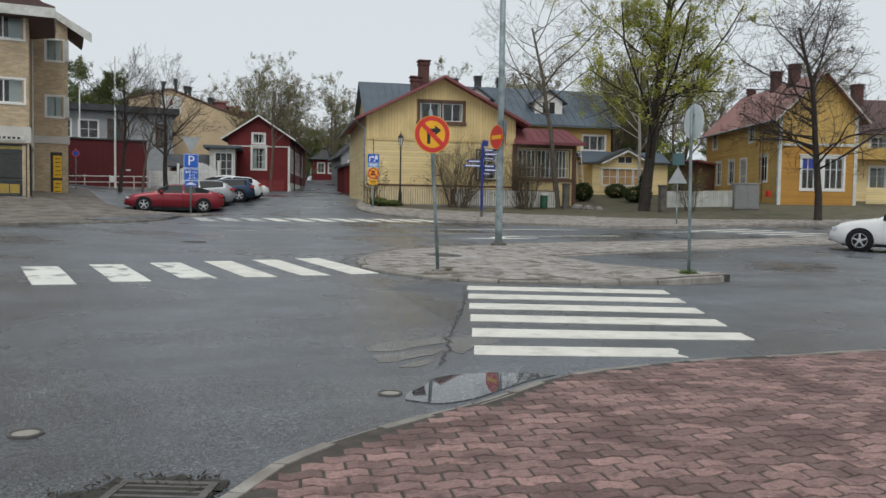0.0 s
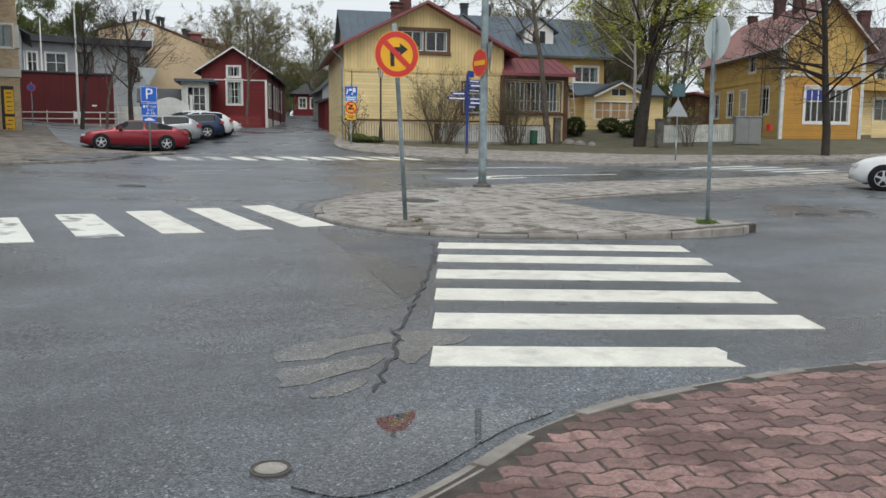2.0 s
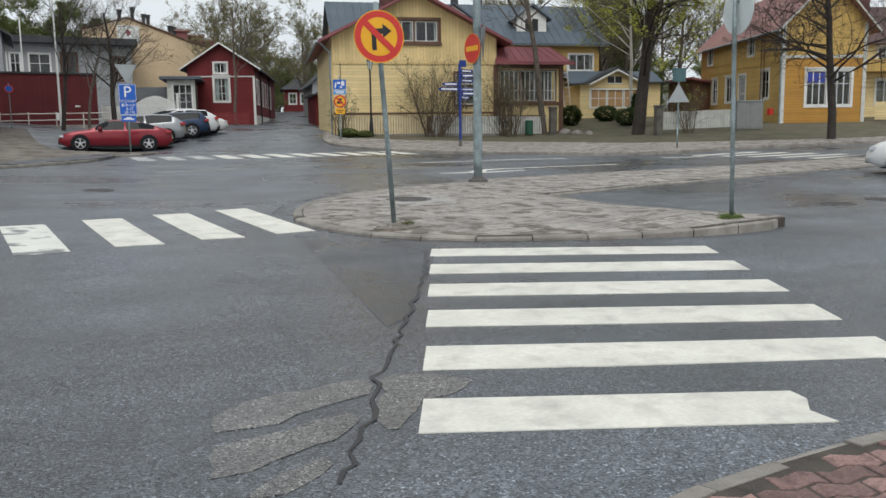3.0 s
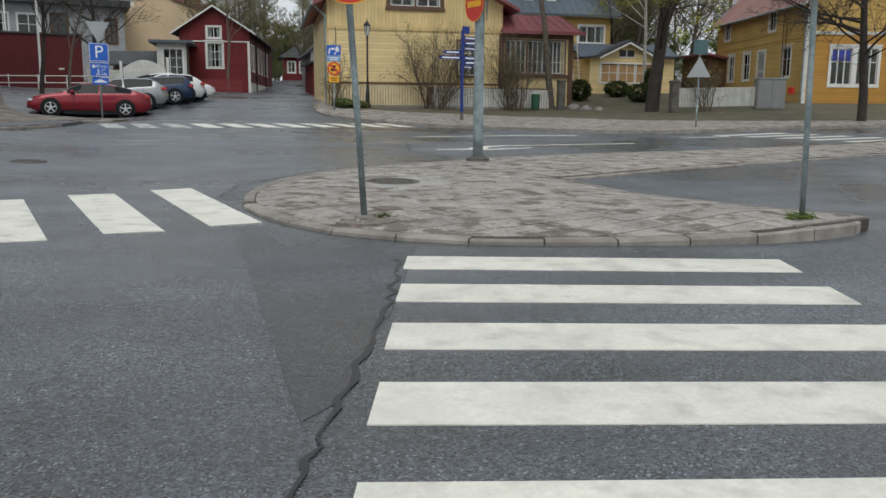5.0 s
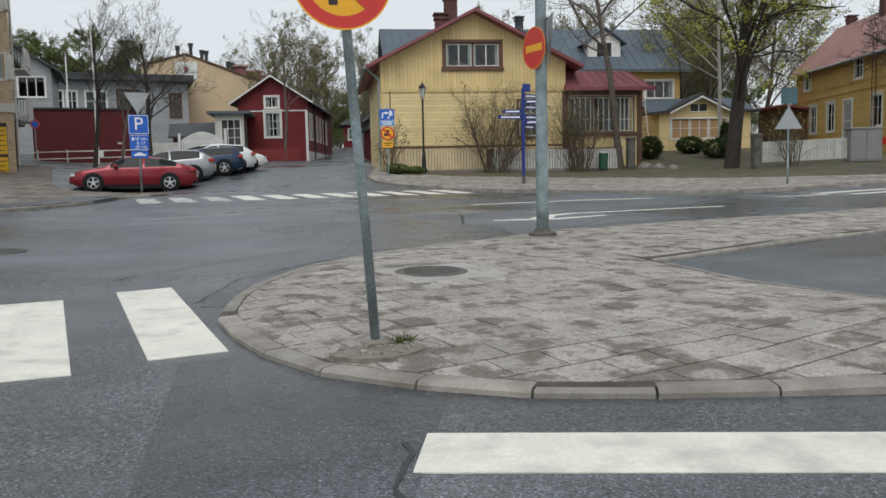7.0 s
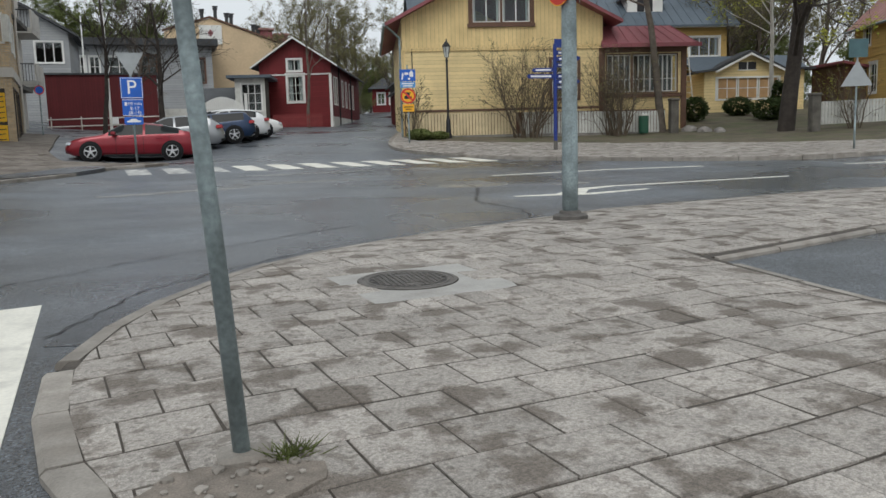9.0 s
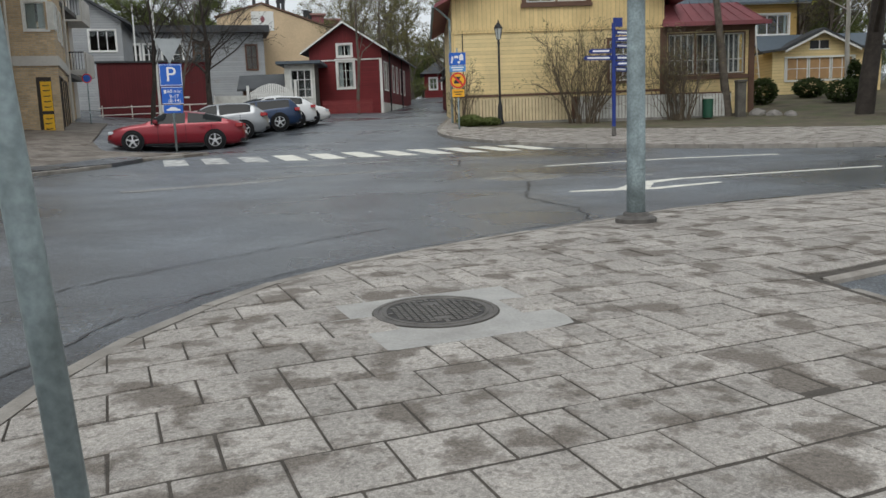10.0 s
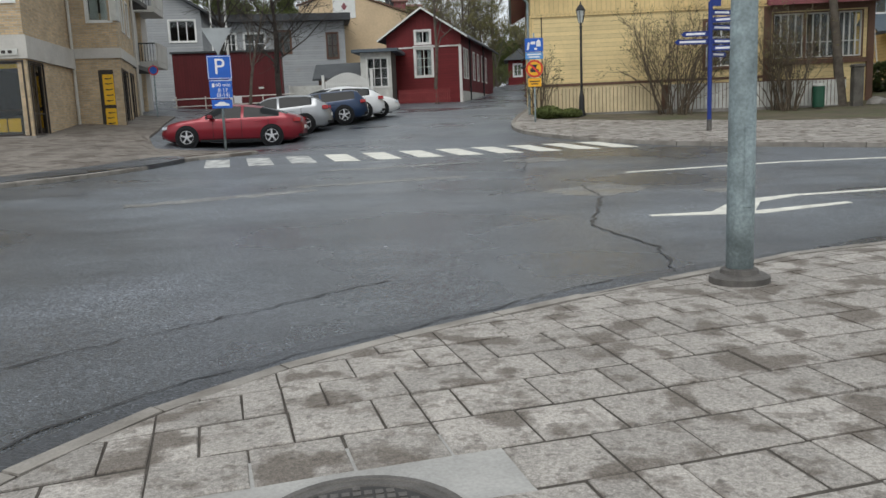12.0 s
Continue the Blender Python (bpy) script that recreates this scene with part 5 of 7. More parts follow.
def ring(bm, r0, r1, y, n=36):
    a = [bm.verts.new((r0 * math.cos(2 * math.pi * k / n), y, r0 * math.sin(2 * math.pi * k / n))) for k in range(n)]
    b = [bm.verts.new((r1 * math.cos(2 * math.pi * k / n), y, r1 * math.sin(2 * math.pi * k / n))) for k in range(n)]
    for k in range(n):
        bm.faces.new((a[k], a[(k + 1) % n], b[(k + 1) % n], b[k]))
    return bm


def flat(outline, y, th=0.002):
    bm = bmesh.new()
    return prism(bm, outline, y - th, y)


def words(parent, text, size, material, x, y, z, name="lettering"):
    c = bpy.data.curves.new("words", "FONT")
    c.body, c.size, c.align_x, c.align_y, c.extrude = text, size, "CENTER", "CENTER", 0.001
    tmp = bpy.data.objects.new("words", c)
    me = bpy.data.meshes.new_from_object(tmp)
    bpy.data.objects.remove(tmp)
    me.materials.append(material)
    ob = new(name, me)
    ob.parent = parent
    ob.matrix_basis = pose(x, y, z, 90, 0, 0)
    return ob


def facing(nx, ny):
    """Turn whose front (-y) looks along (nx, ny)."""
    return math.degrees(math.atan2(nx, -ny))


def post(name, x, y, z, height, r, label, lean=(0, 0), material=None, category="sign post"):
    t = thing(name, pose(x, y, z), label, category)
    bm = bmesh.new()
    for k in range(4):
        a, b = k / 4, (k + 1) / 4
        tube(bm, (lean[0] * a, lean[1] * a, height * a - (0.1 if k == 0 else 0)), (lean[0] * b, lean[1] * b, height * b), r, n=14, caps=k in (0, 3))
    bmesh.ops.remove_doubles(bm, verts=bm.verts, dist=0.001)
    part("pole", bm, material or M_GALV, t, smooth=True)
    return t


KZ = 0.092  # island surface over the road
# no right turn
gz = ground(7.44, 14.77) + KZ
t = post("turn_sign", 7.44, 14.77, gz, 2.9, 0.034, "round yellow and red no-right-turn sign on leaning pole", (-.2, .0))
part("foot", boxes((-.1, .11, -.09, .08, -.03, .022), bevel=.016), M_KERB, t, "small concrete foot")
face = part("face", disc(bmesh.new(), .335, -.055, -.045), M_SIGNYEL, t)
face.matrix_basis = pose(-.175, .0, 2.46, 0, -2, facing(-.12, -.99))
part("edge", ring(bmesh.new(), .245, .325, -.0575), M_SIGNRED, face)
part("edge", ring(bmesh.new(), .325, .336, -.0575), M_SIGNYEL, face)
part("back", disc(bmesh.new(), .333, -.045, -.04), M_SIGNBACK, face)
part("clamp", boxes((-.06, .06, -.04, .03, .12, .16), (-.06, .06, -.04, .03, -.16, -.12)), M_GALV, face)
part("arrow", flat([(-.10, -.17), (-.04, -.17), (-.04, .0), (-.02, .03), (.05, .035), (.05, -.02), (.17, .07), (.05, .16), (.05, .105), (-.06, .10), (-.10, .05)], -.0575), M_BLACK, face)
part("slash", flat([(-.20, .145), (-.145, .20), (.20, -.145), (.145, -.20)], -.06), M_SIGNRED, face)

# lamp column with a no-entry sign
gz = ground(12.06, 20.85) + KZ
t = thing("street_lamp", pose(12.06, 20.85, gz), "tall weathered galvanised lamp column on the island", "lamp post")
bm = bmesh.new()
lathe(bm, [(.10, -.1), (.10, .6), (.098, 1.2), (.085, 4.0), (.07, 9.0)], 20)
part("column", bm, M_GALV, t, smooth=True)
bm = bmesh.new()
lathe(bm, [(.22, -.02), (.22, .03), (.19, .05), (.14, .055), (.135, .085), (.105, .095)], 24)
part("base_collar", bm, M_IRON, t, "dark cast base collar")
part("hatch", boxes((-.035, .035, -.104, -.09, .55, 1.15), bevel=.008), M_GALV, t)
nt = thing("no_entry_sign", pose(12.06, 20.85, gz), "red and yellow no-entry disc on the lamp column", "traffic sign")
face = part("face", disc(bmesh.new(), .325, -.13, -.12), M_SIGNRED, nt)
face.matrix_basis = pose(0, 0, 2.92, 0, 0, facing(-1, -.06))
part("edge", ring(bmesh.new(), .313, .326, -.133), M_SIGNYEL, face)
part("bar", flat([(-.24, -.055), (.24, -.055), (.24, .055), (-.24, .055)], -.132), M_SIGNYEL, face)
part("clamp", boxes((-.05, .05, -.12, -.09, -.03, .03)), M_GALV, face)
yt = thing("yield_sign", pose(12.06, 20.85, gz), "grey back of a triangular sign on the lamp column", "traffic sign")
face = part("face", flat([(-.44, .38), (.44, .38), (0, -.40)], -.13, .006), M_SIGNBACK, yt)
face.matrix_basis = pose(0, 0, 3.02, 0, 0, facing(.93, -.36))
part("clamp", boxes((-.05, .05, -.13, -.09, -.03, .03)), M_GALV, face)

# back of a round sign by the wedge
gz = ground(11.55, 12.78) + island_h(11.55, 12.78)
t = post("round_sign", 11.55, 12.78, gz, 3.05, 0.03, "pale back of round traffic signs on steel pole", (.1, .17))
for nx, ny in ((.985, -.17),):
    face = part("face", disc(bmesh.new(), .32, -.06, -.05), M_PALEBACK, t)
    face.matrix_basis = pose(.09, .155, 2.76, 0, 0, facing(nx, ny))
    part("clamp", boxes((-.03, .03, -.05, -.02, .1, .14)), M_GALV, face)
part("tuft", (lambda b: [tube(b, (random.uniform(-.2, .2), random.uniform(-.1, .1), 0), (random.uniform(-.25, .25), random.uniform(-.15, .15), random.uniform(.03, .1)), .006, .001, 4) for _ in range(60)] and b)(bmesh.new()), mat("fresh_grass", (0.11, 0.16, 0.03), .8), t, "grass tuft at the foot")

# parking sign
gz = ground(6.5, 39.5) + .08
t = post("parking_sign", 6.5, 39.5, gz, 3.35, 0.035, "blue parking sign with time panel on pole", (0, 0))
F = facing(.08, -1)
pl = part("plate", boxes((-.33, .33, -.06, -.045, -.33, .33), bevel=.004), M_SIGNBLUE, t)
pl.matrix_basis = pose(0, 0, 2.36, 0, 0, F)
part("border", boxes((-.32, .32, -.063, -.06, .295, .31), (-.32, .32, -.063, -.06, -.31, -.295), (-.32, -.305, -.063, -.06, -.295, .295), (.305, .32, -.063, -.06, -.295, .295)), M_SIGNWHITE, pl)
words(pl, "P", .62, M_SIGNWHITE, 0, -.062, 0)
pl = part("time_panel", boxes((-.31, .31, -.06, -.045, -.26, .26), bevel=.004), M_SIGNBLUE, t)
pl.matrix_basis = pose(0, 0, 1.75, 0, 0, F)
part("border", boxes((-.31, .31, -.063, -.06, .235, .25), (-.31, .31, -.063, -.06, -.25, -.235)), M_SIGNWHITE, pl)
for tx, zz, xx in (("60 min", .12, .06), ("8-17", -.03, .05), ("(8-14)", -.16, .05)):
    words(pl, tx, .15, M_SIGNWHITE, xx, -.062, zz)
part("disc_symbol", boxes((-.24, -.17, -.063, -.06, .06, .17)), M_SIGNWHITE, pl)
pl = part("car_panel", boxes((-.28, .28, -.06, -.045, -.12, .12), bevel=.004), M_SIGNBLUE, t)
pl.matrix_basis = pose(0, 0, 1.34, 0, 0, F)
part("car_symbol", flat([(-.2, -.05), (.2, -.05), (.2, .0), (.12, .01), (.07, .06), (-.08, .06), (-.13, .01), (-.2, 0)], -.061), M_SIGNWHITE, pl)
yl = part("yield_back", flat([(-.42, .36), (.42, .36), (0, -.38)], -.05, .006), M_SIGNBACK, t, "grey back of a yield sign")
yl.matrix_basis = pose(0, 0, 3.08, 0, 0, F)

# residential zone sign and no-motor sign
gz = ground(17.1, 44.6) + .09
t = post("zone_sign", 17.1, 44.6, gz, 3.2, 0.03, "blue zone sign above an orange prohibition sign", (0, 0))
F = facing(-.2, -.98)
pl = part("zone_plate", boxes((-.33, .33, -.06, -.045, -.24, .24), bevel=.004), M_SIGNBLUE, t)
pl.matrix_basis = pose(0, 0, 2.78, 0, 0, F)
part("house_symbol", flat([(.08, -.06), (.24, -.06), (.24, .12), (.16, .2), (.08, .12)], -.061), M_SIGNWHITE, pl)
part("car_symbol", flat([(-.12, .02), (.04, .02), (.04, .12), (-.12, .12)], -.061), M_SIGNWHITE, pl)
part("walk_symbol", flat([(-.26, -.17), (-.2, -.17), (-.15, .02), (-.17, .1), (-.22, .1)], -.061), M_SIGNWHITE, pl)
part("ball_symbol", flat([(.02, -.18), (.1, -.18), (.12, -.1), (.0, -.1)], -.061), M_SIGNWHITE, pl)
pl = part("text_panel", boxes((-.32, .32, -.06, -.045, -.12, .12), bevel=.004), M_SIGNLIGHT, t)
pl.matrix_basis = pose(0, 0, 2.4, 0, 0, F)
part("text_bar", boxes((-.25, .25, -.062, -.06, .02, .07), (-.2, .2, -.062, -.06, -.07, -.02)), M_SIGNWHITE, pl)
pl = part("ban_disc", disc(bmesh.new(), .315, -.06, -.045), M_SIGNYEL, t)
pl.matrix_basis = pose(0, 0, 1.94, 0, 0, F)
part("edge", ring(bmesh.new(), .245, .31, -.0625), M_SIGNRED, pl)
part("symbol", flat([(-.15, -.12), (.13, -.12), (.16, -.04), (.06, .0), (.08, .1), (.14, .14), (-.12, .15), (-.06, .05), (-.16, -.02)], -.061), M_BLACK, pl)
part("slash", flat([(-.2, .15), (-.15, .2), (.2, -.15), (.15, -.2)], -.0635), M_SIGNRED, pl)
pl = part("orange_panel", boxes((-.24, .24, -.06, -.045, -.15, .15), bevel=.004), M_SIGNYEL, t)
pl.matrix_basis = pose(0, 0, 1.45, 0, 0, F)
part("text_bar", boxes((-.18, .18, -.062, -.06, .02, .06), (-.12, .12, -.062, -.06, -.07, -.03)), M_BLACK, pl)

# blue direction post
gz = ground(20.7, 38.3) + .09
t = thing("direction_post", pose(20.7, 38.3, gz), "blue post with finger boards pointing many ways", "direction sign")
M_POSTBLUE = mat("post_blue", (0.008, 0.03, 0.2), 0.4, var=0.08, scale=4)
bm = bmesh.new()
lathe(bm, [(.075, -.1), (.075, .35)], 14)
part("sleeve", bm, M_IRON, t)
bm = bmesh.new()
lathe(bm, [(.065, .35), (.065, 3.75)], 14)
part("pole", bm, M_POSTBLUE, t)
for k, (zz, a, ln) in enumerate(((3.75, 60, .5), (3.45, 15, .75), (3.22, -30, .8), (3.02, 20, .85), (2.85, 165, .75), (2.62, 178, 1.0), (2.62, 10, .8), (2.42, -15, .8), (2.25, 30, .75))):
    fb = part("finger_board", flat([(.07, -.075), (ln, -.075), (ln + .1, 0), (ln, .075), (.07, .075)], .012, .024), M_POSTBLUE, t)
    fb.matrix_basis = pose(0, 0, zz, 0, 0, a)
    part("text_bar", boxes((.15, ln - .05, -.0145, -.012, -.03, .03)), M_SIGNWHITE, fb)
    part("text_bar", boxes((.15, ln - .05, .012, .0145, -.03, .03)), M_SIGNWHITE, fb)
pk = part("top_board", boxes((-.02, .32, -.015, .015, 3.62, 3.92)), M_POSTBLUE, t)

# old-style street lantern
gz = ground(19.5, 46.45) + .1
t = thing("street_lantern", pose(19.5, 46.45, gz), "black old-style street lantern with glazed head", "street lamp")
bm = bmesh.new()
lathe(bm, [(.16, -.1), (.16, .1), (.12, .2), (.1, .75), (.07, .85), (.05, 1.0), (.045, 3.35), (.07, 3.4), (.04, 3.45), (.05, 3.55)], 14)
part("pole", bm, M_BLACK, t)
bm = bmesh.new()
lathe(bm, [(.09, 3.55), (.17, 4.0)], 6)
part("glass", bm, mat("frosted_lamp_glass", (0.5, 0.52, 0.5), .3), t, "frosted lantern glass")
bm = bmesh.new()
lathe(bm, [(.2, 4.0), (.19, 4.05), (.08, 4.2), (.03, 4.25), (.03, 4.32), (.01, 4.36)], 6)
part("cap", bm, M_BLACK, t)
for k in range(6):
    bm = bmesh.new()
    c, s = math.cos(k * math.pi / 3), math.sin(k * math.pi / 3)
    tube(bm, (.09 * c, .09 * s, 3.55), (.175 * c, .175 * s, 4.0), .012, n=5)
    part("frame_bar", bm, M_BLACK, t)

# triangular sign back by the far zebra
gz = ground(27.8, 31.8) + .09
t = post("warning_sign", 27.8, 31.8, gz, 3.3, 0.03, "grey back of a triangular sign on a pole", (0, 0))
pl = part("triangle_back", flat([(-.45, -.3), (.45, -.3), (0, .5)], -.04, .006), M_SIGNBACK, t)
pl.matrix_basis = pose(0, 0, 2.25, 0, 0, facing(-.6, -.8))
pl = part("plate_back", boxes((-.3, .3, -.05, -.04, -.28, .28)), mat("dark_teal_sign_back", (.06, .12, .13), .5), t, "dark teal back of a square sign")
pl.matrix_basis = pose(0, 0, 3.1, 0, 0, facing(-.3, -.95))
for xx, yy in ((50.6, 35.2), (51.2, 35.6)):
    t = post("bare_post", xx, yy, ground(xx, yy) + .1, 1.1, .04, "short grey post by the verge")
# flagpole
for xx, yy, hh in ((4.65, 63.2, 9.2), (2.6, 75, 7.6)):
    t = thing("flagpole", pose(xx, yy, ground(xx, yy)), "thin white flagpole on a stone base", "flagpole")
    bm = bmesh.new()
    lathe(bm, [(.085, -.2), (.08, .5), (.045, hh)], 12)
    part("pole", bm, M_WHITE, t)
    bm = bmesh.new()
    lathe(bm, [(.02, hh), (.07, hh + .06), (.02, hh + .12)], 10)
    part("knob", bm, M_WHITE, t)
    part("base", boxes((-.3, .3, -.3, .3, -.1, .12), bevel=.02), M_STONE, t)
# electricity cabinet, litter bin, stone gate posts, garden fence
t = thing("utility_cabinet", pose(38.0, 37.6, ground(38, 37.6) + .1, 0, 0, -20), "plain grey steel utility cabinet on the verge", "cabinet")
part("body", boxes((-.75, .75, -.25, .25, 0, 1.5), bevel=.02), mat("cabinet_grey", (.25, .25, .245), .6, var=.08), t)
for s in (-.74, .01):
    part("door", boxes((s + .02, s + .71, -.27, -.252, .1, 1.42), bevel=.005), mat("cabinet_door_grey", (.265, .265, .26), .55, var=.08), t)
part("roof", boxes((-.8, .8, -.3, .3, 1.5, 1.56), bevel=.01), M_SIGNBACK, t)
t = thing("litter_bin", pose(28.25, 44.35, ground(28.2, 44.4) + .1), "dark green litter bin with pale lid", "bin")
bm = bmesh.new()
lathe(bm, [(.2, .05), (.22, .1), (.23, .85)], 16)
part("body", bm, mat("bin_green", (.015, .08, .045), .5, var=.1), t)
bm = bmesh.new()
lathe(bm, [(.24, .85), (.24, .9), (.15, .95)], 16)
part("lid", bm, M_WHITE_DIRTY, t)
for xx, yy in ((29.75, 44.2), (32.9, 38.9)):
    t = thing("stone_post", pose(xx, yy, ground(xx, yy) + .05, 0, 0, -14), "rough grey stone gate post", "post")
    part("shaft", boxes((-.19, .19, -.19, .19, -.1, 1.5), bevel=.03), M_POST, t)
    part("top", boxes((-.22, .22, -.22, .22, 1.5, 1.62), bevel=.03), M_POST, t)
gf = thing("garden_fence", pose(33.2, 39.15, ground(35.5, 38.8) + .1, 0, 0, -17), "greyed white board garden fence", "fence")
s0 = part("slat", boxes((0, .11, 0, .025, .1, 1.05)), M_WHITE_DIRTY, gf)
for k in range(1, 32):
    share("slat", s0.data, gf, pose(k * .135, 0, .004 * k))
part("rail", boxes((0, 4.3, .03, .07, .3, .37), (0, 4.3, .03, .07, .8, .87)), M_WHITE_DIRTY, gf)
gf2 = thing("garden_fence", pose(49.8, 38.6, ground(52, 38) + .1, 0, 0, -20), "pale board fence beside the ochre house", "fence")
s0 = part("slat", boxes((0, .11, 0, .025, .1, 1.2)), M_YELLOW, gf2)
for k in range(1, 50):
    share("slat", s0.data, gf2, pose(k * .14, 0, 0))
part("rail", boxes((0, 7, .03, .07, .3, .37), (0, 7, .03, .07, .8, .87)), M_WHITE_DIRTY, gf2)
t = thing("fire_bucket", pose(44.0, 41.5, 2.5), "small red box on the house wall", "box")
part("body", boxes((-.12, .12, -.15, .15, 0, .4), bevel=.02), M_SIGNRED, t)

# ---- cars ----
M_TYRE = mat("tyre_rubber", (.014, .014, .015), .85, var=.2, scale=10, spec=.2)
M_RIM = mat("alloy_rim", (.55, .56, .57), .3, metal=.8, var=.05)
M_DARKRIM = mat("dark_two_tone_rim", (.62, .62, .63), .3, metal=.6, var=.05)
M_CARGLASS = mat("dark_car_glass", (.012, .014, .015), .06, var=.05, spec=.16)
M_PLASTIC_GAP = mat("black_plastic_and_gaps", (.012, .012, .013), .6, var=.1, spec=.2)
M_LAMPRED = mat("tail_light_red", (.35, .01, .012), .15, var=.1, coat=.5)
M_LAMPWHITE = mat("headlight_clear", (.55, .57, .6), .08, metal=.3, var=.05)


def car(name, x, y, heading, color, label, kind="fastback", L=4.7, W=1.82, H=1.4, metal=.3, rimmat=None):
    z = ground(x, y)
    dx, dy = math.cos(radians(heading)), math.sin(radians(heading))
    pitch = -math.degrees(math.atan2(ground(x + dx, y + dy) - ground(x - dx, y - dy), 2))
    t = thing(name, pose(x, y, z, 0, pitch, heading), label, "car")
    paint = mat(name + "_paint", color, .32, metal=metal, var=.04, coat=.5)
    top_line = {"fastback": [(-.5, .46), (-.492, .62), (-.46, .71), (-.40, .755), (-.30, .86), (-.2, .945), (-.08, .995), (0, 1.0), (.07, .97), (.14, .855), (.215, .705), (.26, .675), (.36, .63), (.44, .56), (.485, .46), (.5, .36)],
                "estate": [(-.5, .42), (-.495, .6), (-.47, .72), (-.43, .92), (-.38, .985), (-.1, 1.0), (.02, .98), (.1, .86), (.18, .69), (.24, .665), (.38, .61), (.46, .52), (.5, .36)],
                "hatch": [(-.5, .42), (-.49, .62), (-.46, .71), (-.40, .86), (-.33, .955), (-.15, 1.0), (0, .985), (.09, .87), (.18, .70), (.24, .67), (.38, .6), (.46, .5), (.5, .35)]}[kind]
    belt_line = [(-.5, .44), (-.47, .64), (-.4, .70), (-.2, .685), (.1, .655), (.2, .645), (.3, .615), (.44, .52), (.5, .34)]
    rear_glass = {"fastback": (-.40, -.22), "estate": (-.47, -.42), "hatch": (-.45, -.35)}[kind]
    side_end = {"fastback": -.335, "estate": -.40, "hatch": -.36}[kind]
    belt = .665 * H
    body, glass = bmesh.new(), bmesh.new()
    NS = 56
    xs_all = [.5 - k / NS for k in range(NS + 1)]
    tx, tz = zip(*top_line)
    bx, bz = zip(*belt_line)
    rows, shares = [], []
    for u in xs_all:
        zt = sum(float(np.interp(u + o, tx, tz)) for o in (-.012, 0, .012)) / 3 * H
        zl = min(float(np.interp(u, bx, bz)) * H, zt - .02)
        w = W / 2 * (1 - .3 * clamp((abs(u) - .37) / .13) ** 2.2)
        zb = .19 + .13 * clamp((abs(u) - .43) / .07)
        g = clamp((zt - zl) / (.31 * H))
        gw = w * (.94 - .2 * g)
        x = u * L
        rows.append([(x, 0, zb), (x, w * .86, zb), (x, w * .965, zb + .1), (x, w, zb + (zl - zb) * .5), (x, w * .992, zl - .09), (x, w * .95, zl), (x, gw, zt - .02 - .045 * g), (x, gw * .84, zt - .012 * g), (x, 0, zt + .012)])
        shares.append(g)
    for sgn in (1, -1):
        grid = [[body.verts.new((p[0], p[1] * sgn, p[2])) for p in r] for r in rows]
        for i in range(NS):
            u = (xs_all[i] + xs_all[i + 1]) / 2
            for j in range(8):
                side = j == 5 and min(shares[i], shares[i + 1]) > .3 and side_end < u < .17 and not (-.085 < u < -.065)
                front = j in (6, 7) and .075 < u < .21
                rear = j in (6, 7) and rear_glass[0] < u < rear_glass[1]
                q = [grid[i][j], grid[i][j + 1], grid[i + 1][j + 1], grid[i + 1][j]]
                if side or front or rear:
                    glass.faces.new([glass.verts.new(v.co) for v in (q if sgn > 0 else q[::-1])])
                else:
                    body.faces.new(q if sgn > 0 else q[::-1])
        for end in (0, -1):
            body.faces.new(grid[end] if (end == 0) == (sgn < 0) else grid[end][::-1])
    bmesh.ops.remove_doubles(body, verts=body.verts, dist=.0005)
    bmesh.ops.remove_doubles(glass, verts=glass.verts, dist=.0005)
    part("body", body, paint, t, smooth=True)
    part("glasshouse", glass, M_CARGLASS, t, "dark tinted glass", smooth=True)
    for sgn in (1, -1):
        for xs in (.31, -.285):
            wx, wy, r = xs * L, sgn * (W / 2 - .10), .335
            # black disc just proud of the body paints the shaded gap round the wheel
            arch = bmesh.new()
            disc(arch, r + .055, sgn * (W / 2 - .16), sgn * (W / 2 + .004), 28)
            a = part("wheel_arch", arch, M_PLASTIC_GAP, t)
            a.matrix_basis = pose(wx, 0, r)
            tw = bmesh.new()
            n = 28
            prof = [(r * .66, -.1), (r * .93, -.105), (r, -.07), (r, .07), (r * .93, .105), (r * .66, .1)]
            rr = [[tw.verts.new((q * math.cos(2 * math.pi * k / n), d, q * math.sin(2 * math.pi * k / n))) for k in range(n)] for q, d in prof]
            for p0, p1 in zip(rr, rr[1:]):
                for k in range(n):
                    tw.faces.new((p0[k], p0[(k + 1) % n], p1[(k + 1) % n], p1[k]))
            wh = part("wheel", tw, M_TYRE, t, smooth=True)
            wh.matrix_basis = pose(wx, wy + sgn * .035, r)
            rm = bmesh.new()
            disc(rm, r * .2, sgn * .07, sgn * .095, 16)
            for k in range(5):
                a0 = 2 * math.pi * k / 5 + .3
                c, s = math.cos(a0), math.sin(a0)
                for off in (-.014, .014):
                    v = [rm.verts.new((c * q - s * (off + e), sgn * d, s * q + c * (off + e))) for q, e, d in ((r * .12, -.012, .09), (r * .68, -.013, .075), (r * .68, .013, .075), (r * .12, .012, .09))]
                    rm.faces.new(v)
            ring(rm, r * .61, r * .70, sgn * .08, 28)
            part("rim", rm, rimmat or M_RIM, wh)
            part("hub_back", disc(bmesh.new(), r * .66, sgn * .0, sgn * .02, 24), M_PLASTIC_GAP, wh)
        lx = boxes((L * .445, L * .487, sgn * W * .26, sgn * W * .43, .42 * H, .49 * H), bevel=.01)
        part("headlight", lx, M_LAMPWHITE, t)
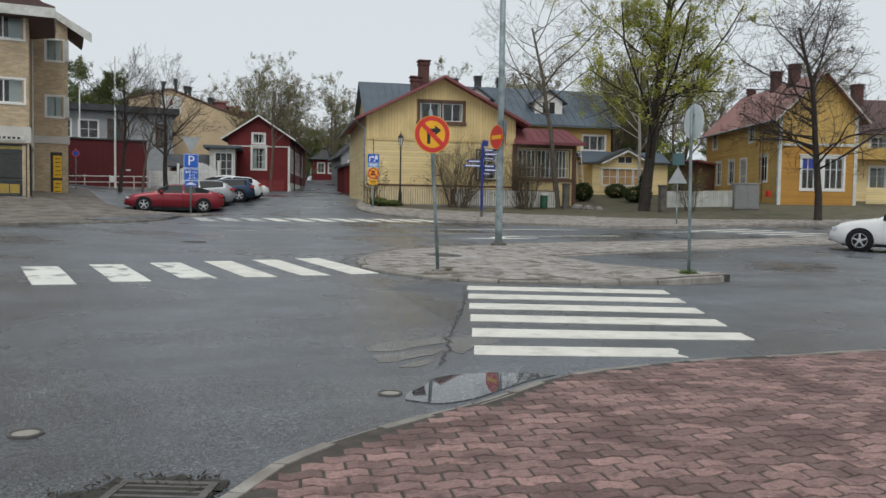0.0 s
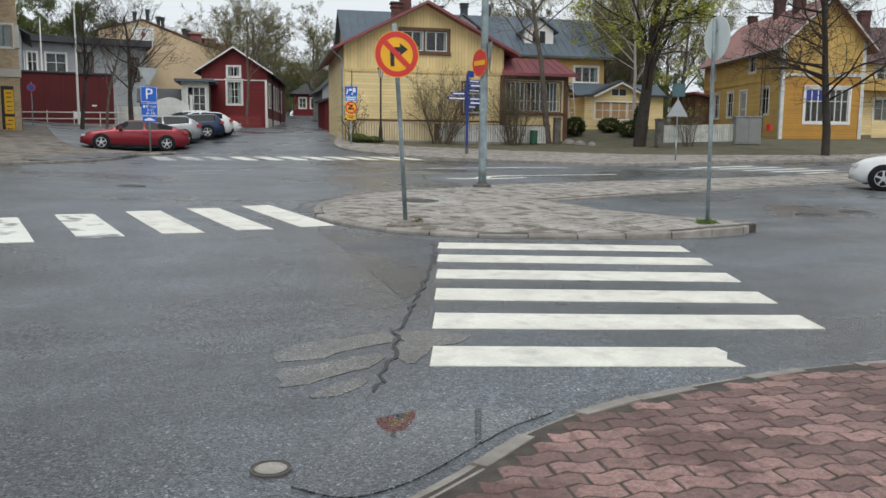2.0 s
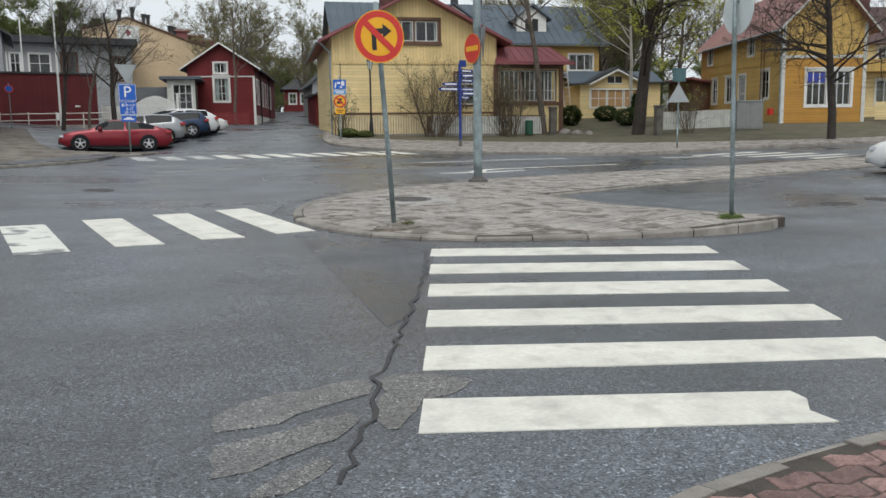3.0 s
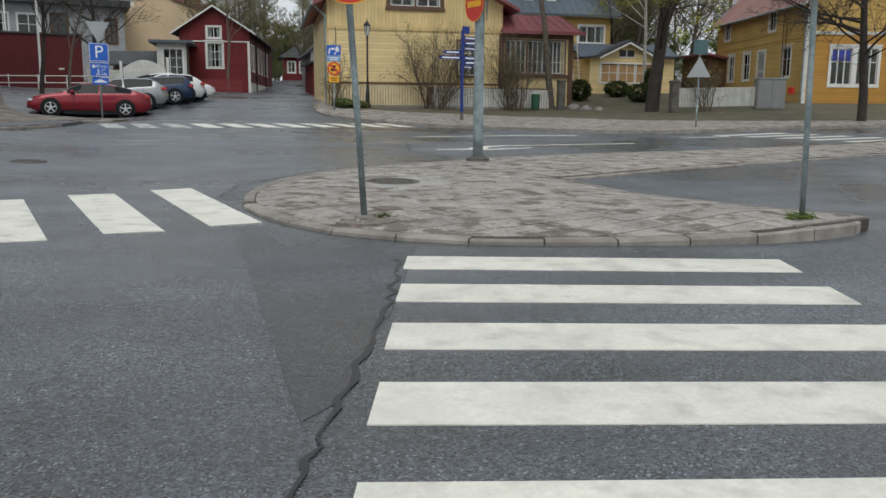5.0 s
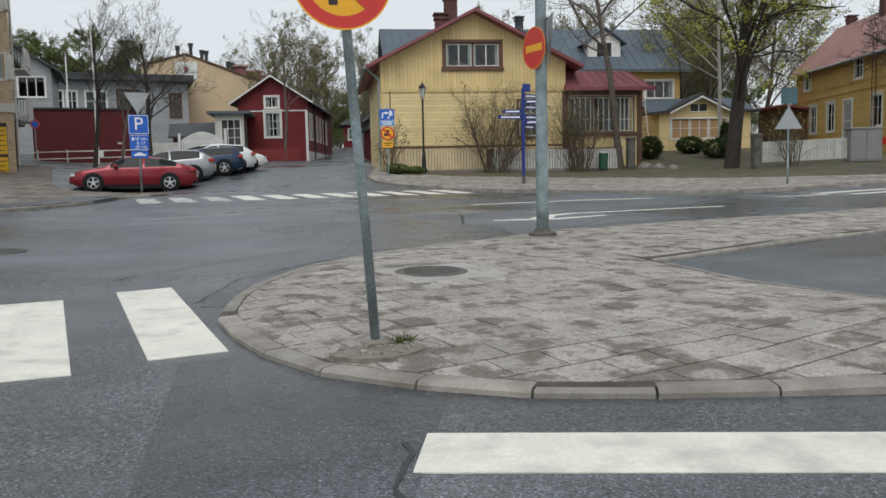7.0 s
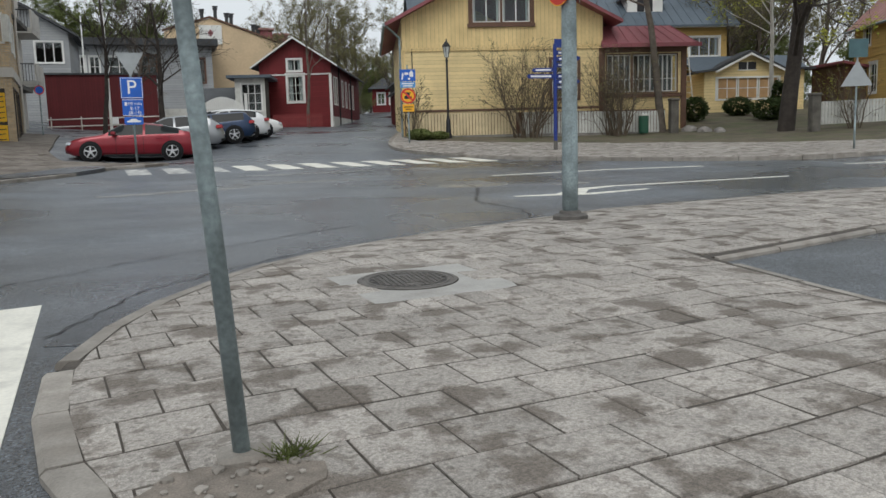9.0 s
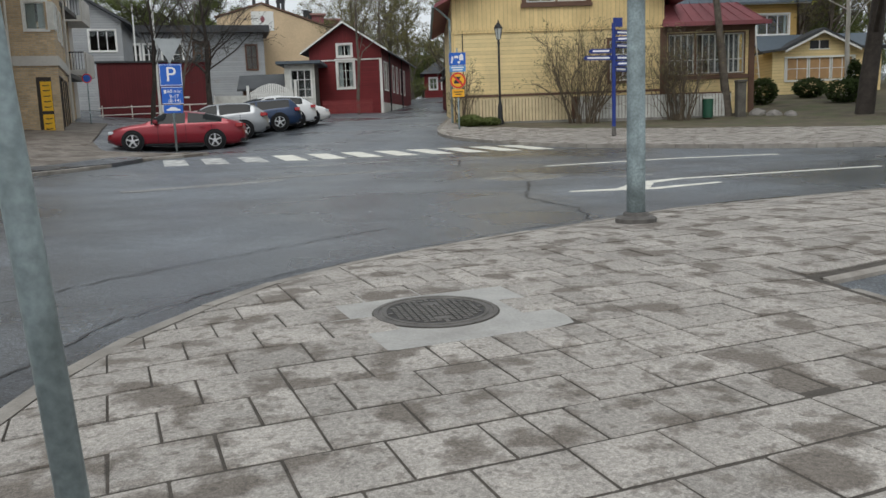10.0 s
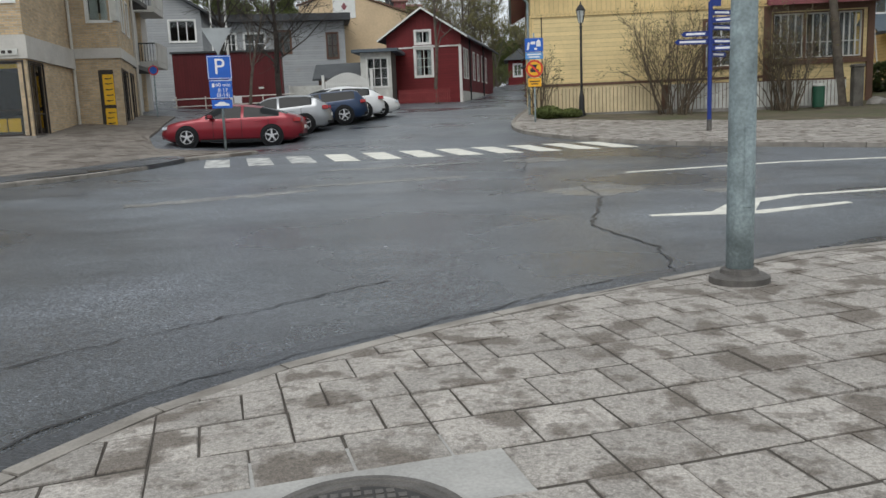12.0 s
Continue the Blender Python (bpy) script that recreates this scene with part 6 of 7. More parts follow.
        lx = boxes((-L * .492, -L * .44, sgn * W * .27, sgn * W * .485, .56 * H, .66 * H), bevel=.015)
        part("tail_light", lx, M_LAMPRED, t)
        part("mirror", boxes((L * .12, L * .155, sgn * W * .49, sgn * (W * .49 + .2), belt, belt + .13), bevel=.03), paint, t)
        part("sill", boxes((-L * .2, L * .22, sgn * (W * .465), sgn * (W * .487), .17, .24), bevel=.01), M_PLASTIC_GAP, t)
        for xs in (.02, -.19):
            part("door_handle", boxes((xs * L - .09, xs * L + .09, sgn * W * .49, sgn * (W * .49 + .03), belt - .13, belt - .1), bevel=.008), paint, t)
        for xs in (.125, -.075, -.265):
            part("door_seam", boxes((xs * L - .006, xs * L + .006, sgn * W * .494, sgn * W * .502, .3, belt - .03)), M_PLASTIC_GAP, t)
    part("bumper", boxes((L * .47, L * .502, -W * .3, W * .3, .28, .40), bevel=.02), M_PLASTIC_GAP, t)
    part("bumper", boxes((-L * .503, -L * .47, -W * .4, W * .4, .28, .38), bevel=.02), M_PLASTIC_GAP, t)
    part("number_plate", boxes((-L * .506, -L * .5, -.26, .26, .55, .66)), M_SIGNWHITE, t)
    part("underside", boxes((-L * .42, L * .42, -W * .4, W * .4, .15, .3)), M_PLASTIC_GAP, t)
    return t


car("red_car", 6.4, 44.4, 174, (.23, .008, .018), "glossy dark red fastback parked across the bays", "fastback", 4.72, 1.85, 1.39, .35, M_DARKRIM)
car("silver_car", 7.6, 46.7, 175, (.33, .34, .35), "silver grey hatchback parked in a row", "hatch", 4.4, 1.8, 1.42, .6)
car("blue_car", 9.15, 48.8, 176, (.006, .026, .075), "dark blue estate car parked in a row", "estate", 4.3, 1.74, 1.3, .3)
car("white_hatchback", 10.0, 50.6, 178, (.68, .69, .69), "white hatchback parked in a row", "hatch", 4.2, 1.76, 1.36, 0)
car("white_coupe", 10.65, 52.5, -4, (.70, .70, .69), "white saloon parked nose out", "fastback", 4.6, 1.84, 1.38, 0)
car("white_saloon", 24.95, 17.85, 125, (.72, .72, .71), "white saloon standing in the side lane", "fastback", 4.6, 1.8, 1.47, 0)

# ---- left background: red yard wall, grey building, cream house, gate ----
t = thing("red_annex", pose(.6, 69.8, 2.7) @ Matrix.Diagonal((1.13, 1.13, 1.13, 1)), "long low dark red board wall of an annex", "annex")
wall(t, [(0, -.8), (5.95, -.8), (5.95, 3.15), (0, 3.15)], [], M_DEEPRED)
part("side_wall", boxes((0, .2, .2, 3, -.8, 3.1)), M_DEEPRED, t)
part("side_wall", boxes((5.75, 5.95, .2, 3, -.8, 3.1)), M_DEEPRED, t)
part("roof", boxes((-.1, 6.05, -.1, 3.2, 3.15, 3.25)), M_DARKROOF, t)
part("vent", boxes((4.6, 4.9, -.05, -.002, 1.1, 1.2)), M_WHITE_DIRTY, t)
rl = thing("railing", pose(1.5, 67, 2.5) @ Matrix.Diagonal((1.1, 1.1, 1.1, 1)), "low pale tube railing before the red annex", "railing")
for zz in (.35, .75):
    bm = bmesh.new()
    tube(bm, (-.6, 0, zz), (6, 0, zz + .12), .035, n=8)
    part("rail", bm, M_PIPE, rl)
for k in range(5):
    bm = bmesh.new()
    tube(bm, (-.4 + k * 1.55, 0, -.2), (-.4 + k * 1.55, 0, .9), .035, n=8)
    part("post", bm, M_PIPE, rl)
part("notice", boxes((2.7, 3.1, -.05, -.04, .45, .85)), M_SIGNWHITE, rl, "small white notice")
part("ledge", boxes((-.6, 6.2, .1, .6, -.4, .12)), M_STONE, rl)
t = thing("small_road_sign", pose(2.0, 55.0, ground(2, 55)), "small blue and red round sign on pole", "traffic sign")
bm = bmesh.new()
tube(bm, (0, 0, -.1), (0, 0, 2.5), .03, n=8)
part("pole", bm, M_GALV, t)
part("face", disc(bmesh.new(), .22, -.05, -.04, 24, 2.2), M_SIGNBLUE, t)
ed = part("edge", ring(bmesh.new(), .17, .22, -.052, 24), M_SIGNRED, t)
ed.matrix_basis = pose(0, 0, 2.2)

gb = thing("grey_house", pose(-.9, 100, 4.1) @ Matrix.Diagonal((1.5, 1.5, 1.5, 1)), "pale grey flat-roofed wooden building with dark eaves", "house")
wall(gb, [(0, -.5), (9.2, -.5), (9.2, 5.0), (0, 5.0)], [(.6, 1.2, 3.0, 4.3), (1.45, 2.05, 3.0, 4.3), (2.6, 3.9, 3.0, 4.3), (4.6, 5.6, 3.0, 4.4), (8.0, 8.7, 2.6, 4.2)], M_GREYBOARD)
part("side_wall", boxes((9.0, 9.2, .2, 8, -.5, 5.0)), M_GREYBOARD, gb)
part("floor", boxes((.1, 9, .25, 8, 2.3, 2.4), (.1, 9, 3, 3.1, 2.4, 5)), M_ROOM, gb)
for xx, ww in ((.6, .6), (1.45, .6), (2.6, 1.3), (4.6, 1.0), (8.0, .7)):
    window(gb, xx, 3.0 if xx < 8 else 2.6, ww, 1.3 if xx < 4 else (1.4 if xx < 8 else 1.6), 2, (.5, .5), .08, None if xx < 4 else M_BROWN, None if xx < 4 else M_BROWN)
part("roof", boxes((-.3, 9.6, -.7, 8, 5.0, 5.45)), M_DARKROOF, gb)
part("balcony_rail", boxes((.3, 3.2, -.25, -.18, 2.85, 2.95), (.3, 3.2, -.25, -.18, 2.3, 2.4)), M_WHITE, gb)
bal = part("baluster", boxes((.35, .4, -.24, -.19, 2.4, 2.85)), M_WHITE, gb)
for k in range(1, 16):
    share("baluster", bal.data, gb, pose(k * .18, 0, 0))
wh = thing("white_house", pose(-3.2, 82, 4.0) @ Matrix.Diagonal((1.2, 1.2, 1.2, 1)), "white gabled wooden house behind the flats", "house")
wall(wh, [(-1.5, -1), (3.6, -1), (3.6, 5.4), (1.0, 7.0), (-1.5, 5.9)], [(1.6, 3.2, 3.5, 4.8)], M_GREYBOARD)
window(wh, 1.6, 3.5, 1.6, 1.3, 3, (1,), .08)
bm = bmesh.new()
prism(bm, [(-1.8, 5.7), (1.0, 7.0), (4.2, 5.1), (4.2, 5.25), (1.0, 7.2), (-1.8, 5.85)], -.5, 8)
part("roof", bm, M_DARKROOF, wh)
part("side_wall", boxes((3.4, 3.6, .2, 7, -1, 5.4)), M_GREYBOARD, wh)
part("inner_wall", boxes((-1.4, 3.4, 2.4, 2.5, -1, 5.6), (-1.5, -1.4, .2, 2.5, -1, 5.8), (-1.4, 3.4, .2, 2.4, 1.8, 1.9)), M_ROOM, wh)

cr = thing("cream_house", pose(13.2, 104.5, 4.0) @ Matrix.Diagonal((1.18, 1.18, 1.18, 1)), "tall cream rendered house end with red dormers", "house")
wall(cr, [(-4, -1), (9.5, -1), (9.5, 6.5), (6.0, 7.3), (0, 9.4), (-4, 8.2)], [], M_CREAM)
part("white_panel", boxes((-1.0, 1.0, -.08, -.002, 7.1, 8.8)), M_WHITE, cr)
bm = bmesh.new()
prism(bm, [(-.25, 8.1), (0, 7.75), (.25, 8.1), (0, 8.45)], -.1, -.081)
part("diamond", bm, M_REDROOF, cr)
bm = bmesh.new()
prism(bm, [(-4.2, 8.2), (0, 9.45), (6, 7.35), (9.7, 6.5), (9.7, 6.6), (6, 7.5), (0, 9.6), (-4.2, 8.35)], -.15, .3)
part("parapet", bm, M_BROWN, cr)
part("body", boxes((-4, 9.3, .2, 12, -1, 6.4)), M_CREAM, cr)
for k in range(3):
    d = part("dormer", boxes((4.6 + k * 1.5, 5.7 + k * 1.5, 1.0 + k * .8, 4, 6.5, 8.6 - k * .35)), M_REDROOF, cr, "red sheet clad dormer")
    part("dormer_roof", boxes((4.4 + k * 1.5, 5.9 + k * 1.5, .8 + k * .8, 4.2, 8.6 - k * .35, 8.75 - k * .35)), M_PINKROOF, d)
for xx, zz in ((-.6, 10.3), (.6, 10.6), (1.6, 10.0), (2.0, 9.95), (4.0, 9.0), (4.4, 8.9)):
    chimney(cr, xx, 1.2, 7, zz, .3, M_DARKROOF)
sd = thing("gate_shed", pose(9.7, 73.4, 2.9) @ Matrix.Diagonal((1.1, 1.1, 1.1, 1)), "dark roofed carport shed behind white gates", "shed")
wall(sd, [(0, -.5), (3.0, -.5), (3.0, 1.6), (0, 1.6)], [], M_BROWN, pose(0, 1.5, 0))
bm = bmesh.new()
v = [bm.verts.new(p) for p in ((-.4, -.3, 1.55), (3.2, -.3, 1.65), (3.2, 2.6, 2.7), (-.1, 2.6, 2.6), (-.4, -.3, 1.43), (3.2, -.3, 1.53), (3.2, 2.6, 2.58), (-.1, 2.6, 2.48))]
for f in ((0, 1, 2, 3), (7, 6, 5, 4), (0, 4, 5, 1), (2, 6, 7, 3), (0, 3, 7, 4), (1, 5, 6, 2)):
    bm.faces.new([v[k] for k in f])
part("roof", bm, M_DARKROOF, sd)
for xx in (0, 2.85):
    part("side_wall", boxes((xx, xx + .15, 0, 1.5, -.5, 1.5)), M_BROWN, sd)
gt = thing("white_gate", pose(10.1, 71.7, 2.75) @ Matrix.Diagonal((1.08, 1, 1.34, 1)), "white arched double gate of upright boards", "gate")
for k in range(22):
    u = (k + .5) / 22
    hh = 1.15 + .45 * math.sin(math.pi * u)
    part("board", boxes((k * .125, k * .125 + .105, 0, .03, .12, hh)), M_WHITE, gt)
part("rail", boxes((0, 2.75, .03, .07, .4, .5), (0, 2.75, .03, .07, 1.0, 1.1)), M_WHITE, gt)
part("gate_post", boxes((2.8, 2.98, -.05, .13, -.3, 1.75)), M_WHITE, gt)
part("gate_post", boxes((-.22, -.05, -.05, .13, -.3, 1.5)), M_WHITE, gt)
wf = thing("white_fence", pose(7.75, 71.5, 2.75), "plain white board fence beside the gate", "fence")
part("panel", boxes((0, 2.1, 0, .04, .1, 1.35)), M_WHITE_DIRTY, wf)
part("post", boxes((-.1, 0, -.03, .07, -.2, 1.4)), M_WHITE, wf)

# end of the side street
eh = thing("small_red_house", pose(30.7, 104.1, 4.5, 0, 0, -14), "small dark red cottage at the street's end", "house")
wall(eh, [(0, -1), (3.6, -1), (3.6, 3.1), (0, 3.1)], [(.6, 1.4, 1.3, 2.5), (2.0, 2.8, 1.3, 2.5)], M_RED)
part("side_wall", boxes((3.4, 3.6, .2, 6, -1, 3.1), (0, .2, .2, 6, -1, 3.1)), M_RED, eh)
for xx in (.6, 2.0):
    window(eh, xx, 1.3, .8, 1.2, 2, (.5, .5), .14)
part("corner_board", boxes((3.45, 3.65, -.05, -.001, -.5, 3.1)), M_WHITE, eh)
part("plinth", boxes((-.02, 3.62, -.05, -.001, -1, .35)), M_STONE, eh)
bm = bmesh.new()
v = [bm.verts.new(p) for p in ((-.5, -.5, 3.0), (4.1, -.5, 3.0), (4.1, 6.5, 3.0), (-.5, 6.5, 3.0), (1.3, 2.0, 4.4), (2.3, 4.0, 4.4))]
for f in ((0, 1, 4), (1, 2, 5, 4), (2, 3, 5), (3, 0, 4, 5), (3, 2, 1, 0)):
    bm.faces.new([v[k] for k in f])
part("roof", bm, M_DARKROOF, eh)
rs = thing("red_shed", pose(24.6, 72.5, 3.1, 0, 0, -10), "dark red board shed behind the yellow house", "shed")
wall(rs, [(0, -1), (3, -1), (3, 2.9), (0, 2.0)], [], M_RED_V)
part("side_wall", boxes((0, .2, .2, 5, -1, 2.0)), M_RED_V, rs)
bm = bmesh.new()
prism(bm, [(-.3, 1.95), (3.3, 3.05), (3.3, 3.2), (-.3, 2.1)], -.4, 5)
part("roof", bm, M_DARKROOF, rs)
gh = thing("grey_gambrel_house", pose(28.6, 86, 4.0, 0, 0, -10), "weathered grey house with steep dark roof", "house")
wall(gh, [(0, -1), (6, -1), (6, 3.2), (3.2, 6), (0, 3.2)], [(.8, 1.6, 1.2, 2.4)], M_GREYBOARD)
window(gh, .8, 1.2, .8, 1.2, 2, (1,), .1)
gable_roof(gh, 0, 6, -.4, 8, 3.1, 5.8, .5, .12, M_DARKROOF)
part("side_wall", boxes((0, .2, .2, 8, -1, 3.2)), M_GREYBOARD, gh)
sw = thing("white_fence", pose(25.2, 74.0, 3.0, 0, 0, 68), "white board fence along the side street", "fence")
part("panel", boxes((0, 9, 0, .05, 0, 1.2)), M_WHITE_DIRTY, sw)
# garage with red roof among the yard trees
gr = thing("red_garage", pose(47.5, 52.0, 2.85, 0, 0, -14), "small brown garage with red roof in the yard", "garage")
wall(gr, [(0, -.5), (3.6, -.5), (3.6, 1.9), (0, 2.6)], [], M_BROWN)
bm = bmesh.new()
prism(bm, [(-.3, 2.6), (3.9, 1.85), (3.9, 1.98), (-.3, 2.75)], -.4, 4)
part("roof", bm, M_REDROOF, gr)
part("side_wall", boxes((0, .15, .2, 3.8, -.5, 2.5)), M_BROWN, gr)
part("side_wall", boxes((3.45, 3.6, .2, 3.8, -.5, 1.9)), M_BROWN, gr)
t = thing("ladder", pose(36.9, 53.6, 2.5, 0, 0, -14), "pale wooden ladder leaning on the house", "ladder")
for s in (0, .45):
    bm = bmesh.new()
    tube(bm, (s, -.6, 0), (s, .5, 4.0), .035, n=6)
    part("rail", bm, M_PIPE, t)
for k in range(11):
    bm = bmesh.new()
    tube(bm, (0, -.55 + k * .098, .3 + k * .34), (.45, -.55 + k * .098, .3 + k * .34), .02, n=5)
    part("rung", bm, M_PIPE, t)

# ---- trees ----
M_BARK = mat("grey_brown_bark", (.12, .10, .08), .9, var=.3, scale=5, bump=.8, bump_scale=22)
M_BARKDARK = mat("dark_bark", (.045, .036, .03), .9, var=.3, scale=5, bump=.8, bump_scale=22)
M_TWIG = mat("pale_twigs", (.115, .088, .06), .9, var=.2, scale=3)


def leaf_mat(name, c):
    """A thin leaf: part of the light passes through it."""
    m = mat(name, c, .75, var=.25, scale=1.5, island=.35, spec=.12)
    n, l = m.node_tree.nodes, m.node_tree.links
    b = n["Principled BSDF"]
    tr, mx = n.new("ShaderNodeBsdfTranslucent"), n.new("ShaderNodeMixShader")
    mx.inputs[0].default_value = .45
    l.new(b.inputs["Base Color"].links[0].from_socket, tr.inputs["Color"])
    l.new(b.outputs[0], mx.inputs[1])
    l.new(tr.outputs[0], mx.inputs[2])
    l.new(mx.outputs[0], n["Material Output"].inputs["Surface"])
    return m


M_LEAFYELLOW = leaf_mat("fresh_yellow_green_leaf", (.36, .37, .07))
M_LEAFGREEN = leaf_mat("young_green_leaf", (.16, .19, .07))
M_LEAFOLIVE = leaf_mat("olive_bud_leaf", (.20, .185, .09))
M_HEDGE = leaf_mat("evergreen_leaf", (.06, .085, .03))


def limb(verts, faces, pts, radii, n):
    base = len(verts)
    for i, (p, r) in enumerate(zip(pts, radii)):
        d = (pts[min(i + 1, len(pts) - 1)] - pts[max(i - 1, 0)]).normalized()
        a = d.orthogonal().normalized()
        b = d.cross(a)
        for k in range(n):
            q = 2 * math.pi * k / n
            verts.append(tuple(p + (a * math.cos(q) + b * math.sin(q)) * r))
    for i in range(len(pts) - 1):
        for k in range(n):
            faces.append((base + i * n + k, base + i * n + (k + 1) % n, base + (i + 1) * n + (k + 1) % n, base + (i + 1) * n + k))


def grow(rnd, p, d, length, r, level, top, out, tips, up, kids, spread, split):
    n = 7 if level == 0 else 4
    pts, radii = [p.copy()], [r]
    q, dd = p.copy(), d.copy()
    wob = .06 if level == 0 else .17
    end = .30 if level == 0 else .35
    for k in range(n):
        dd = (dd + Vector((rnd.gauss(0, wob), rnd.gauss(0, wob), rnd.gauss(0, wob) + up * .12))).normalized()
        q = q + dd * length / n
        pts.append(q.copy())
        radii.append(max(.007, r * (1 - (1 - end) * (k + 1) / n)))
    out.append((pts, radii, 8 if level == 0 else (5 if level == 1 else 3), level))
    if level >= top:
        tips.append((pts[-1], pts[-2]))
        tips.append((pts[-3], pts[-2]))
        return
    m = kids[level]
    for k in range(m):
        u = split + (1 - split) * (k + rnd.random() * .8) / m if level == 0 else .2 + .8 * (k + rnd.random()) / m
        i = min(n - 1, int(u * n))
        base = pts[i].lerp(pts[i + 1], u * n - i if u * n - i <= 1 else 1)
        along_d = (pts[i + 1] - pts[i]).normalized()
        side = Vector((rnd.gauss(0, 1), rnd.gauss(0, 1), rnd.gauss(0, .5)))
        side = (side - along_d * side.dot(along_d)).normalized()
        nd = (along_d * (1 - spread) + side * spread * rnd.uniform(.8, 1.25) + Vector((0, 0, .12 * up))).normalized()
        ln = length * ((.58 if level == 0 else .52) * rnd.uniform(.65, 1.15)) * (1.15 - .45 * u if level == 0 else 1.1 - .5 * u)
        grow(rnd, base, nd, ln, max(.007, radii[i] * rnd.uniform(.3, .52)), level + 1, top, out, tips, up, kids, spread, split)


def tree(name, x, y, height, r, seed, label, kids=(9, 6, 5), spread=.6, split=.3, up=.6, top=3, lean=(0, 0), bark=None, leaves=0, leaf=None, leaf_size=.09, twig=None, category="tree", z=None):
    rnd = random.Random(seed)
    t = thing(name, pose(x, y, ground(x, y) + .05 if z is None else z), label, category)
    out, tips = [], []
    grow(rnd, Vector((0, 0, -.15)), Vector((lean[0], lean[1], 1)).normalized(), height * .86, r, 0, top, out, tips, up, kids, spread, split)
    for nm, lo, hi, mt in (("trunk", 0, 0, bark or M_BARK), ("limb_mass", 1, 1, bark or M_BARK), ("twig_mass", 2, 9, twig or bark or M_BARK)):
        vs, fs = [], []
        for pts, radii, n, lv in out:
            if lo <= lv <= hi:
                limb(vs, fs, pts, radii, n)
        me = bpy.data.meshes.new(nm)
        me.from_pydata(vs, [], fs)
        me.materials.append(mt)
        for p in me.polygons:
            p.use_smooth = True
        ob = new(nm, me)
        ob.parent = t
        if nm != "trunk":
            tagged(ob, kind="stuff")
    if leaves:
        vs, fs = [], []
        for k in range(leaves):
            a, b = tips[rnd.randrange(len(tips))]
            c = a.lerp(b, rnd.random()) + Vector((rnd.gauss(0, .12), rnd.gauss(0, .12), rnd.gauss(0, .12)))
            e = Vector((rnd.gauss(0, 1), rnd.gauss(0, 1), rnd.gauss(0, 1))).normalized()
            f = e.orthogonal().normalized()
            s = leaf_size * rnd.uniform(.6, 1.4)
            i = len(vs)
            vs += [tuple(c - e * s), tuple(c + f * s * .5), tuple(c + e * s), tuple(c - f * s * .5)]
            fs.append((i, i + 1, i + 2, i + 3))
        me = bpy.data.meshes.new("leaves")
        me.from_pydata(vs, [], fs)
        me.materials.append(leaf)
        ob = new("foliage", me)
        ob.parent = t
        tagged(ob, kind="stuff")
    return t


def shrub(name, x, y, height, width, seed, label, stems=14, leaves=0, leaf=None, bark=None):
    rnd = random.Random(seed)
    t = thing(name, pose(x, y, ground(x, y) + .1), label, "shrub")
    out, tips = [], []
    for k in range(stems):
        a = rnd.uniform(0, 6.283)
        o = rnd.uniform(.05, 1) ** .8 * width / height * .6
        foot = rnd.uniform(.03, .17) * width
        grow(rnd, Vector((foot * math.cos(a), foot * math.sin(a), -.05)), Vector((o * math.cos(a), o * math.sin(a) * .5, 1)).normalized(), height * rnd.uniform(.65, 1), rnd.uniform(.022, .045), 1, 3, out, tips, .5, (0, 6, 4), .45, .3)
    vs, fs = [], []
    for pts, radii, n, lv in out:
        limb(vs, fs, pts, [q * .8 for q in radii], n)
    me = bpy.data.meshes.new("stem_mass")
    me.from_pydata(vs, [], fs)
    me.materials.append(bark or M_TWIG)
    ob = new("stem_mass", me)
    ob.parent = t
    tagged(ob, kind="stuff")
    if leaves:
        vs, fs = [], []
        for k in range(leaves):
            a, b = tips[rnd.randrange(len(tips))]
            c = a.lerp(b, rnd.random()) + Vector((rnd.gauss(0, .08), rnd.gauss(0, .08), rnd.gauss(0, .08)))
            e = Vector((rnd.gauss(0, 1), rnd.gauss(0, 1), rnd.gauss(0, 1))).normalized()
            f = e.orthogonal().normalized()
            s = .05 * rnd.uniform(.6, 1.4)
            i = len(vs)
            vs += [tuple(c - e * s), tuple(c + f * s * .5), tuple(c + e * s), tuple(c - f * s * .5)]
            fs.append((i, i + 1, i + 2, i + 3))
        me = bpy.data.meshes.new("leaves")
        me.from_pydata(vs, [], fs)
        me.materials.append(leaf)
        ob = new("foliage", me)
        ob.parent = t
        tagged(ob, kind="stuff")
    return t


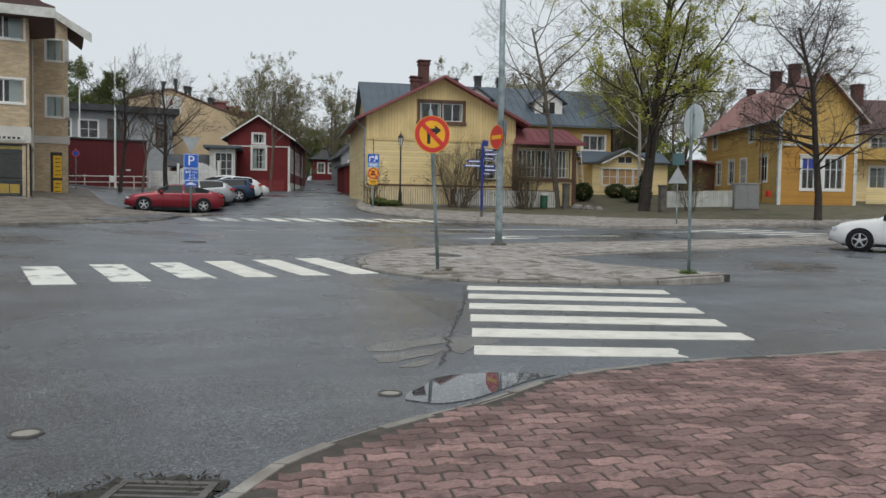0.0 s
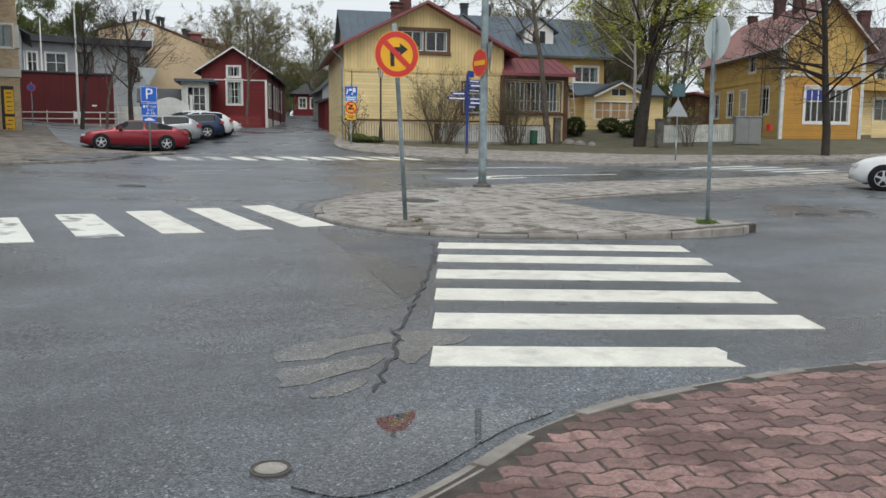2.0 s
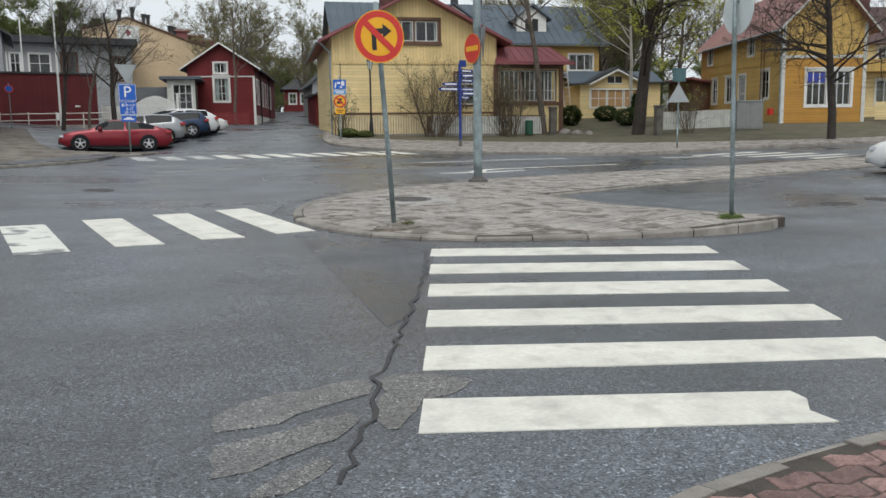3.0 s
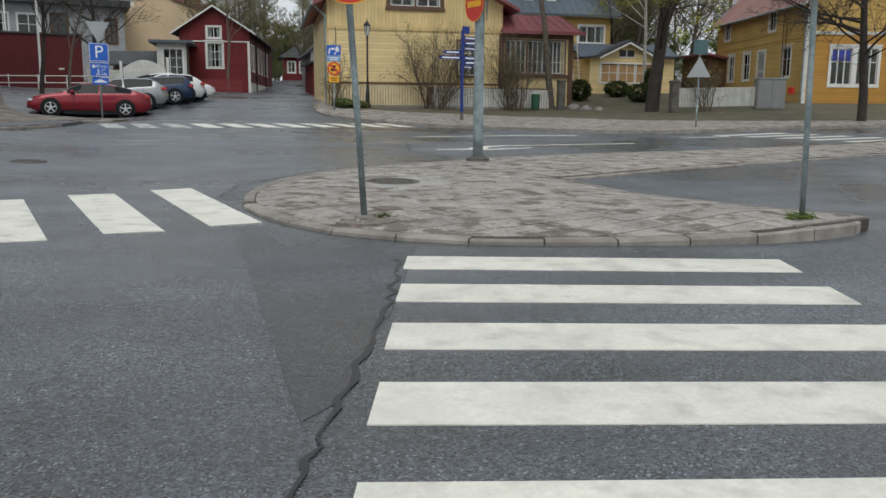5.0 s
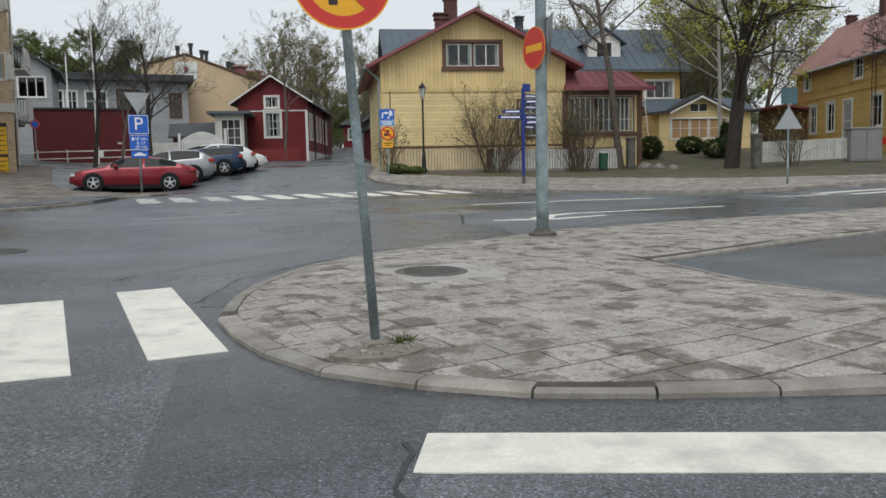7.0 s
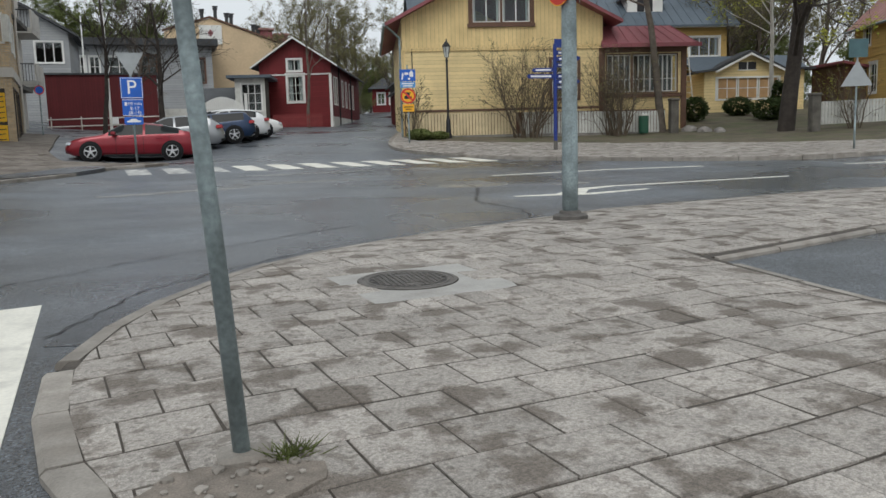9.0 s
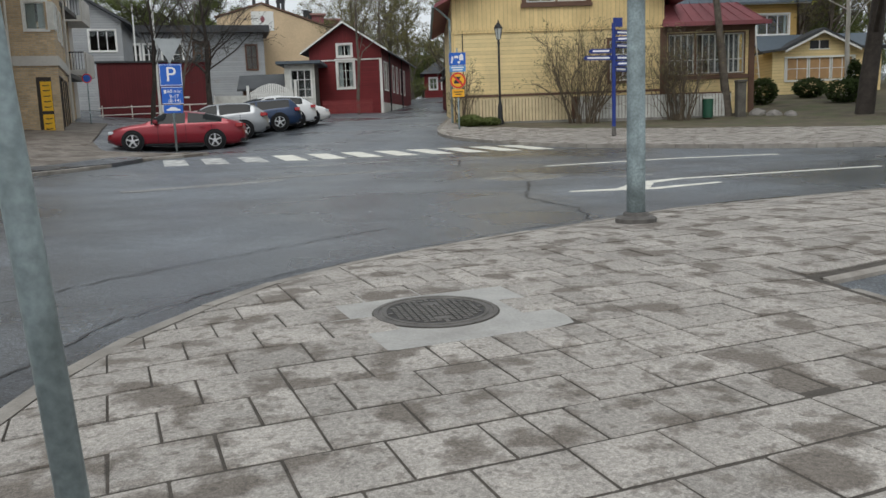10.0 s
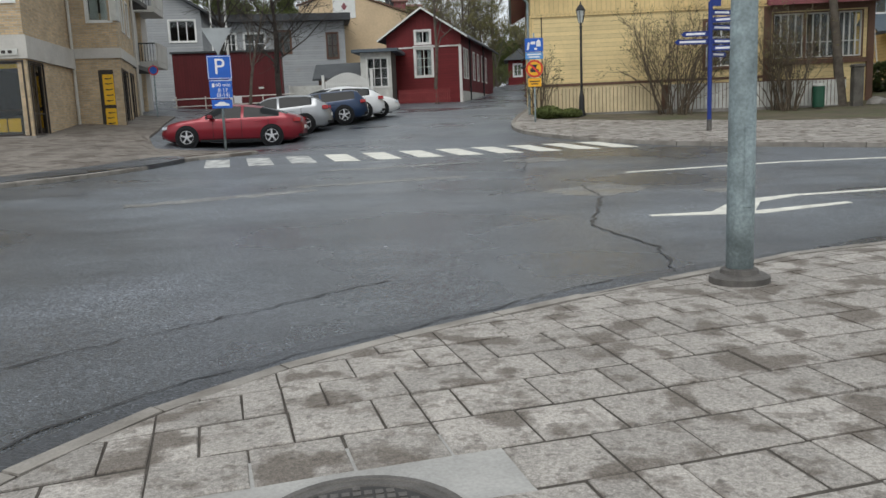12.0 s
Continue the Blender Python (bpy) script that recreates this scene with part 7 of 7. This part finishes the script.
def hedge_ball(name, x, y, w, h, seed, label, leaf=None):
    """A clipped evergreen: a bare core under many small leaves."""
    rnd = random.Random(seed)
    t = thing(name, pose(x, y, ground(x, y) + .1), label, "shrub")
    vs, fs = [], []
    for k in range(1500):
        e = Vector((rnd.gauss(0, 1), rnd.gauss(0, 1), rnd.gauss(0, 1))).normalized()
        q = rnd.uniform(.72, 1.05)
        c = Vector((e.x * w / 2 * q, e.y * w / 2 * q, h * .48 + e.z * h * .5 * q))
        f = Vector((rnd.gauss(0, 1), rnd.gauss(0, 1), rnd.gauss(0, 1))).normalized()
        g = f.orthogonal().normalized()
        i = len(vs)
        vs += [tuple(c - f * .09), tuple(c + g * .05), tuple(c + f * .09), tuple(c - g * .05)]
        fs.append((i, i + 1, i + 2, i + 3))
    me = bpy.data.meshes.new("leaves")
    me.from_pydata(vs, [], fs)
    me.materials.append(leaf or M_HEDGE)
    ob = new("foliage", me)
    ob.parent = t
    tagged(ob, kind="stuff")
    bm = bmesh.new()
    for k in range(9):
        a = rnd.uniform(0, 6.28)
        tube(bm, (0, 0, -.1), (w * .38 * math.cos(a), w * .38 * math.sin(a), h * rnd.uniform(.3, .85)), .025, .008, 5)
    part("stems", bm, M_BARKDARK, t)
    return t


tree("bare_tree", 29.55, 44.75, 13.5, .2, 11, "tall bare tree with thin drooping branches by the porch", (15, 9, 6), .62, .5, .3, lean=(-.07, 0), bark=M_BARK, leaves=900, leaf=M_BARKDARK, leaf_size=.05)
tree("spring_tree", 32.6, 40.2, 15.5, .36, 23, "large maple with fresh yellow-green leaves", (17, 10, 7), .6, .22, .7, lean=(-.03, .05), bark=M_BARKDARK, leaves=60000, leaf=M_LEAFYELLOW, leaf_size=.066)
tree("spreading_tree", 35.9, 30.6, 11.5, .2, 37, "dark bare street tree with wide spreading crown", (30, 12, 9), .72, .27, .5, lean=(-.04, 0), bark=M_BARKDARK)
tree("bare_tree", 17.6, 71.4, 10.5, .13, 41, "slender bare tree before the red house", (9, 6, 4), .48, .38, .7, bark=M_BARK)
tree("bare_tree", 4.6, 57.4, 8.6, .13, 43, "young bare tree before the red annex", (13, 8, 6), .5, .35, .7, bark=M_BARKDARK)
tree("bare_tree", 7.5, 58.2, 8.2, .17, 47, "dark bare tree before the red annex", (15, 9, 7), .62, .3, .5, bark=M_BARKDARK)
tree("bare_tree", 6.0, 57.8, 7.5, .09, 49, "thin bare tree before the red annex", (12, 7, 6), .45, .35, .7, bark=M_BARK)
tree("birch", 37.3, 46.5, 11.0, .13, 53, "slim birch with pale trunk and first leaves", (10, 6, 5), .5, .35, .4, bark=M_PIPE, leaves=2500, leaf=M_LEAFYELLOW, leaf_size=.06, twig=M_BARK)
wa = tree("wood_tree", 22.5, 98.0, 12.5, .24, 61, "tall bare tree behind the red house", (15, 9, 7), .5, .2, .8, bark=M_BARK, leaves=5000, leaf=M_LEAFOLIVE, leaf_size=.08)
wb_ = tree("wood_tree", 26.5, 108.0, 13.5, .26, 67, "tall tree with olive spring buds", (13, 7, 6), .55, .2, .8, bark=M_BARK, leaves=16000, leaf=M_LEAFOLIVE, leaf_size=.065)
wc = tree("wood_tree", 2.5, 118.0, 9.5, .22, 71, "spring-green tree beyond the roofs", (14, 9, 7), .6, .2, .7, bark=M_BARK, leaves=26000, leaf=M_LEAFGREEN, leaf_size=.075)
rnd = random.Random(8)
for src, spots in ((wa, [(25.0, 118, 1.05), (29.0, 112, 1.0), (33.5, 122, 1.1), (19, 112, .95), (38, 118, 1.0), (47, 82, .95), (57, 74, .95), (63, 66, .9), (72, 60, .95), (44, 60, .8), (48, 65, .85), (40, 68, .8), (43, 57, .85), (47, 60, .95), (51, 58, .9)]),
                   (wb_, [(21.5, 90.5, .62), (25.5, 94, .55), (30, 126, 1.05), (35.5, 112, .9), (43, 92, .85), (52, 80, .9), (67, 78, .9), (78, 66, .9), (31, 96, .6)]),
                   (wc, [(-5, 119, 1.35), (7.5, 124, 1.3), (-10, 112, 1.2), (-17, 100, 1.1), (13, 118, .8), (48, 90, .9), (61, 86, .85), (40, 78, .7), (84, 58, .9), (45, 72, .9), (52, 68, 1.0), (46, 63, .9), (-1, 122, 1.4), (3, 126, 1.4), (11, 122, 1.1)])):
    for px, py, s in spots:
        copy_thing(src, pose(px, py, ground(px, py) - .1, 0, 0, rnd.uniform(0, 360)) @ Matrix.Diagonal((s, s, s * rnd.uniform(.92, 1.08), 1)))
for k in range(16):
    px, py = 16 + k * 3.4, 128 + (k * 37 % 17)
    copy_thing(wc, pose(px, py, ground(px, py) - 3.5, 0, 0, k * 50) @ Matrix.Diagonal((1.1, 1.1, 1.1, 1)))
for k, (px, py, sc) in enumerate(((42.5, 61, .55), (45, 64, .6), (48.5, 62, .55), (51, 66, .65), (54, 63, .6), (57, 68, .65), (60, 63, .6), (39.5, 64, .5), (36, 70, .6))):
    copy_thing(wc, pose(px, py, ground(px, py) - 1.6, 0, 0, k * 70 + 20) @ Matrix.Diagonal((sc, sc, sc, 1)))
# undergrowth along the side street
for px, py, h, s in ((23.6, 92, 3.5, 1), (25.0, 97, 3.2, 2), (26.6, 101, 3.0, 3), (22.4, 88, 3.0, 4), (28.4, 101.5, 2.6, 5)):
    shrub("street_bush", px, py, h, 3.0, s + 80, "green-budding bush along the side street", 12, 2600, M_LEAFGREEN)
# shrubs before the yellow house
shrub("bare_shrub", 22.95, 45.55, 4.1, 4.0, 91, "tall bare multi-stemmed shrub by the yellow house", 34, 1500, M_LEAFOLIVE)
shrub("bare_shrub", 26.95, 44.65, 3.7, 3.4, 93, "tall bare multi-stemmed shrub by the porch", 30, 1100, M_LEAFOLIVE)
shrub("bare_shrub", 17.9, 46.9, 2.3, 1.2, 95, "thin bare shrub at the house corner", 8, 200, M_LEAFOLIVE)
shrub("bare_shrub", 34.6, 38.5, 1.9, 1.3, 97, "small bare shrub by the garden fence", 9, 150, M_LEAFOLIVE)
shrub("bare_shrub", 39.2, 43.5, 2.6, 2.4, 99, "bare garden shrub by the ochre house", 12, 500, M_LEAFYELLOW)
hedge_ball("round_evergreen", 36.1, 45.2, 1.9, 1.1, 1, "low dark evergreen cushion in the yard")
hedge_ball("round_evergreen", 37.2, 49.0, 1.6, 1.0, 2, "low dark evergreen cushion in the yard")
hedge_ball("round_evergreen", 33.5, 47.8, 1.4, 1.3, 3, "dark evergreen bush by the porch")
hedge_ball("upright_evergreen", 37.4, 46.2, .8, 1.9, 4, "small upright conifer in the yard")
hedge_ball("tulip_bed", 18.0, 46.0, 1.0, .45, 5, "green flower bed at the fence corner", M_LEAFGREEN)
hedge_ball("tulip_bed", 18.9, 46.1, .9, .3, 6, "green flower bed by the lantern", M_LEAFGREEN)
for k, (px, py, s) in enumerate(((30.9, 43.4, .35), (31.4, 43.0, .28), (31.0, 42.4, .22), (30.6, 44.2, .4))):
    t = thing("rock", pose(px, py, ground(px, py) + .1, 0, 0, k * 40), "rounded grey boulder in the yard", "rock")
    bm = bmesh.new()
    bmesh.ops.create_icosphere(bm, subdivisions=2, radius=s)
    for v in bm.verts:
        v.co *= 1 + .25 * noise.noise(v.co * 3 + Vector((k, 0, 0)))
        v.co.z *= .7
    part("stone", bm, M_STONE, t)

# loose soil, stones and grass round the leaning pole
t = thing("soil_patch", pose(7.47, 14.66, ground(7.47, 14.66) + KZ - .01), "bare soil with stones and moss round the pole", "soil")
bm = bmesh.new()
flat_poly(bm, ragged([(-.42, -.1), (-.3, -.3), (-.02, -.36), (.22, -.2), (.26, -.04), (.14, .1), (-.12, .08), (-.3, .04)], .025, 9, .06), -.05, .004)
part("soil", bm, mat("dry_brown_soil", (.2, .172, .145), .95, var=.3, scale=9, bump=.8, bump_scale=60), t)
srn = random.Random(12)
for k in range(26):
    bm = bmesh.new()
    r = srn.uniform(.006, .03)
    bmesh.ops.create_icosphere(bm, subdivisions=1, radius=r)
    for v in bm.verts:
        v.co *= srn.uniform(.75, 1.15)
        v.co.z *= .6
    o = part("pebble", bm, M_KERB, t)
    o.matrix_basis = pose(srn.uniform(-.34, .2), srn.uniform(-.3, .05), .01)
bm = bmesh.new()
for k in range(90):
    a, b = srn.gauss(.14, .035), srn.gauss(.05, .03)
    tube(bm, (a, b, 0), (a + srn.gauss(0, .04), b + srn.gauss(0, .04), srn.uniform(.02, .08)), .004, .001, 3, False)
tagged(part("grass_tuft", bm, M_LEAFGREEN, t), kind="stuff")

# ---- paving pieces ----


def well_inside(poly, x, y, d):
    return inside(poly, x, y) and min(seg_dist(x, y, *a, *b) for a, b in zip(poly, poly[1:] + poly[:1])) > d


def kerb_line(pts, closed, width, height, side, parent, step=.75, name="kerb_stone", lo=-.12):
    """Single kerb stones along a line; side 1 lays their width to the left of it."""
    line = along(list(pts) + ([pts[0]] if closed else []), step)
    for i in range(len(line) - 1):
        (x0, y0, a0), (x1, y1, a1) = line[i], line[i + 1]
        L = math.hypot(x1 - x0, y1 - y0)
        if L > step * 1.4 or L < .05:
            continue
        ux, uy = (x1 - x0) / L, (y1 - y0) / L
        g = .008
        jit = random.Random(i * 7 + int(x0 * 100)).uniform(-.006, .006)

        def nrm(a):
            return -math.sin(a) * side, math.cos(a) * side
        n0, n1 = nrm(a0 if i == 0 else (line[i - 1][2] + a0) / 2 if abs(line[i - 1][2] - a0) < 1 else a0), nrm((a0 + a1) / 2 if abs(a0 - a1) < 1 else a0)
        cx, cy, cz = (x0 + x1) / 2, (y0 + y1) / 2, ground((x0 + x1) / 2, (y0 + y1) / 2)
        bm = bmesh.new()
        ring_ = []
        for (px, py), n in (((x0 + ux * g, y0 + uy * g), n0), ((x1 - ux * g, y1 - uy * g), n1)):
            gz = ground(px, py) - cz
            hh = height(px, py) if callable(height) else height
            prof = [(-.008, lo), (-.008, hh - .024), (.016, hh - .004 + jit), (width, hh + jit), (width, lo)]
            ring_.append([bm.verts.new((px + n[0] * d - cx, py + n[1] * d - cy, gz + z)) for d, z in prof])
        for k in range(5):
            j = (k + 1) % 5
            bm.faces.new((ring_[0][k], ring_[0][j], ring_[1][j], ring_[1][k]))
        bm.faces.new(ring_[0])
        bm.faces.new(ring_[1][::-1])
        ob = mesh_ob(name, bm, M_KERB, parent)
        ob.location = (cx, cy, cz)


by_name = bpy.data.objects
island, near_pave, far_pave, court = (by_name[n] for n in ("traffic_island", "pavement_near", "pavement_far", "forecourt"))
kerb_line(I_FRONT + I_WEDGE[:1], False, .15, island_h, 1, island, .7)
kerb_line(I_WEDGE[:5], False, .10, island_h, 1, island, .8)
kerb_line(I_WEDGE[4:], False, .12, island_h, 1, island, .95)
kerb_line(I_BACK[1:] + I_FRONT[:1], False, .13, island_h, 1, island, .8)
kerb_line(F_KERB, False, .14, .11, -1, far_pave, .9)
kerb_line(L_KERB[8:], False, .14, .095, 1, court, .9)
kerb_line(BRICK_EDGE[4:], False, .10, .035, -1, near_pave, .45, lo=-.06)

# island slabs
SW, SH = .405, .375
TURN_SLAB = 7
ca, sa = math.cos(radians(TURN_SLAB)), math.sin(radians(TURN_SLAB))
def slab_mesh(w, d):
    bm = bmesh.new()
    box(bm, -w / 2 + .006, w / 2 - .006, -d / 2 + .011, d / 2 - .011, -.05, 0)
    bmesh.ops.bevel(bm, geom=[e for e in bm.edges if all(v.co.z > -.01 for v in e.verts)], offset=.006, segments=1, affect="EDGES")
    me = bpy.data.meshes.new("paving_slab")
    bm.to_mesh(me)
    bm.free()
    me.materials.append(M_SLAB)
    return me


slab_me, half_me = slab_mesh(SW, SH), slab_mesh(SW / 2, SH)
srnd = random.Random(3)
rest_v, rest_f = [], []
whole = 0


def cut_by(poly, x0, y0, x1, y1, d):
    """The part of a convex outline that lies more than d to the left of a line."""
    ln = math.hypot(x1 - x0, y1 - y0)
    nx, ny = -(y1 - y0) / ln, (x1 - x0) / ln
    dist = [(px - x0) * nx + (py - y0) * ny - d for px, py in poly]
    out = []
    for k in range(len(poly)):
        j = (k + 1) % len(poly)
        if dist[k] >= 0:
            out.append(poly[k])
        if (dist[k] >= 0) != (dist[j] >= 0):
            t = dist[k] / (dist[k] - dist[j])
            out.append((poly[k][0] + (poly[j][0] - poly[k][0]) * t, poly[k][1] + (poly[j][1] - poly[k][1]) * t))
    return out


ISLAND_EDGES = list(zip(ISLAND, ISLAND[1:] + ISLAND[:1]))
for j in range(-60, 60):
    for i in range(-30, 150):
        u, v = (i + (.5 if j % 2 else 0)) * SW, j * SH
        x, y = 9.0 + u * ca - v * sa, 17.0 + u * sa + v * ca
        if not (6.2 < x < 34 and 12 < y < 23.5):
            continue
        du, dv = (x - 9.03) * ca + (y - 17.88) * sa, -(x - 9.03) * sa + (y - 17.88) * ca
        if abs(du) < .5 and abs(dv) < .5:
            continue
        cs = [(x + a * (SW / 2 - .006) * ca - b * (SH / 2 - .011) * sa, y + a * (SW / 2 - .006) * sa + b * (SH / 2 - .011) * ca) for a, b in ((-1, -1), (1, -1), (1, 1), (-1, 1))]
        near_edges = [(a, b) for a, b in ISLAND_EDGES if seg_dist(x, y, *a, *b) < .46]
        zj = srnd.uniform(-.003, .003)
        if not near_edges:
            if not inside(ISLAND, x, y):
                continue
            if x < 11.0 and 14.4 < y < 20.4 and whole < 300:
                top = ground(x, y) + island_h(x, y)
                sl, sx = (ground(x, y + .2) + island_h(x, y + .2) - top) / .2, (ground(x + .2, y) + island_h(x + .2, y) - top) / .2
                lot = srnd.random()
                if lot < .2:
                    for e in (-1, 1):
                        o = e * SW / 4
                        share("paving_slab", half_me, island, pose(x + o * ca, y + o * sa, top - .002 + zj + srnd.uniform(-.004, .004) + sx * o * ca, math.degrees(math.atan(sl)), -math.degrees(math.atan(sx)), TURN_SLAB + srnd.uniform(-1.2, 1.2)))
                        whole += 1
                    continue
                share("paving_slab", slab_me, island, pose(x, y, top - .002 + zj, math.degrees(math.atan(sl)) + srnd.uniform(-.4, .4), -math.degrees(math.atan(sx)) + srnd.uniform(-.4, .4), TURN_SLAB + srnd.uniform(-1.0, 1.0)))
                whole += 1
                continue
        else:
            a, b = min(near_edges, key=lambda e: seg_dist(x, y, *e[0], *e[1]))
            ok = inside(ISLAND, x, y) or any(inside(ISLAND, *c) for c in cs)
            if not ok:
                continue
            for a, b in near_edges:
                if cs and ((x < 11 and seg_dist(x, y, *a, *b) < .3) or (a, b) == min(near_edges, key=lambda e: seg_dist(x, y, *e[0], *e[1]))):
                    cs = cut_by(cs, *a, *b, .158)
            if len(cs) < 3:
                continue
        n0 = len(rest_v)
        m = len(cs)
        for dz in (0, -.05):
            rest_v += [(px, py, ground(px, py) + island_h(px, py) - .002 + zj + dz) for px, py in cs]
        rest_f.append(tuple(range(n0, n0 + m)))
        rest_f += [(n0 + k, n0 + m + k, n0 + m + (k + 1) % m, n0 + (k + 1) % m) for k in range(m)]
me = bpy.data.meshes.new("paving_slabs_rest")
me.from_pydata(rest_v, [], rest_f)
me.materials.append(M_SLAB_FAR)
ob = new("paving_slabs_rest", me)
ob.parent = island
tagged(ob, kind="stuff")
# concrete collar round the iron cover
bm = bmesh.new()
n = 40
zc = KZ
inner = [bm.verts.new((9.03 + .41 * math.cos(2 * math.pi * k / n), 17.88 + .41 * math.sin(2 * math.pi * k / n), ground(9.03, 17.88 + .41 * math.sin(2 * math.pi * k / n)) + zc - .004)) for k in range(n)]
sq = []
for k in range(n):
    a = 2 * math.pi * k / n
    q = .68 / max(abs(math.cos(a)), abs(math.sin(a)))
    q = min(q, .90)
    c, s = q * math.cos(a), q * math.sin(a)
    sq.append(bm.verts.new((9.03 + c * ca - s * sa, 17.88 + c * sa + s * ca, ground(9.03, 17.88 + c * sa + s * ca) + zc - .005)))
for k in range(n):
    bm.faces.new((inner[k], inner[(k + 1) % n], sq[(k + 1) % n], sq[k]))
part("cover_collar", bm, mat("pale_cast_concrete", (.36, .35, .33), .8, var=.15, scale=4, bump=.4, bump_scale=60, dirt=.4, dirt_color=(.22, .2, .18)), island)

# slabs of the far pavement and the forecourt
for poly, owner, x0, x1, y0, y1, turn, hh, w, d in ((F_KERB + F_BACK, far_pave, 15.8, 42, 28.5, 48, -20, .112, .5, .42), (L_KERB + L_BACK, court, -6, 7.5, 24, 46, 52, .098, .42, .3)):
    c, s = math.cos(radians(turn)), math.sin(radians(turn))
    vs, fs = [], []
    R = 80
    for j in range(-R, R):
        for i in range(-R, R):
            u, v = (i + (.5 if j % 2 else 0)) * w, j * d
            x, y = (x0 + x1) / 2 + u * c - v * s, (y0 + y1) / 2 + u * s + v * c
            if not (x0 < x < x1 and y0 < y < y1) or not well_inside(poly, x, y, .3):
                continue
            b0 = len(vs)
            zz = srnd.uniform(-.004, .004)
            for dz in (0, -.05):
                for a, b in ((-1, -1), (1, -1), (1, 1), (-1, 1)):
                    px, py = x + a * (w / 2 - .008) * c - b * (d / 2 - .008) * s, y + a * (w / 2 - .008) * s + b * (d / 2 - .008) * c
                    vs.append((px, py, ground(px, py) + hh + zz + dz))
            fs += [(b0, b0 + 1, b0 + 2, b0 + 3)] + [(b0 + k, b0 + 4 + k, b0 + 4 + (k + 1) % 4, b0 + (k + 1) % 4) for k in range(4)]
    me = bpy.data.meshes.new("paving_slabs")
    me.from_pydata(vs, [], fs)
    me.materials.append(M_COURT if owner is court else M_SLAB_FAR)
    ob = new("paving_slabs", me)
    ob.parent = owner
    tagged(ob, kind="stuff")

# wavy red pavers: two shapes whose long sides follow one running wave
PL, PW, PA = .232, .120, .021


def wave(u):
    """A zigzag of period one."""
    u = u % 1
    return PA * (4 * u if u < .25 else (2 - 4 * u if u < .75 else 4 * u - 4))


def paver_mesh(phase):
    g = .0078
    us = [0, .25, .5, .75, 1]
    low = [(-PL / 2 + g + (PL - 2 * g) * u, -PW / 2 + g + wave(u + phase)) for u in us]
    high = [(-PL / 2 + g + (PL - 2 * g) * u, PW / 2 - g + wave(u + phase)) for u in us]
    rim = low + high[::-1]
    bm = bmesh.new()
    rings = []
    for z, k in ((-.035, 1), (-.004, 1), (0, .965)):
        rings.append([bm.verts.new((x * k, y * k, z)) for x, y in rim])
    for a, b in zip(rings, rings[1:]):
        for k in range(len(rim)):
            bm.faces.new((a[k], a[(k + 1) % len(rim)], b[(k + 1) % len(rim)], b[k]))
    for k in range(4):
        m = len(rim) - 1
        bm.faces.new((rings[2][k], rings[2][k + 1], rings[2][m - k - 1], rings[2][m - k]))
    me = bpy.data.meshes.new("red_paver")
    bmesh.ops.recalc_face_normals(bm, faces=bm.faces)
    bm.to_mesh(me)
    bm.free()
    me.materials.append(M_PAVER)
    return me


pm = [paver_mesh(0), paver_mesh(.5)]
cp, sp = math.cos(radians(-14)), math.sin(radians(-14))
rest = bmesh.new()
count = 0
for j in range(-60, 60):
    for i in range(-45, 70):
        u, v = (i + (.5 if j % 2 else 0)) * PL, j * PW
        x, y = 4.5 + u * cp - v * sp, 5.0 + u * sp + v * cp
        if not (.2 < x < 15 and .5 < y < 7.2) or not inside(BRICK_AREA, x, y):
            continue
        if min(seg_dist(x, y, *a, *b) for a, b in zip(BRICK_EDGE, BRICK_EDGE[1:])) < .135:
            continue
        m = pose(x, y, ground(x, y) + .036 + srnd.uniform(-.002, .002), srnd.uniform(-.7, .7), srnd.uniform(-.7, .7), -14 + srnd.uniform(-1, 1))
        if 3.6 < x < 6.2 and 4.1 < y < 6.9 and count < 300:
            share("red_paver", pm[j % 2], near_pave, m)
            count += 1
        else:
            n0 = len(rest.verts)
            rest.from_mesh(pm[j % 2])
            rest.verts.ensure_lookup_table()
            for q in rest.verts[n0:]:
                q.co = m @ q.co
ob = mesh_ob("red_pavers_rest", rest, M_PAVER_FAR, near_pave)
tagged(ob, kind="stuff")
